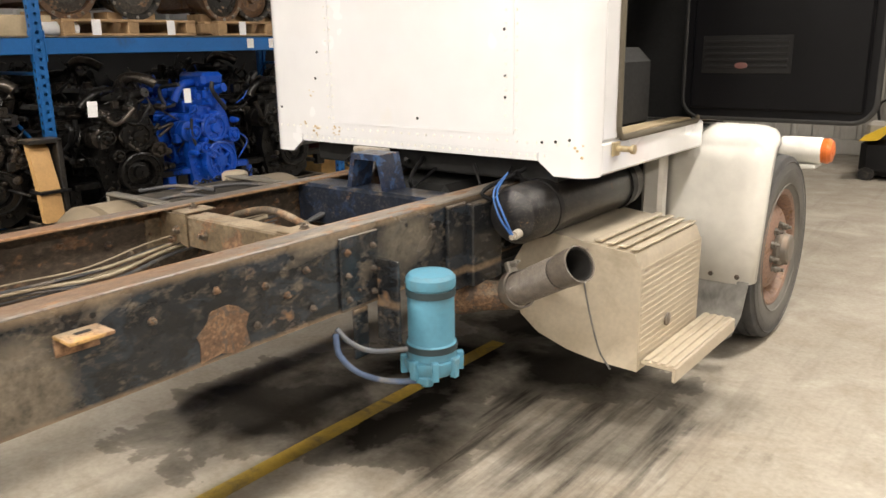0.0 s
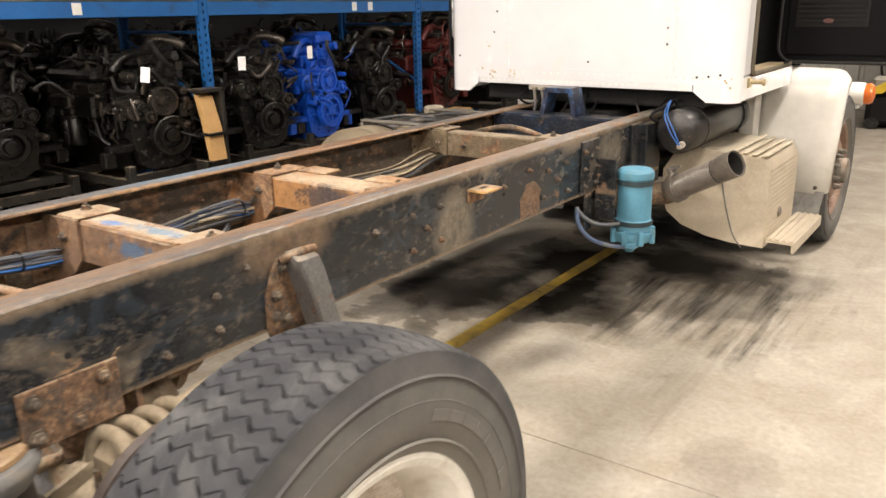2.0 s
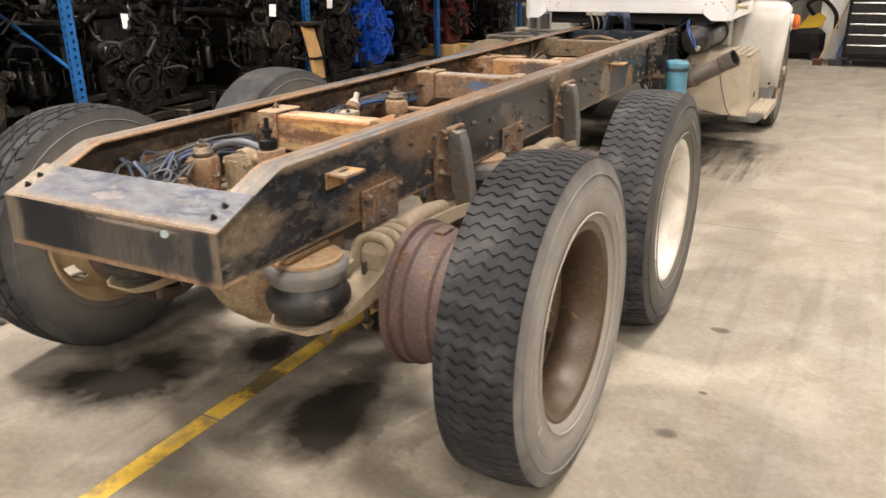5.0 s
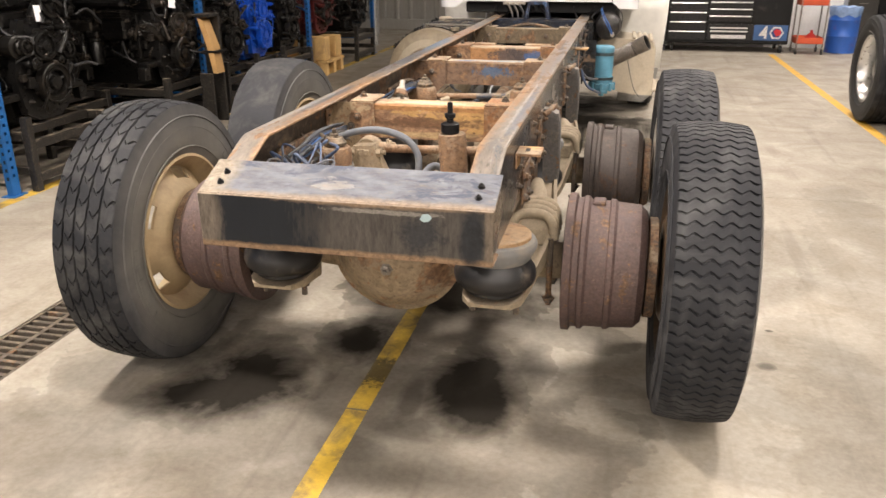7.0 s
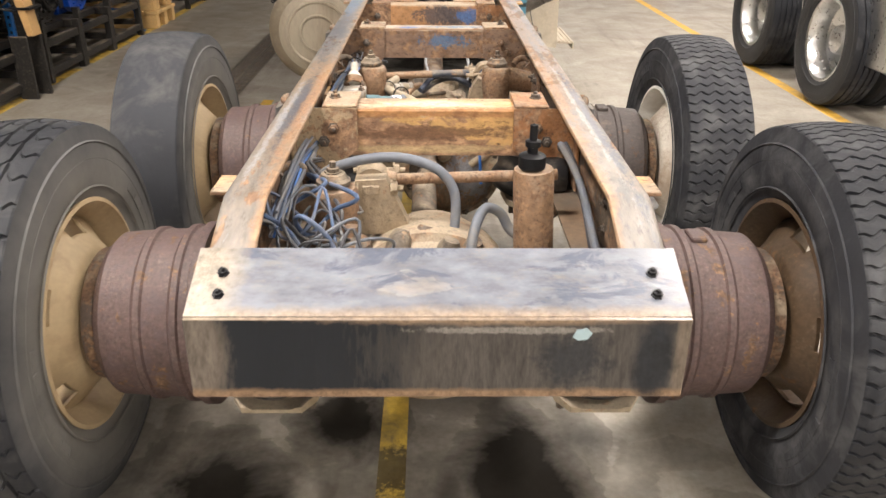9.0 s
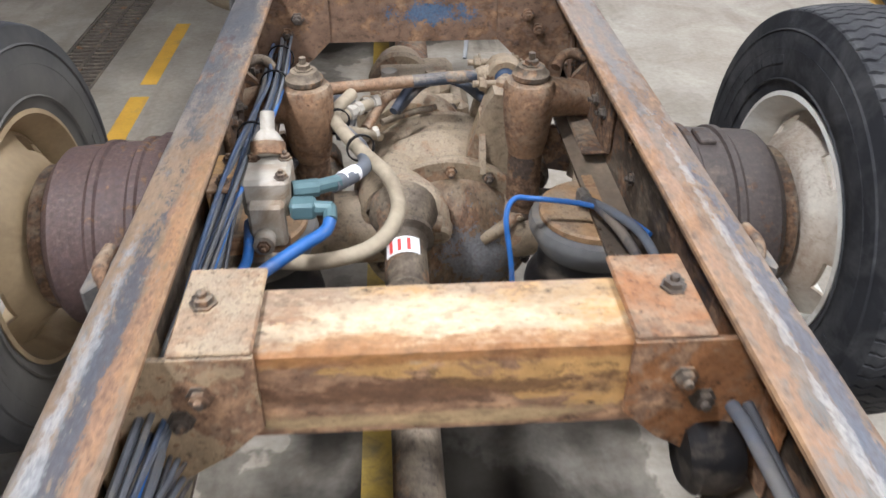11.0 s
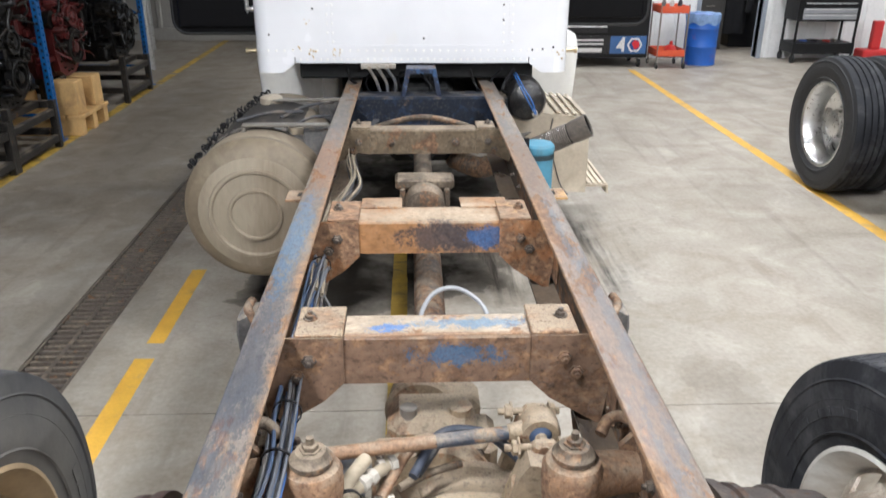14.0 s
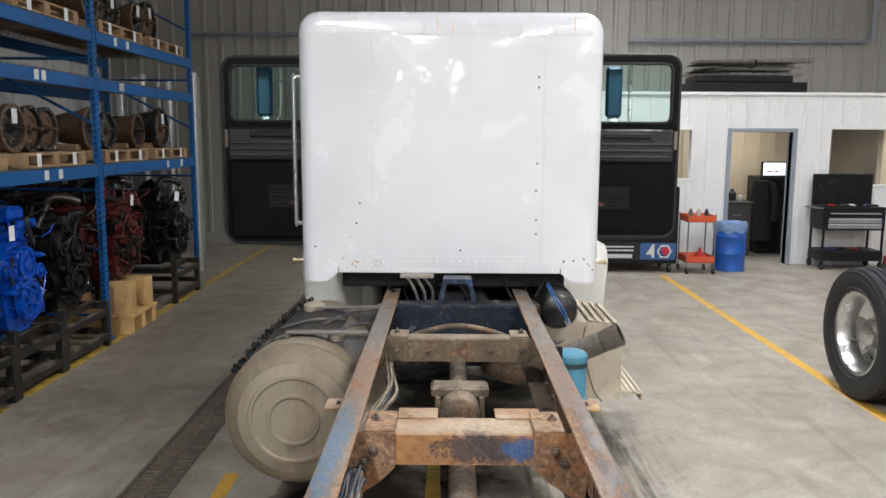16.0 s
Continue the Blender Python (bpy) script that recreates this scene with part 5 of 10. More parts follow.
def crossmember(y0, y1, zt, zb, mat, half=0.275, label="", gusset=None, tabs=False, top=None, gusset_left=None, caps=None, drop=1.0):
    """An open-bottomed channel between the rails with bent gusset plates at both ends."""
    b, t = Build(), 0.008
    yc = y0 + t
    b.prism([(y0, zb), (yc, zb), (yc, zt - t), (y1 - t, zt - t), (y1 - t, zb + 0.02), (y1, zb + 0.02), (y1, zt - 0.006), (y1 - 0.006, zt), (y0 + 0.006, zt), (y0, zt - 0.006)], 2 * half, Matrix(((0, 0, 1, -half), (1, 0, 0, 0), (0, 1, 0, 0), (0, 0, 0, 1))))
    c = part("crossmember", b, mat, truck, label)
    g = gusset or mat
    for s in (-1, 1):
        gb = Build()
        xo = RX - 0.012
        gb.prism([(half - 0.055, 0), (xo, 0.0), (xo, -0.075), (xo - 0.02, -0.25 * drop), (half - 0.005, -0.17 * drop), (half - 0.055, -0.12)], 0.008, Matrix(((s, 0, 0, 0), (0, 0, -1, y0 - 0.0015), (0, 1, 0, zt + 0.004), (0, 0, 0, 1))))
        cap = Build().box(s * (half - 0.055), y0 - 0.006, zt + 0.0042, s * (RX - 0.1), y1 + 0.03, zt + 0.0125, 0.003)
        gb.box(s * xo, y0 - 0.07, zb - 0.09 * (2 * drop - 1), s * (xo - 0.008), y1 + 0.06, zt - 0.02, 0.003)
        go = part("gusset", gb, gusset_left if s < 0 and gusset_left else g, c)
        part("gusset_cap", cap, gusset_left if s < 0 and gusset_left else caps or g, go)
        bolts([((s * 0.302, (y0 + y1) / 2 + 0.02, zt + 0.0125), (0, 0, 1)), ((s * 0.30, y0 - 0.0095, zt - 0.055), (0, -1, 0)), ((s * 0.33, y0 - 0.0095, zt - 0.095), (0, -1, 0))], 0.0135, 0.013, BOLT, c)
    if top:
        part("top_plate", Build().box(-half + 0.057, y0 + 0.004, zt - 0.001, half - 0.057, y1 - 0.004, zt + 0.003, 0.0015), top, c, "faded top face with remains of blue paint")
    if tabs:
        for x0, x1 in ((-0.23, -0.09), (0.11, 0.27)):
            part("tab", Build().box(x0, y1 - 0.02, zt + 0.0005, x1, y1 + 0.075, zt + 0.0075, 0.002), mat, c)
    return c


crossmember(1.065, 1.195, 1.046, 0.905, CROSS_TAN, 0.285, "flaking ochre and rust-brown crossmember between the axles", CROSS_RUST, False, None, CROSS_PALE)
crossmember(2.39, 2.50, 1.046, 0.922, CROSS_BLUE, 0.275, "rusty crossmember with remains of blue paint", CROSS_BLUE, False, CROSS_TOP, None, CROSS_PALE)
crossmember(3.17, 3.32, 1.040, 0.93, CROSS_ORANGE, 0.285, "orange-rusted crossmember with two bent tabs", CROSS_RUST, True, None, None, CROSS_TAN)
c0 = crossmember(4.335, 4.43, 1.058, 0.945, CROSS_DUST, 0.30, "dust-covered brown crossmember", drop=0.62)
bolts([((-0.15, 4.334, 1.0), (0, -1, 0)), ((0.15, 4.334, 1.0), (0, -1, 0))], 0.016, 0.018, BOLT, c0)
part("hoop", Build().tube([(-0.30, 4.52, 0.98), (-0.2, 4.52, 1.035), (0.0, 4.52, 1.075), (0.2, 4.52, 1.035), (0.30, 4.52, 0.98)], 0.014), DUSTY, truck, "dusty bent steel hoop over the driveshaft")
# navy crossmember and bracket under the cab's back edge
b = Build().box(-0.40, 5.00, 0.90, 0.40, 5.16, 1.075, 0.012)
navy = part("crossmember", b, NAVY_DARK, truck, "navy blue crossmember below the cab")
b = Build().prism([(-0.11, 0.0), (-0.085, 0.0), (-0.06, 0.12), (0.06, 0.12), (0.085, 0.0), (0.11, 0.0), (0.078, 0.145), (-0.078, 0.145)], 0.12, Matrix(((1, 0, 0, 0.0), (0, 0, 1, 5.02), (0, 1, 0, 1.076), (0, 0, 0, 1))))
part("cab_mount", b, CROSS_NAVY, navy, "blue bent steel cab mount")
# right splice plates on the outer web ahead of the dryer
b = Build().box(RX + 0.0015, 4.42, 0.80, RX + 0.012, 4.60, 1.05, 0.003)
dryer_br = part("dryer_bracket", b, RAIL, truck, "dark bolted bracket plate for the air dryer")
part("hanger_strip", Build().box(RX + 0.0015, 4.47, 0.62, RX + 0.012, 4.54, 0.797, 0.003), RAIL, dryer_br)
bolts([((RX + 0.012, y, z), (1, 0, 0)) for y in (4.45, 4.57) for z in (0.84, 0.92, 1.0)], 0.009, 0.011, BOLT, dryer_br)
part("web_bracket", Build().box(RX + 0.0015, 4.98, 0.72, RX + 0.02, 5.10, 1.06, 0.004).box(RX + 0.0015, 5.099, 0.72, RX + 0.05, 5.30, 1.05, 0.006), RAIL, truck)


# bare rusted patch where the paint has peeled off the right rail
part("rust_patch", Build().prism([(3.88, 0.805), (3.885, 0.86), (3.875, 0.885), (3.91, 0.915), (3.925, 0.945), (3.985, 0.95), (4.02, 0.935), (4.055, 0.905), (4.04, 0.87), (4.05, 0.815), (4.0, 0.80), (3.95, 0.815)], 0.0012, Matrix(((0, 0, 1, RX + 0.0004), (1, 0, 0, 0), (0, 1, 0, 0), (0, 0, 0, 1)))), RUSTY, rails[0], "bare rusted patch in the peeled paint")


# ---- brackets on the rails ----
def side_brackets(s):
    o = rails[0] if s > 0 else rails[1]
    for y in (0.545, 3.55):
        pl = part("bracket", Build().box(s * (RX + 0.0015), y - 0.055, 1.0, s * (RX + 0.085), y + 0.055, 1.010, 0.002).box(s * (RX + 0.0015), y - 0.055, 0.955, s * (RX + 0.008), y + 0.055, 1.0, 0.002), CROSS_TAN, truck, "small rusty angle bracket on the rail")
        # black strip on top of the plate paints the slot's shade
        part("slot", Build().box(s * (RX + 0.03), y - 0.02, 1.0101, s * (RX + 0.045), y + 0.02, 1.0112), SOOT_SHADE, pl)
    for y in (0.82, 1.98):
        rp = part("rail_plate", Build().box(s * (RX + 0.0015), y - 0.14, 0.76, s * (RX + 0.010), y + 0.09, 0.90, 0.003), RUSTY, truck, "rusted plate bolted to the web")
        bolts([((s * (RX + 0.010), y + dy, z), (s, 0, 0)) for dy, z in ((-0.11, 0.87), (-0.02, 0.79), (0.05, 0.87), (-0.11, 0.79))], 0.015, 0.015, BOLT, rp)
    for ya in AXLES:
        # front hanger of the suspension arm: plate on the web and a leaning leg
        y = ya + 0.55
        b = Build().prism([(-0.115, 0.80), (0.03, 0.80), (0.03, 1.0), (-0.06, 1.005), (-0.085, 0.97), (-0.115, 0.90)], 0.012, Matrix(((0, 0, s, s * (RX + 0.0015)), (1, 0, 0, y), (0, 1, 0, 0), (0, 0, 0, 1))))
        hg = part("spring_hanger", b, RUSTY, truck, "heavy dusty spring hanger bolted to the rail")
        # leaning cast leg: a thick strap that curves down and forwards below the rail
        vs, fs = [], []
        line = ((-0.012, 1.012, 0.034, 0.030), (-0.010, 0.995, 0.040, 0.062), (0.004, 0.95, 0.040, 0.070), (0.026, 0.88, 0.038, 0.072), (0.050, 0.80, 0.038, 0.072), (0.070, 0.72, 0.038, 0.070), (0.080, 0.64, 0.036, 0.064), (0.078, 0.585, 0.030, 0.050))
        for dy, zz, hw, dp in line:
            xi_, xo_, e_ = s * (RX + 0.014), s * (RX + 0.014 + dp), 0.007
            vs += [(xi_, y + dy - hw, zz), (xo_ - s * e_, y + dy - hw, zz), (xo_, y + dy - hw + e_, zz), (xo_, y + dy + hw - e_, zz), (xo_ - s * e_, y + dy + hw, zz), (xi_, y + dy + hw, zz)]
        for q in range(len(line) - 1):
            for k in range(6):
                f = (q * 6 + k, q * 6 + (k + 1) % 6, q * 6 + 6 + (k + 1) % 6, q * 6 + 6 + k)
                fs.append(f if s < 0 else tuple(reversed(f)))
        ends = [tuple(range(6)), tuple(reversed(range(len(vs) - 6, len(vs))))]
        fs += ends if s > 0 else [tuple(reversed(e)) for e in ends]
        part("hanger_leg", Build().add(vs, fs), BRACKET, hg, "rough grey cast hanger leg")
        part("hanger_cap", Build().tube([(s * (RX + 0.02), y - 0.065, 0.992), (s * (RX + 0.05), y - 0.02, 1.012), (s * (RX + 0.05), y + 0.035, 1.01)], 0.012, 8, 4), RUSTY, hg)
        leg2 = Build().prism([(-0.10, 0.81), (0.05, 0.81), (0.075, 0.62), (0.03, 0.585), (-0.03, 0.62)], 0.02, Matrix(((0, 0, s, s * (RX - 0.03)), (1, 0, 0, y), (0, 1, 0, 0), (0, 0, 0, 1))))
        part("hanger_inner_plate", leg2, RUSTY, hg)
        bolts([((s * (RX + 0.014), y + dy, z), (s, 0, 0)) for dy, z in ((-0.06, 0.975), (-0.085, 0.90), (-0.09, 0.84), (-0.055, 0.825))], 0.013, 0.014, BOLT, hg)


side_brackets(1)
side_brackets(-1)


# ---- axles, suspension ----
def air_spring(x, y, z0, z1, r=0.125):
    m = pose(x, y, 0)
    a = part("air_spring", Build().lathe([(r * 0.6, z0), (r * 0.98, z0 + 0.005), (r * 1.11, z0 + 0.022), (r * 1.15, z0 + 0.045), (r * 1.12, z0 + 0.066), (r * 1.02, z0 + 0.082), (r * 0.95, z0 + 0.098), (r * 0.93, z1 - 0.068), (r * 0.95, z1 - 0.058)], m, 36), RUBBER, truck, "black rubber air spring squashed onto its seat")
    part("bead_skirt", Build().lathe([(r * 0.90, z1 - 0.062), (r * 0.96, z1 - 0.060), (r * 1.14, z1 - 0.018), (r * 1.15, z1 - 0.006), (r * 1.10, z1 + 0.008), (r * 0.92, z1 + 0.012)], m, 36), RUBBER_GREY, a, "grey dusty rubber skirt")
    part("top_plate", Build().lathe([(r * 0.98, z1 + 0.0125), (r * 0.98, z1 + 0.024), (r * 0.93, z1 + 0.028), (0, z1 + 0.028)], m, 36), SEAT_PEACH, a)
    part("plate_rib", Build().box(x - 0.016, y - r * 0.9, z1 + 0.0285, x + 0.016, y + r * 0.9, z1 + 0.045, 0.004), SEAT_PEACH, a)
    return a


def drive_axle(ya, front):
    z = WR
    half = [(0.068, 0.66), (0.072, 0.47), (0.10, 0.468), (0.10, 0.44), (0.076, 0.438), (0.095, 0.24)]
    b = Build().lathe([(r, -h) for r, h in half] + [(r, h) for r, h in reversed(half)], Matrix.Translation((0, ya, z)) @ pose(0, 0, 0, 0, 90, 0), 24)
    ax = part("axle_housing", b, DIFF, truck, "dust-covered cast drive axle housing")
    if front:
        # banjo with its rear cover, carrier, output yoke and shaft
        cx, cy, cz = 0.085, 2.075, 0.498
        part("banjo_cover", Build().lathe([(0.0, 0.105), (0.07, 0.102), (0.13, 0.088), (0.168, 0.060), (0.184, 0.030), (0.188, 0.0085)], pose(cx, cy, cz, 90, 0, 0), 72), DIFF_COVER, ax, "brown stained diff cover with flaking paint")
        part("banjo", Build().lathe([(0.10, 0.006), (0.187, 0.008), (0.222, 0.008), (0.229, 0.003), (0.231, -0.008), (0.228, -0.018), (0.219, -0.026), (0.218, -0.045), (0.224, -0.06), (0.245, -0.078), (0.251, -0.092), (0.250, -0.118),
                                      (0.240, -0.132), (0.236, -0.155), (0.240, -0.185), (0.252, -0.200), (0.252, -0.222), (0.236, -0.245), (0.19, -0.28), (0.13, -0.32)], pose(cx - 0.015, cy, cz + 0.012, 90, 0, 0), 72), DIFF, ax)
        bolts([((cx + 0.204 * math.cos(math.radians(9 + 27.7 * k)), cy - 0.009, cz + 0.006 + 0.204 * math.sin(math.radians(9 + 27.7 * k))), (0, -1, 0)) for k in range(13)], 0.0125, 0.018, BOLT, ax)
        part("cover_boss", Build().tube([(0.155, 1.985, 0.555), (0.20, 1.985, 0.585), (0.245, 2.02, 0.60)], 0.017, 12, 4).hexbolt((0.245, 2.01, 0.602), (0, -1, 0.5), 0.012, 0.02), DIFF, ax)
        part("carrier", Build().lathe([(0.13, 0.0), (0.15, 0.02), (0.15, 0.04), (0.125, 0.06), (0.115, 0.13), (0.132, 0.14), (0.134, 0.17), (0.11, 0.185), (0.085, 0.25), (0.075, 0.30), (0.05, 0.31)], pose(-0.01, 2.30, 0.655, -90, 0, 0), 36)
             .box(0.05, 2.36, 0.62, 0.15, 2.52, 0.755, 0.02), DIFF, ax)
        part("carrier_flange", Build().box(-0.165, 2.35, 0.56, 0.125, 2.40, 0.775, 0.025), DIFF, ax)
        part("input_housing", Build().box(-0.125, 2.395, 0.58, 0.10, 2.56, 0.80, 0.03).cyl((-0.04, 2.54, 0.735), (-0.04, 2.67, 0.73), 0.095, 0.075, 24, 0.01), DIFF, ax)
        part("side_boss", Build().box(0.0, 2.50, 0.66, 0.118, 2.63, 0.785, 0.02), DIFF, ax)
        part("filler_plug", Build().cyl((0.06, 2.45, 0.79), (0.06, 2.45, 0.815), 0.03, seg=14), DIFF, ax)
        part("breather", Build().cyl((-0.07, 2.44, 0.79), (-0.07, 2.44, 0.82), 0.022, seg=12), STEEL, ax)
        bolts([((x, 2.35, z), (0, -1, 0)) for x, z in ((-0.14, 0.75), (-0.06, 0.755), (0.03, 0.755), (0.10, 0.745), (-0.14, 0.64), (0.10, 0.64))], 0.011, 0.014, BOLT, ax)
        part("transfer_case", Build().lathe([(0.060, -0.02), (0.084, -0.012), (0.090, 0.0), (0.090, 0.025), (0.096, 0.04), (0.098, 0.09), (0.092, 0.26), (0.08, 0.28), (0.05, 0.29)], pose(-0.060, 2.02, 0.625, -90, 0, 0), 36), DIFF, ax)
        part("output_yoke", Build().lathe([(0.060, 0.0), (0.064, 0.012), (0.056, 0.035), (0.048, 0.05), (0.048, 0.07)], pose(-0.060, 2.03, 0.655, 90 + 8, 0, 0), 24)
             .tube([(-0.075, 2.01, 0.685), (-0.040, 2.00, 0.705), (0.0, 1.985, 0.695), (0.028, 1.965, 0.665), (0.036, 1.945, 0.625)], 0.036, 16, 5).cyl((0.040, 1.955, 0.622), (0.040, 1.915, 0.612), 0.036, 0.030, 18, 0.006), DIFF, ax)
        sd_ = Vector((0.012, -0.80, -0.115)).normalized()
        s0 = Vector((-0.045, 1.945, 0.705))
        qs = sd_.to_track_quat("Z", "Y").to_matrix().to_4x4()
        sh = part("driveshaft", Build().lathe([(0.030, -0.02), (0.060, 0.0), (0.078, 0.03), (0.080, 0.055), (0.066, 0.09), (0.055, 0.115), (0.064, 0.125), (0.066, 0.142), (0.052, 0.152), (0.047, 0.165), (0.047, 0.30), (0.056, 0.31), (0.056, 0.345), (0.026, 0.35), (0.026, 0.45), (0.044, 0.47), (0.044, 0.80), (0.05, 0.82), (0.05, 0.88)], Matrix.Translation(s0) @ qs, 22), DUSTY, truck, "dusty slip-joint driveshaft between the axles")
        part("shaft_cross", Build().cyl((-0.125, 1.93, 0.675), (0.045, 1.925, 0.645), 0.022, seg=14).cyl((-0.050, 1.95, 0.750), (-0.040, 1.94, 0.60), 0.021, seg=14), DIFF, sh)
        part("yoke_lug", Build().tube([(-0.105, 1.895, 0.70), (-0.10, 1.925, 0.715), (-0.092, 1.945, 0.712)], 0.026, 14, 5, 0.020), DUSTY, sh)
        lb_ = Build()
        for a in range(58, 150, 12):
            lb_.box(0.0468, -0.0056, 0.178, 0.0484, 0.0056, 0.226, 0, Matrix.Translation(s0) @ qs @ pose(0, 0, 0, 0, 0, a))
        stuff(part("shaft_label", lb_, WHITE_TAG, sh, "white sticker with red print"))
        lp = Build()
        for a in (130, 106, 82):
            lp.box(0.0478, -0.004, 0.184, 0.0494, 0.004, 0.220, 0, Matrix.Translation(s0) @ qs @ pose(0, 0, 0, 0, 0, a))
        stuff(part("label_print", lp, RED_TAG, sh))
        tw = part("torque_rod_tower", Build().prism([(0.112, 0.70), (0.238, 0.64), (0.235, 0.885), (0.185, 0.895), (0.165, 0.865)], 0.060, Matrix(((1, 0, 0, 0), (0, 0, 1, 2.105), (0, 1, 0, 0), (0, 0, 0, 1)))).prism([(0.125, 0.68), (0.235, 0.64), (0.235, 0.885), (0.185, 0.895)], 0.028, Matrix(((1, 0, 0, 0), (0, 0, 1, 2.285), (0, 1, 0, 0), (0, 0, 0, 1)))).box(0.205, 2.165, 0.66, 0.238, 2.285, 0.80, 0.008), DIFF, ax)
        part("tower_rib", Build().prism([(2.06, 0.70), (2.135, 0.70), (2.135, 0.85)], 0.016, Matrix(((0, 0, 1, 0.150), (1, 0, 0, 0), (0, 1, 0, 0), (0, 0, 0, 1)))), DIFF, tw)
        yr, zr = 2.235, 0.893
    else:
        m = pose(-0.015, 0.60, 0.60, 90, 0, 0)
        part("banjo", Build().lathe([(0.0, 0.15), (0.12, 0.13), (0.20, 0.06), (0.235, 0.0), (0.255, -0.01), (0.255, -0.06), (0.24, -0.09), (0.23, -0.2), (0.18, -0.34), (0.09, -0.44), (0.0, -0.46)], m, 40), DIFF, ax)
        part("drain_plug", Build().hexbolt((-0.01, 0.455, 0.575), (0, -1, -0.2), 0.018, 0.02), STEEL, ax)
        part("pinion_yoke", Build().cyl((-0.015, 1.0, 0.605), (-0.018, 1.1, 0.61), 0.05, 0.06, 18).box(-0.07, 1.08, 0.56, 0.03, 1.14, 0.66, 0.012), DIFF, ax)
        part("torque_rod_tower", Build().prism([(-0.21, 0.80), (-0.06, 0.80), (-0.13, 0.955), (-0.21, 0.95)], 0.05, Matrix(((1, 0, 0, 0), (0, 0, 1, 0.72), (0, 1, 0, 0), (0, 0, 0, 1)))), DIFF, ax)
        yr, zr = 0.80, 0.925
    # torque rod from the rail to the housing tower
    xa, xb = (0.19, -0.33) if front else (-0.17, 0.33)
    yl, zl = (2.150, 0.890) if front else (yr + 0.03, zr + 0.005)
    xa = 0.222 if front else xa
    along = lambda f: (xa + (xb - xa) * f, yr + (yl - yr) * f, zr + (zl - zr) * f)
    rod = part("torque_rod", Build().cyl(along(0.06), along(1.0), 0.0155, seg=18), SHOCK_TAN, truck, "rust-brown torque rod")
    part("bushing", Build().ring([(0.026, -0.030), (0.041, -0.030), (0.046, -0.020), (0.046, 0.020), (0.041, 0.030), (0.026, 0.030)], Matrix.Translation((xa, yr, zr)) @ pose(0, 0, 0, 90, 0, 0), 28), DIFF, rod)
    part("rubber_bush", Build().ring([(0.014, -0.034), (0.0255, -0.026), (0.0255, 0.026), (0.014, 0.034)], Matrix.Translation((xa, yr, zr)) @ pose(0, 0, 0, 90, 0, 0), 24), HOSE_DUSTY_BLUE, rod, "worn rubber bush")
    part("pin", Build().cyl((xa, yr - 0.085, zr), (xa, yr + 0.085, zr), 0.0135, seg=14), DIFF, rod)
    sgn = 1 if front else -1
    for dy in (-0.068, 0.068):
        part("pin_end", Build().box(xa - 0.028, yr + dy - 0.016, zr - 0.018, xa + 0.030, yr + dy + 0.016, zr + 0.018, 0.009), DIFF, rod)
        part("clamp_bolt", Build().cyl((xa - sgn * 0.085, yr + dy, zr + 0.002), (xa + sgn * 0.045, yr + dy, zr + 0.002), 0.0085, seg=12).hexbolt((xa - sgn * 0.052, yr + dy, zr + 0.002), (-sgn, 0, 0), 0.017, 0.018).hexbolt((xa + sgn * 0.032, yr + dy, zr + 0.002), (sgn, 0, 0), 0.017, 0.016), DIFF, rod)
    part("rod_neck", Build().cyl(along(0.055), along(0.13), 0.026, 0.019, 18, 0.003), DIFF, rod)
    if front:
        part("rod_paint", Build().cyl(along(0.13), along(0.42), 0.0162, seg=18), ROD_NAVY, rod, "navy paint left on the rod")
        # the rail end: a rusty two-piece clamp with its bolt
        part("rail_clamp", Build().box(-0.405, 2.135, 0.893, -0.285, 2.165, 0.908, 0.005).box(-0.405, 2.135, 0.872, -0.285, 2.165, 0.886, 0.005).hexbolt((-0.30, 2.15, 0.908), (0, 0, 1), 0.014, 0.022).hexbolt((-0.37, 2.15, 0.908), (0, 0, 1), 0.012, 0.012), RUSTY, rod)
    # suspension arms with the air springs behind the axle
    for s in (-1, 1):
        x = s * 0.385
        xo = s * 0.50
        rz_ = 0.0 if front else 0.026
        path = [(x, ya - 0.45, 0.508 + rz_), (x, ya - 0.40, 0.508 + rz_), (x, ya - 0.28, 0.510 + rz_), (x + s * 0.02, ya - 0.20, 0.528 + rz_), (x + s * 0.06, ya - 0.13, 0.585), (xo - s * 0.01, ya - 0.06, 0.655), (xo, ya + 0.02, 0.690), (xo, ya + 0.12, 0.70), (x + s * 0.10, ya + 0.34, 0.695), (x + s * 0.085, ya + 0.60, 0.665)]
        wid = [0.07, 0.10, 0.115, 0.105, 0.085, 0.068, 0.058, 0.052, 0.047, 0.042]
        thk = [0.010, 0.014, 0.018, 0.026, 0.032, 0.034, 0.034, 0.032, 0.028, 0.024]
        vs, fs = [], []
        for (px, py, pz), w_, t_ in zip(path, wid, thk):
            lean = 0.35 * t_
            vs += [(px - w_, py + lean, pz - t_), (px + w_, py + lean, pz - t_), (px + w_, py - lean, pz + t_), (px + w_ - 0.014, py - lean, pz + t_), (px + w_ - 0.022, py, pz + 0.2 * t_), (px - w_ + 0.022, py, pz + 0.2 * t_), (px - w_ + 0.014, py - lean, pz + t_), (px - w_, py - lean, pz + t_)]
        for q in range(len(path) - 1):
            for k in range(8):
                fs.append((q * 8 + k, q * 8 + (k + 1) % 8, q * 8 + 8 + (k + 1) % 8, q * 8 + 8 + k))
        fs += [tuple(reversed(range(8))), tuple(range(len(vs) - 8, len(vs)))]
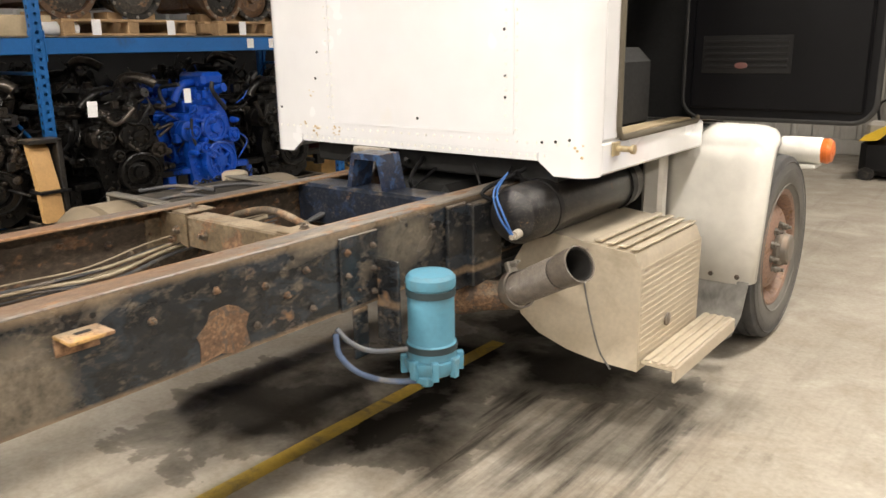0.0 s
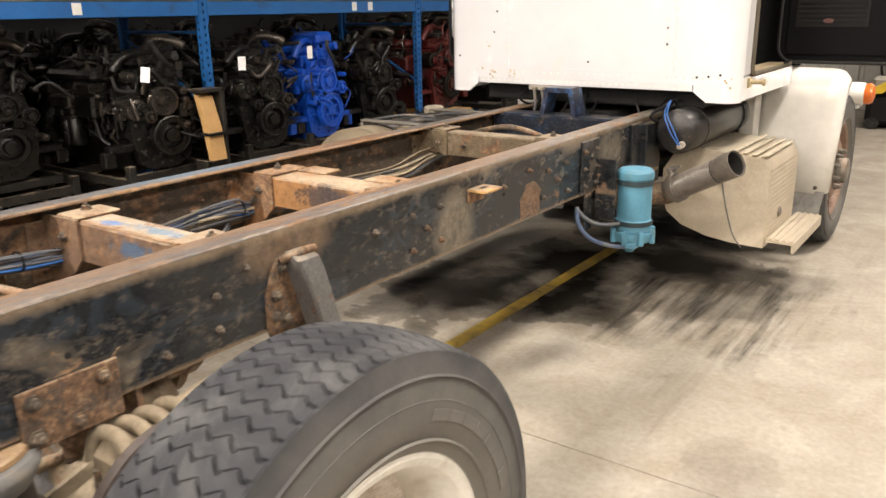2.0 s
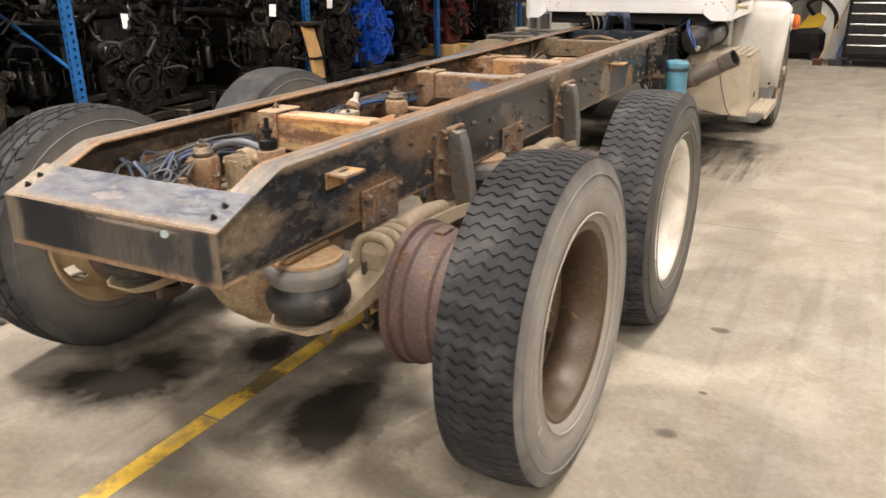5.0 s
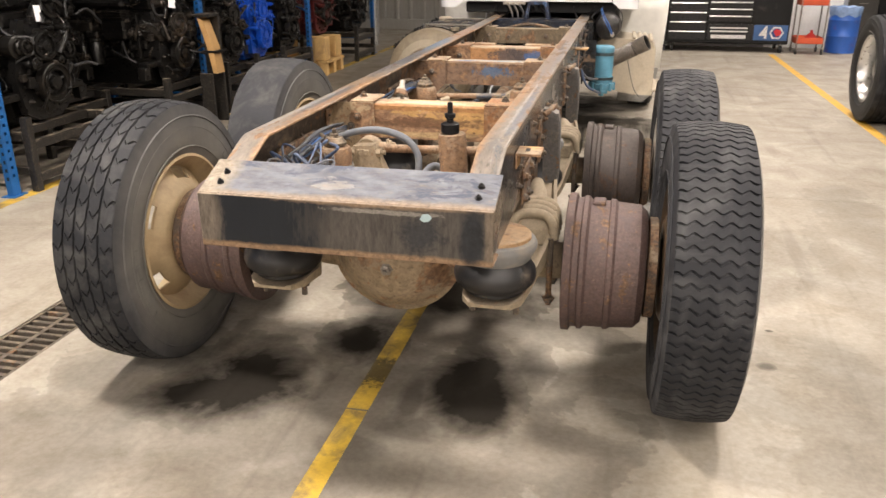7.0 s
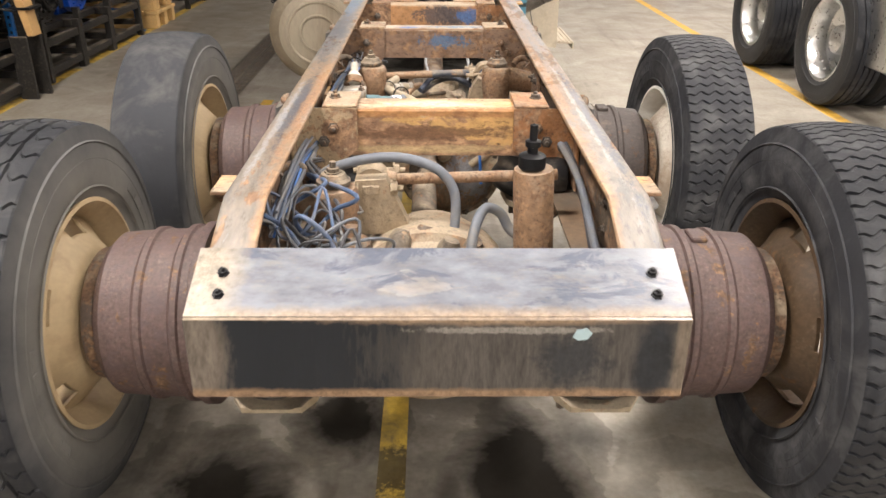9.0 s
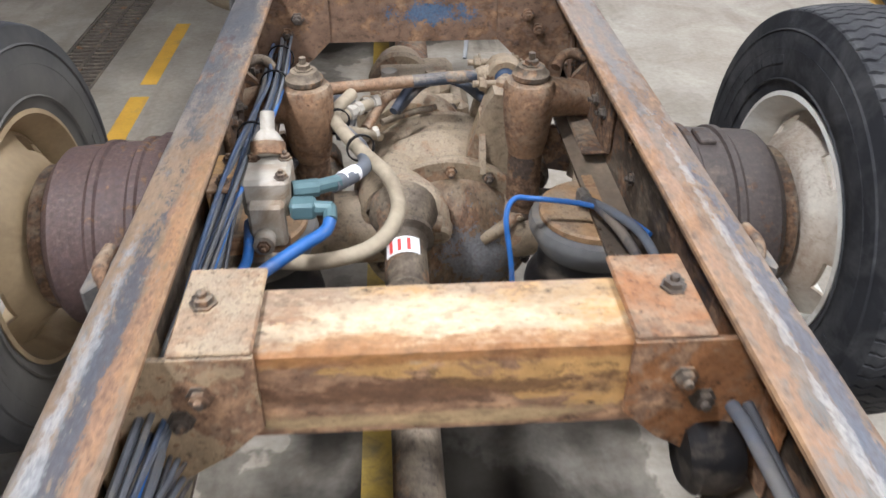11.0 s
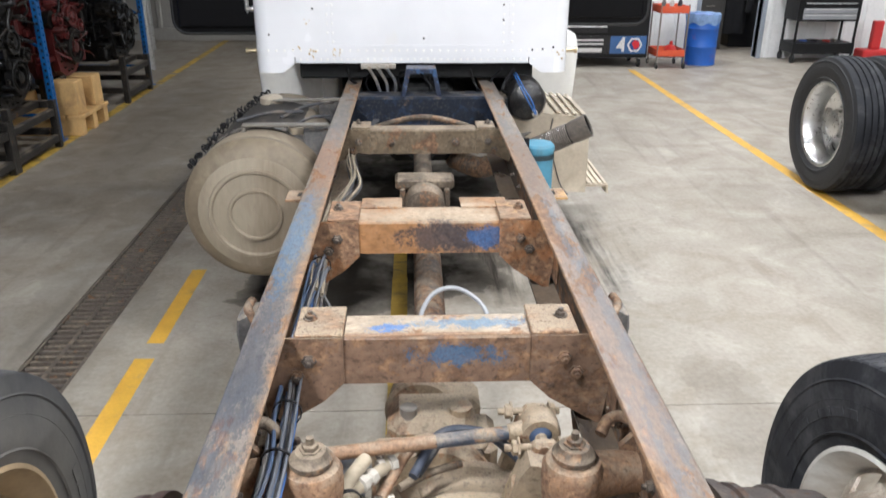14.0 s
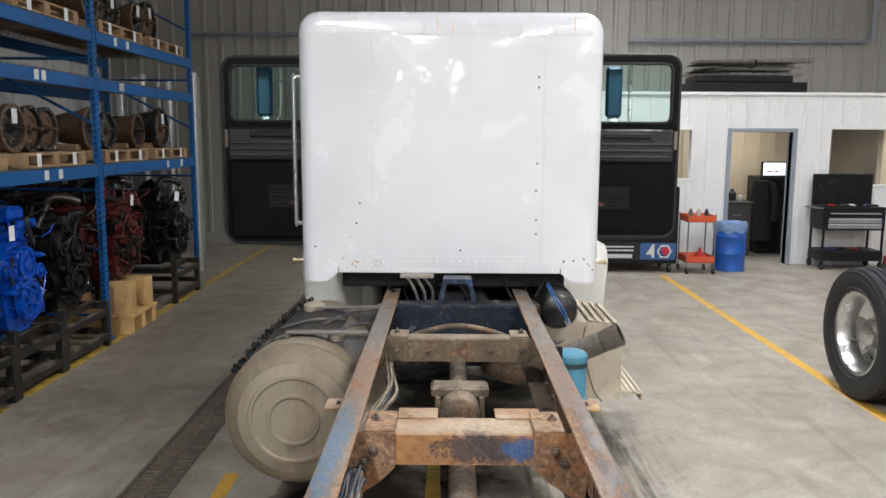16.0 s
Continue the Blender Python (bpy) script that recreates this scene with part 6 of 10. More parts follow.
        arm = part("suspension_arm", Build().add(vs, fs), CAST_TAN, truck, "dust-caked curved trailing arm with raised edges", 50)
        x = s * 0.44
        xc_ = x + s * 0.04
        part("axle_clamp", Build().box(xc_ - 0.075, ya - 0.10, 0.60, xc_ + 0.075, ya + 0.13, 0.725, 0.035), CAST_TAN, arm, "ribbed axle clamp casting caked in dust")
        for k in range(4):
            yk = ya - 0.075 + k * 0.055
            part("clamp_rib", Build().tube([(xc_ - 0.082, yk - 0.01, 0.66), (xc_ - 0.06, yk, 0.725), (xc_, yk + 0.008, 0.742), (xc_ + 0.06, yk, 0.725), (xc_ + 0.082, yk - 0.01, 0.65)], 0.018, 10, 4), CAST_TAN, arm)
        part("clamp_nose", Build().tube([(xc_, ya + 0.10, 0.715), (xc_ - s * 0.01, ya + 0.20, 0.728), (xc_ - s * 0.03, ya + 0.34, 0.715), (xc_ - s * 0.045, ya + 0.50, 0.69)], 0.040, 12, 5, 0.028), CAST_TAN, arm)
        for dx in (-0.05, 0.05):
            for dy in (-0.10, 0.10):
                part("u_bolt_end", Build().cyl((x + s * 0.06 + dx, ya + dy, 0.40), (x + s * 0.06 + dx, ya + dy, 0.66), 0.011, seg=8).hexbolt((x + s * 0.06 + dx, ya + dy, 0.43), (0, 0, -1), 0.018, 0.02), BOLT, arm)
        part("spring_seat", Build().lathe([(0.10, 0.526 + rz_), (0.10, 0.54 + rz_), (0.09, 0.542 + rz_)], pose(s * 0.385, ya - 0.335, 0), 24), RUBBER, arm)
        for dx in (-0.075, 0.075):
            bb = Build().cyl((s * 0.385 + dx, ya - 0.345, 0.44 + rz_), (s * 0.385 + dx, ya - 0.345, 0.50 + rz_), 0.011, seg=8).hexbolt((s * 0.385 + dx, ya - 0.345, 0.495 + rz_), (0, 0, -1), 0.02, 0.022)
            part("spring_seat_bolt", bb, BOLT, arm)
        if front:
            air_spring(s * 0.365, 1.755, 0.543, 0.763, 0.122)
        else:
            air_spring(s * 0.385, ya - 0.335, 0.568, 0.728, 0.122)
        # brake chamber and slack
        if front or s < 0:
            part("brake_chamber", Build().lathe([(0.0, 0.0), (0.07, 0.01), (0.085, 0.03), (0.085, 0.07), (0.09, 0.075), (0.09, 0.085), (0.085, 0.09), (0.08, 0.15), (0.0, 0.16)], Matrix.Translation((s * 0.30, ya + 0.22, 0.52)) @ pose(0, 0, 0, -80, 0, 0), 20), DUSTY, ax)
        # shock absorber and its tower on the rail
        ys = 2.04 if front else 0.66
        xs = s * 0.257
        loose = (not front) and s > 0
        if front or s < 0:
            tw = part("shock_tower", Build().tube([(s * 0.422, ys + 0.055, 0.880), (s * 0.36, ys + 0.04, 0.895), (xs + s * 0.02, ys, 0.915)], 0.040, 16, 5, 0.050).lathe([(0.040, 0.765), (0.050, 0.81), (0.056, 0.855), (0.061, 0.90), (0.061, 0.945), (0.054, 0.958), (0.040, 0.962), (0.0, 0.963)], pose(xs, ys, 0), 28), SHOCK_TAN, truck, "rusty cast shock absorber tower with blue paint remains")
            part("tower_plate", Build().prism([(0.372, 0.93), (0.422, 0.985), (0.422, 0.66), (0.330, 0.68), (0.300, 0.765), (0.330, 0.80), (0.392, 0.79), (0.402, 0.85), (0.380, 0.875)], 0.016, Matrix(((s, 0, 0, 0), (0, 0, 1, ys + 0.075), (0, 1, 0, 0), (0, 0, 0, 1)))), RUSTY, tw)
            part("tower_lip", Build().tube([(s * 0.335, ys + 0.10, 0.945), (s * 0.355, ys + 0.125, 0.963), (s * 0.385, ys + 0.13, 0.968), (s * 0.418, ys + 0.10, 0.962)], 0.013, 12, 5), RUSTY, tw)
            part("tower_foot", Build().box(s * 0.405, ys - 0.16, 0.845, s * 0.422, ys + 0.20, 0.975, 0.006).box(s * 0.36, ys - 0.14, 0.835, s * 0.42, ys + 0.18, 0.845, 0.004), RUSTY, tw)
            bolts([((s * 0.405, ys + q_, 0.93), (-s, 0, 0)) for q_ in (-0.12, -0.05, 0.15)], 0.012, 0.014, BOLT, tw)
            shock = part("shock_absorber", Build().lathe([(0.034, 0.56), (0.036, 0.57), (0.036, 0.64), (0.042, 0.643), (0.042, 0.78), (0.03, 0.79)], pose(xs, ys, 0), 24), RUSTY, truck, "rusty shock absorber")
            part("shock_nut", Build().lathe([(0.040, 0.9635), (0.043, 0.968), (0.043, 0.977), (0.036, 0.983), (0.030, 0.994), (0.015, 0.996)], pose(xs, ys, 0), 28).hexbolt((xs, ys, 0.995), (0, 0, 1), 0.016, 0.014).cyl((xs, ys, 1.005), (xs, ys, 1.024), 0.008, seg=10), DUSTY, shock, "dusty washer and nut")
        else:
            shock = part("shock_absorber", Build().lathe([(0.043, 0.60), (0.043, 0.70), (0.047, 0.71), (0.047, 1.055), (0.044, 1.066), (0.03, 1.068)], pose(0.275, 0.512, 0, 0.8, -3.0, 0), 22), SHOCK_TAN, truck, "loose rust-brown shock absorber standing upright")
            part("shock_rod", Build().lathe([(0.028, 1.068), (0.031, 1.072), (0.031, 1.098), (0.024, 1.102), (0.012, 1.104), (0.012, 1.118), (0.018, 1.12), (0.018, 1.132), (0.009, 1.134), (0.009, 1.168), (0.0, 1.172)], pose(0.214, 0.492, 0), 16), BLACK, shock)
    return ax


drive_axle(AXLES[1], True)
drive_axle(AXLES[0], False)
part("rubber_stop", Build().lathe([(0.0, 0.0), (0.045, 0.002), (0.058, 0.014), (0.06, 0.05), (0.05, 0.075), (0.03, 0.082)], pose(0.318, 1.055, 0.845, 0, 90, 0), 22), RUBBER, truck, "black rubber stop inside the rail")
# main driveshaft and its centre bearing, towards the gearbox
ds = part("driveshaft", Build().cyl((0.0, 2.62, 0.72), (0.0, 4.0, 0.76), 0.052, seg=20).cyl((0.0, 2.5, 0.715), (0.0, 2.64, 0.72), 0.07, 0.055, 20), RUSTY, truck, "rust-red main driveshaft")
part("centre_bearing", Build().lathe([(0.05, 0), (0.085, 0.02), (0.09, 0.10), (0.06, 0.13), (0.05, 0.2)], pose(0.0, 3.95, 0.80, -84, 0, 0), 22).box(-0.13, 4.05, 0.86, 0.13, 4.16, 0.91, 0.012).box(-0.11, 4.03, 0.76, -0.085, 4.14, 0.87, 0.005).box(0.085, 4.03, 0.76, 0.11, 4.14, 0.87, 0.005), DUSTY, ds, "dusty centre bearing")
part("gearbox", Build().box(-0.2, 5.3, 0.62, 0.2, 6.6, 1.06, 0.05).cyl((0, 5.0, 0.80), (0, 5.32, 0.80), 0.09, 0.12, 18), DARK_IN, truck)
# unseen black mass added to hide the bright floor under the cab
part("engine_block", Build().box(-0.30, 6.35, 0.50, 0.30, 7.9, 1.12, 0.05).box(-0.56, 6.55, 0.62, 0.56, 6.95, 1.14, 0.06).box(-0.42, 6.2, 0.92, 0.42, 6.56, 1.09, 0.04), DARK_IN, truck, "black engine-sized mass added to keep the space under the cab dark")
part("shaft_front", Build().cyl((0.0, 4.12, 0.80), (0.0, 5.02, 0.80), 0.045, seg=16), DUSTY, truck)


# ---- wheels ----
def tyre_mesh(name, r, w, tread, seed=0, pitches=60):
    """A tyre about local z, with cut tread. tread: 'wave', 'block', 'rib' or 'worn'. Each pitch is one cross groove, bent along its row."""
    shoulder = [(0.311, -w * 0.34), (0.318, -w * 0.40), (0.345, -w * 0.455), (0.40, -w * 0.50), (0.46, -w * 0.495), (r - 0.035, -w * 0.462), (r - 0.016, -w * 0.445)]
    stops = {"wave": ((0.0, 0.0), (0.05, 1.0), (0.23, 1.0), (0.28, 0.0), (0.52, 0.0), (0.76, 0.0)), "block": ((0.0, 0.0), (0.03, 1.0), (0.13, 1.0), (0.16, 0.0), (0.5, 0.0), (0.75, 0.0)), "rib": ((0.0, 0.0), (0.25, 0.0), (0.5, 0.0), (0.75, 0.0)), "worn": ((0.0, 0.0), (0.25, 0.4), (0.5, 0.0), (0.75, 0.3))}[tread]
    depth = {"wave": 0.009, "block": 0.008, "rib": 0.0, "worn": 0.002}[tread]
    lines = {"wave": (), "block": (-0.6, -0.2, 0.2, 0.6), "rib": (-0.6, -0.2, 0.2, 0.6), "worn": ()}[tread]
    hw = 0.035 if tread == "block" else 0.05
    rows = [(q, 0.0) for q in np.linspace(-1, 1, 46 if tread == "wave" else 31) if all(abs(q - g) > hw * 1.6 for g in lines)]
    for g in lines:
        rows += [(g - hw * 1.3, 0.0), (g - hw, 1.0), (g + hw, 1.0), (g + hw * 1.3, 0.0)]
    rows.sort()
    rnd = random.Random(seed + len(tread))
    vs, fs, nv, n = [], [], len(rows), pitches * len(stops)
    m = len(shoulder) * 2 + nv
    for i in range(n):
        pk, st = divmod(i, len(stops))
        frac, cutk = stops[st]
        for rr, h in shoulder:
            a = 2 * math.pi * (pk + frac) / pitches
            vs.append((rr * math.cos(a), rr * math.sin(a), h))
        for q, lk in rows:
            ease = min(1.0, (1 - abs(q)) * 5)
            if tread == "wave":
                ph = 0.19 * math.sin(math.pi * 4.5 * q + 0.4) * ease
                dd = depth * cutk * min(1.0, max(0.34, 0.42 + 0.9 * math.cos(math.pi * 4.5 * q + 0.4)))
            elif tread == "block":
                ph = 0.19 * math.cos(2 * math.pi * ((q + 1) * 2.5)) * ease + 0.5 * ease * (math.floor((q + 1) * 2.5) % 2)
                dd = max(depth * cutk, depth * lk)
            elif tread == "worn":
                ph, dd = 0.0, depth * cutk * rnd.random()
            else:
                ph, dd = 0.0, 0.011 * lk
            dq = 0.022 * math.sin(2 * math.pi * (pk + frac)) if lk else 0.0
            a = 2 * math.pi * (pk + frac + ph) / pitches
            base = r - 0.012 * q * q - dd
            vs.append((base * math.cos(a), base * math.sin(a), (q + dq) * 0.43 * w))
        for rr, h in reversed(shoulder):
            a = 2 * math.pi * (pk + frac) / pitches
            vs.append((rr * math.cos(a), rr * math.sin(a), -h))
    for i in range(n):
        j = (i + 1) % n
        for k in range(m - 1):
            fs.append((i * m + k, j * m + k, j * m + k + 1, i * m + k + 1))
        fs.append((i * m + m - 1, j * m + m - 1, j * m, i * m))
    b = Build()
    b.v, b.f = vs, fs
    for k, h0 in ((1, w * 0.499), (-1, -w * 0.499)):      # moulded rings on the sidewalls
        for rr in (0.352, 0.43, 0.475):
            b.ring([(rr, k * abs(h0) - k * 0.004), (rr + 0.004, k * (abs(h0) + 0.0015) - k * 0.001), (rr + 0.008, k * abs(h0) - k * 0.004)], None, 96)
        for q in range(2):                                # raised lettering as plain bars
            for g in range(7):
                a = q * math.pi + 0.9 + g * 0.145
                b.box(-0.012, -0.026, 0, 0.012, 0.026, 0.0025, 0.001, Matrix.Translation((0.405 * math.cos(a), 0.405 * math.sin(a), k * w * 0.4965)) @ pose(0, 0, 0, 0 if k > 0 else 180, 0, math.degrees(a) if k > 0 else math.degrees(a)))
    me = b.mesh(name, 25)
    side = np.ones(len(me.polygons), dtype=np.int32)
    k0, k1 = len(shoulder) - 1, len(shoulder) + nv - 1
    for i in range(n):
        side[i * m:i * m + k0] = 2
        side[i * m + k0:i * m + k1 + 1] = 0
    cen = np.zeros(len(me.polygons) * 3)
    me.polygons.foreach_get("center", cen)
    side[n * m:] = np.where(cen[2::3][n * m:] < 0, 2, 1)
    for slot in range(3):
        me.materials.append(TYRE)
    me.polygons.foreach_set("material_index", side)
    me.update()
    return me


TYRE_W = 0.275
MESH_WAVE = tyre_mesh("tyre_wave", WR, TYRE_W, "wave", 1, 88)
MESH_BLOCK = tyre_mesh("tyre_block", WR, TYRE_W, "block", 3, 40)
MESH_WORN = tyre_mesh("tyre_worn", WR, TYRE_W, "worn", 7, 40)
MESH_RIB = tyre_mesh("tyre_rib", 0.52, TYRE_W, "rib", 5, 70)


def rim_build(deep=0.155):
    """A dished disc wheel about local z; +z is the open, outer side."""
    w = TYRE_W
    b = Build()
    b.ring([(0.300, w * 0.40), (0.318, w * 0.43), (0.328, w * 0.42), (0.325, w * 0.36), (0.296, w * 0.30), (0.280, w * 0.12), (0.272, -w * 0.05), (0.290, -w * 0.3), (0.322, -w * 0.40), (0.326, -w * 0.44), (0.314, -w * 0.45),
            (0.296, -w * 0.34), (0.280, -w * 0.26), (0.264, -w * 0.05), (0.270, w * 0.12), (0.284, w * 0.29)], None, 64)
    return b


def disc_build(z_rim, z_hub, holes=5):
    """The dished centre disc, with hand holes cut through it."""
    b = Build()
    seg = 60
    rad = [0.274, 0.262, 0.247, 0.222, 0.192, 0.175, 0.115]
    zz = [z_rim, z_rim + (z_hub - z_rim) * 0.12, z_rim + (z_hub - z_rim) * 0.26, z_rim + (z_hub - z_rim) * 0.52, z_rim + (z_hub - z_rim) * 0.9, z_hub, z_hub]
    n = len(rad)
    vs, fs = [], []
    for side in (0, 1):
        for i in range(seg):
            a = 2 * math.pi * i / seg
            for r, z in zip(rad, zz):
                vs.append((r * math.cos(a), r * math.sin(a), z - side * 0.011))
    off = seg * n
    for i in range(seg):
        j = (i + 1) % seg
        for k in range(n - 1):
            hole = (k in (1, 2)) and (i % (seg // holes)) in (0, 1, 2, 3)
            if hole:
                continue
            fs.append((i * n + k, j * n + k, j * n + k + 1, i * n + k + 1))
            fs.append((off + i * n + k, off + i * n + k + 1, off + j * n + k + 1, off + j * n + k))
        fs.append((i * n + n - 1, j * n + n - 1, off + j * n + n - 1, off + i * n + n - 1))
    for h in range(holes):
        i0 = h * (seg // holes)
        i1 = (i0 + 4) % seg
        for k in (1, 2):
            fs.append((i0 * n + k, i0 * n + k + 1, off + i0 * n + k + 1, off + i0 * n + k))
            fs.append((i1 * n + k + 1, i1 * n + k, off + i1 * n + k, off + i1 * n + k + 1))
        for k in (1, 3):
            for d in range(4):
                p, q = (i0 + d) % seg, (i0 + d + 1) % seg
                fs.append((p * n + k, q * n + k, off + q * n + k, off + p * n + k))
    return b.add(vs, fs)


STUDS = {}


def studs(z, material, parent, r=0.1425, n=10):
    """Ten wheel nuts on their studs, each an object on a shared mesh."""
    if material.name not in STUDS:
        STUDS[material.name] = Build().hexbolt((0, 0, 0), (0, 0, 1), 0.017, 0.024).cyl((0, 0, 0.02), (0, 0, 0.045), 0.010, seg=8).mesh("wheel_nut")
        STUDS[material.name].materials.append(material)
    for k in range(n):
        a = 2 * math.pi * k / n
        ob = new("wheel_nut", STUDS[material.name])
        ob.parent = parent
        ob.matrix_basis = pose(r * math.cos(a), r * math.sin(a), z)


def wheel_sub(m, tyre_mesh_, tyre_mat, side_mat, rim_mat, disc_mat, parent, hub=True, name="wheel", spin=0.0):
    """tyre, rim, disc, studs: one wheel as a part with its pieces."""
    m = m @ pose(0, 0, 0, 0, 0, spin)
    ty = new("tyre" if parent.name.startswith("wheel") else "wheel", tyre_mesh_.copy())
    ty.data.materials[0], ty.data.materials[1], ty.data.materials[2] = tyre_mat, side_mat, TYRE if side_mat is TYRE_TAN else side_mat
    ty.parent, ty.matrix_basis = parent, m
    part("rim", rim_build(), rim_mat, ty)
    part("disc", disc_build(-TYRE_W * 0.12, -0.118), disc_mat, ty)
    studs(-0.118, BOLT, ty)
    if hub:
        part("hub", Build().lathe([(0.115, -0.13), (0.11, -0.11), (0.105, -0.06), (0.085, -0.055), (0.08, -0.01), (0.07, 0.0), (0.0, 0.0)], None, 28), RIM_TAN if disc_mat is RIM_BROWN else disc_mat, ty)
        bolts([((0.065 * math.cos(math.pi * k / 4), 0.065 * math.sin(math.pi * k / 4), -0.002), (0, 0, 1)) for k in range(8)], 0.01, 0.012, BOLT, ty, "hub_bolt")
    return ty


WX = 1.075


def to_side(x, y, z, s):
    return pose(x, y, z, 0, 90 * s, 0)


for ya, s, mesh_, tm, sm, rm, dm, drm in ((AXLES[0], 1, MESH_WAVE, TYRE, TYRE_TAN, RIM_BROWN, RIM_BROWN, DRUM), (AXLES[1], 1, MESH_WAVE, TYRE_SCUFF, TYRE_GREY, RIM_WHITE, RIM_PINK, DRUM_DARK),
                                          (AXLES[0], -1, MESH_BLOCK, TYRE_BLOCK, TYRE_GREY, RIM_TAN, RIM_TAN, DRUM), (AXLES[1], -1, MESH_WORN, TYRE_DUST, TYRE_GREY, RIM_TAN, RIM_TAN, DRUM)):
    w = wheel_sub(to_side(s * WX, ya, WR, s), mesh_, tm, sm, rm, dm, truck, True, "wheel", 20 * ya + 13 * s)
    w["label"] = "worn truck tyre on a dished steel rim"
    if s > 0:
        w.data.materials[2] = TYRE_SCUFF
    # drum: a finned pot open to the inside
    m = to_side(s * 0.60, ya, WR, s)
    d = part("brake_drum", Build().ring([(0.205, 0.0), (0.235, 0.0), (0.258, 0.004), (0.258, 0.03), (0.243, 0.036), (0.243, 0.055), (0.25, 0.06), (0.25, 0.075), (0.238, 0.085), (0.236, 0.15), (0.243, 0.155), (0.243, 0.17), (0.234, 0.18), (0.228, 0.262), (0.205, 0.285),
                                         (0.16, 0.292), (0.16, 0.28), (0.205, 0.262)], m, 56), drm, truck, "rust-brown cast brake drum")
    part("hub_flange", Build().lathe([(0.13, 0.27), (0.16, 0.29), (0.185, 0.295), (0.185, 0.325), (0.175, 0.33), (0.11, 0.335)], m, 40), RUSTY, d)
    part("balance_weight", Build().box(0.232, -0.035, 0.09, 0.247, 0.035, 0.135, 0.004, m @ pose(0, 0, 0, 0, 0, 180)), drm, d)
    part("backing", Build().lathe([(0.0, 0.03), (0.07, 0.03), (0.075, 0.06), (0.203, 0.07), (0.203, 0.08), (0.0, 0.085)], m, 32), DARK_IN, d)
# steer axle
for s in (1, -1):
    w = wheel_sub(to_side(s * 0.955, 7.2, 0.52, s) @ pose(0, 0, 0, 0, 0, 0), MESH_RIB, TYRE_GREY, TYRE_GREY, HUB_RUST, HUB_RUST, truck, False)
    for c in list(w.children):
        if c.name.startswith(("disc", "wheel_nut")):
            bpy.data.objects.remove(c)
    part("disc", Build().lathe([(0.272, -0.03), (0.268, 0.01), (0.248, 0.055), (0.222, 0.088), (0.195, 0.104), (0.165, 0.110), (0.10, 0.112), (0.0, 0.112)], None, 56), HUB_RUST, w, "rusty dished steer wheel disc")
    part("hub", Build().lathe([(0.098, 0.113), (0.096, 0.135), (0.082, 0.148), (0.078, 0.176), (0.066, 0.184), (0.0, 0.186)], None, 32), STEEL, w, "grey steel hub cap")
    studs(0.112, BAR_GREY, w, 0.128)
part("front_axle", Build().box(-0.8, 7.15, 0.40, 0.8, 7.25, 0.52, 0.02), BLACK, truck)


# ---- cab ----
def rounded(x0, x1, z0, z1, r, seg=6, corners=(1, 1, 1, 1)):
    """Outline of a rounded rectangle in x, z: from the lower left, anticlockwise."""
    out = []
    for (cx, cz, a0), on in zip(((x0, z0, 180), (x1, z0, 270), (x1, z1, 0), (x0, z1, 90)), corners):
        rr = r * on
        px = cx + (rr if cx == x0 else -rr)
        pz = cz + (rr if cz == z0 else -rr)
        if rr <= 0:
            out.append((cx, cz))
            continue
        for k in range(seg + 1):
            a = radians(a0 + 90 * k / seg)
            out.append((px + rr * math.cos(a), pz + rr * math.sin(a)))
    return out


CX0, CX1, CB, CT, CZ0 = -0.938, 0.852, 5.335, 2.735, 1.165
XZ_Y = lambda y: Matrix(((1, 0, 0, 0), (0, 0, -1, y), (0, 1, 0, 0), (0, 0, 0, 1)))   # polygon in x, z, drawn towards -y


def shell_strip(sections):
    """Skin through outlines of equal point count, each at its own y."""
    vs, fs = [], []
    n = len(sections[0][1])
    for y, pts in sections:
        vs += [(x, y, z) for x, z in pts]
    for i in range(len(sections) - 1):
        for k in range(n):
            j = (k + 1) % n
            fs.append((i * n + k, i * n + j, (i + 1) * n + j, (i + 1) * n + k))
    return vs, fs


# back wall with rounded edges, lower notch cut by separate panels
b = Build()
secs = []
for k in range(6):
    a = radians(90 * k / 5)
    inset = 0.085 * (1 - math.sin(a))
    secs.append((CB + 0.085 * (1 - math.cos(a)), rounded(CX0 + inset, CX1 - inset, 1.235, CT - inset, 0.12, 6, (0, 0, 1, 1))))
secs = [(y, p) for y, p in secs]
vs, fs = shell_strip(secs)
n = len(secs[0][1])
fs.append(tuple(reversed(range(n))))
b.add([(x, y, z) for x, y, z in vs], [tuple(reversed(f)) for f in fs[:-1]] + [tuple(range(n))])
cab = part("cab", b, CAB_WHITE, truck, "white cab back wall with riveted seams and rust stains", 30)
# lower corners below the back wall, either side of the notch
for s, xo, xi, xc in ((-1, CX0, -0.715, -0.785), (1, CX1, 0.625, 0.695)):
    poly = [(xo - s * 0.085, 1.2355), (xi - s * 0.0, 1.2355), (xi, 1.20), (xc, 1.147), (xo - s * 0.085, 1.147)]
    part("back_corner", Build().prism(poly, 0.02, XZ_Y(CB + 0.0205)), CAB_WHITE, cab)
    cxa, cya = xo - s * 0.085, CB + 0.085
    arc = [(cxa + s * 0.0845 * math.sin(radians(9 * k)), cya - 0.0845 * math.cos(radians(9 * k))) for k in range(11)] + [(cxa + s * 0.070 * math.sin(radians(90 - 9 * k)), cya - 0.070 * math.cos(radians(90 - 9 * k))) for k in range(11)]
    part("corner_return", Build().prism(arc, 0.094, pose(0, 0, 1.147)), CAB_WHITE, cab)
part("lower_flange", Build().box(-0.71, CB + 0.002, 1.202, 0.62, CB + 0.014, 1.2345), CAB_WHITE, cab)
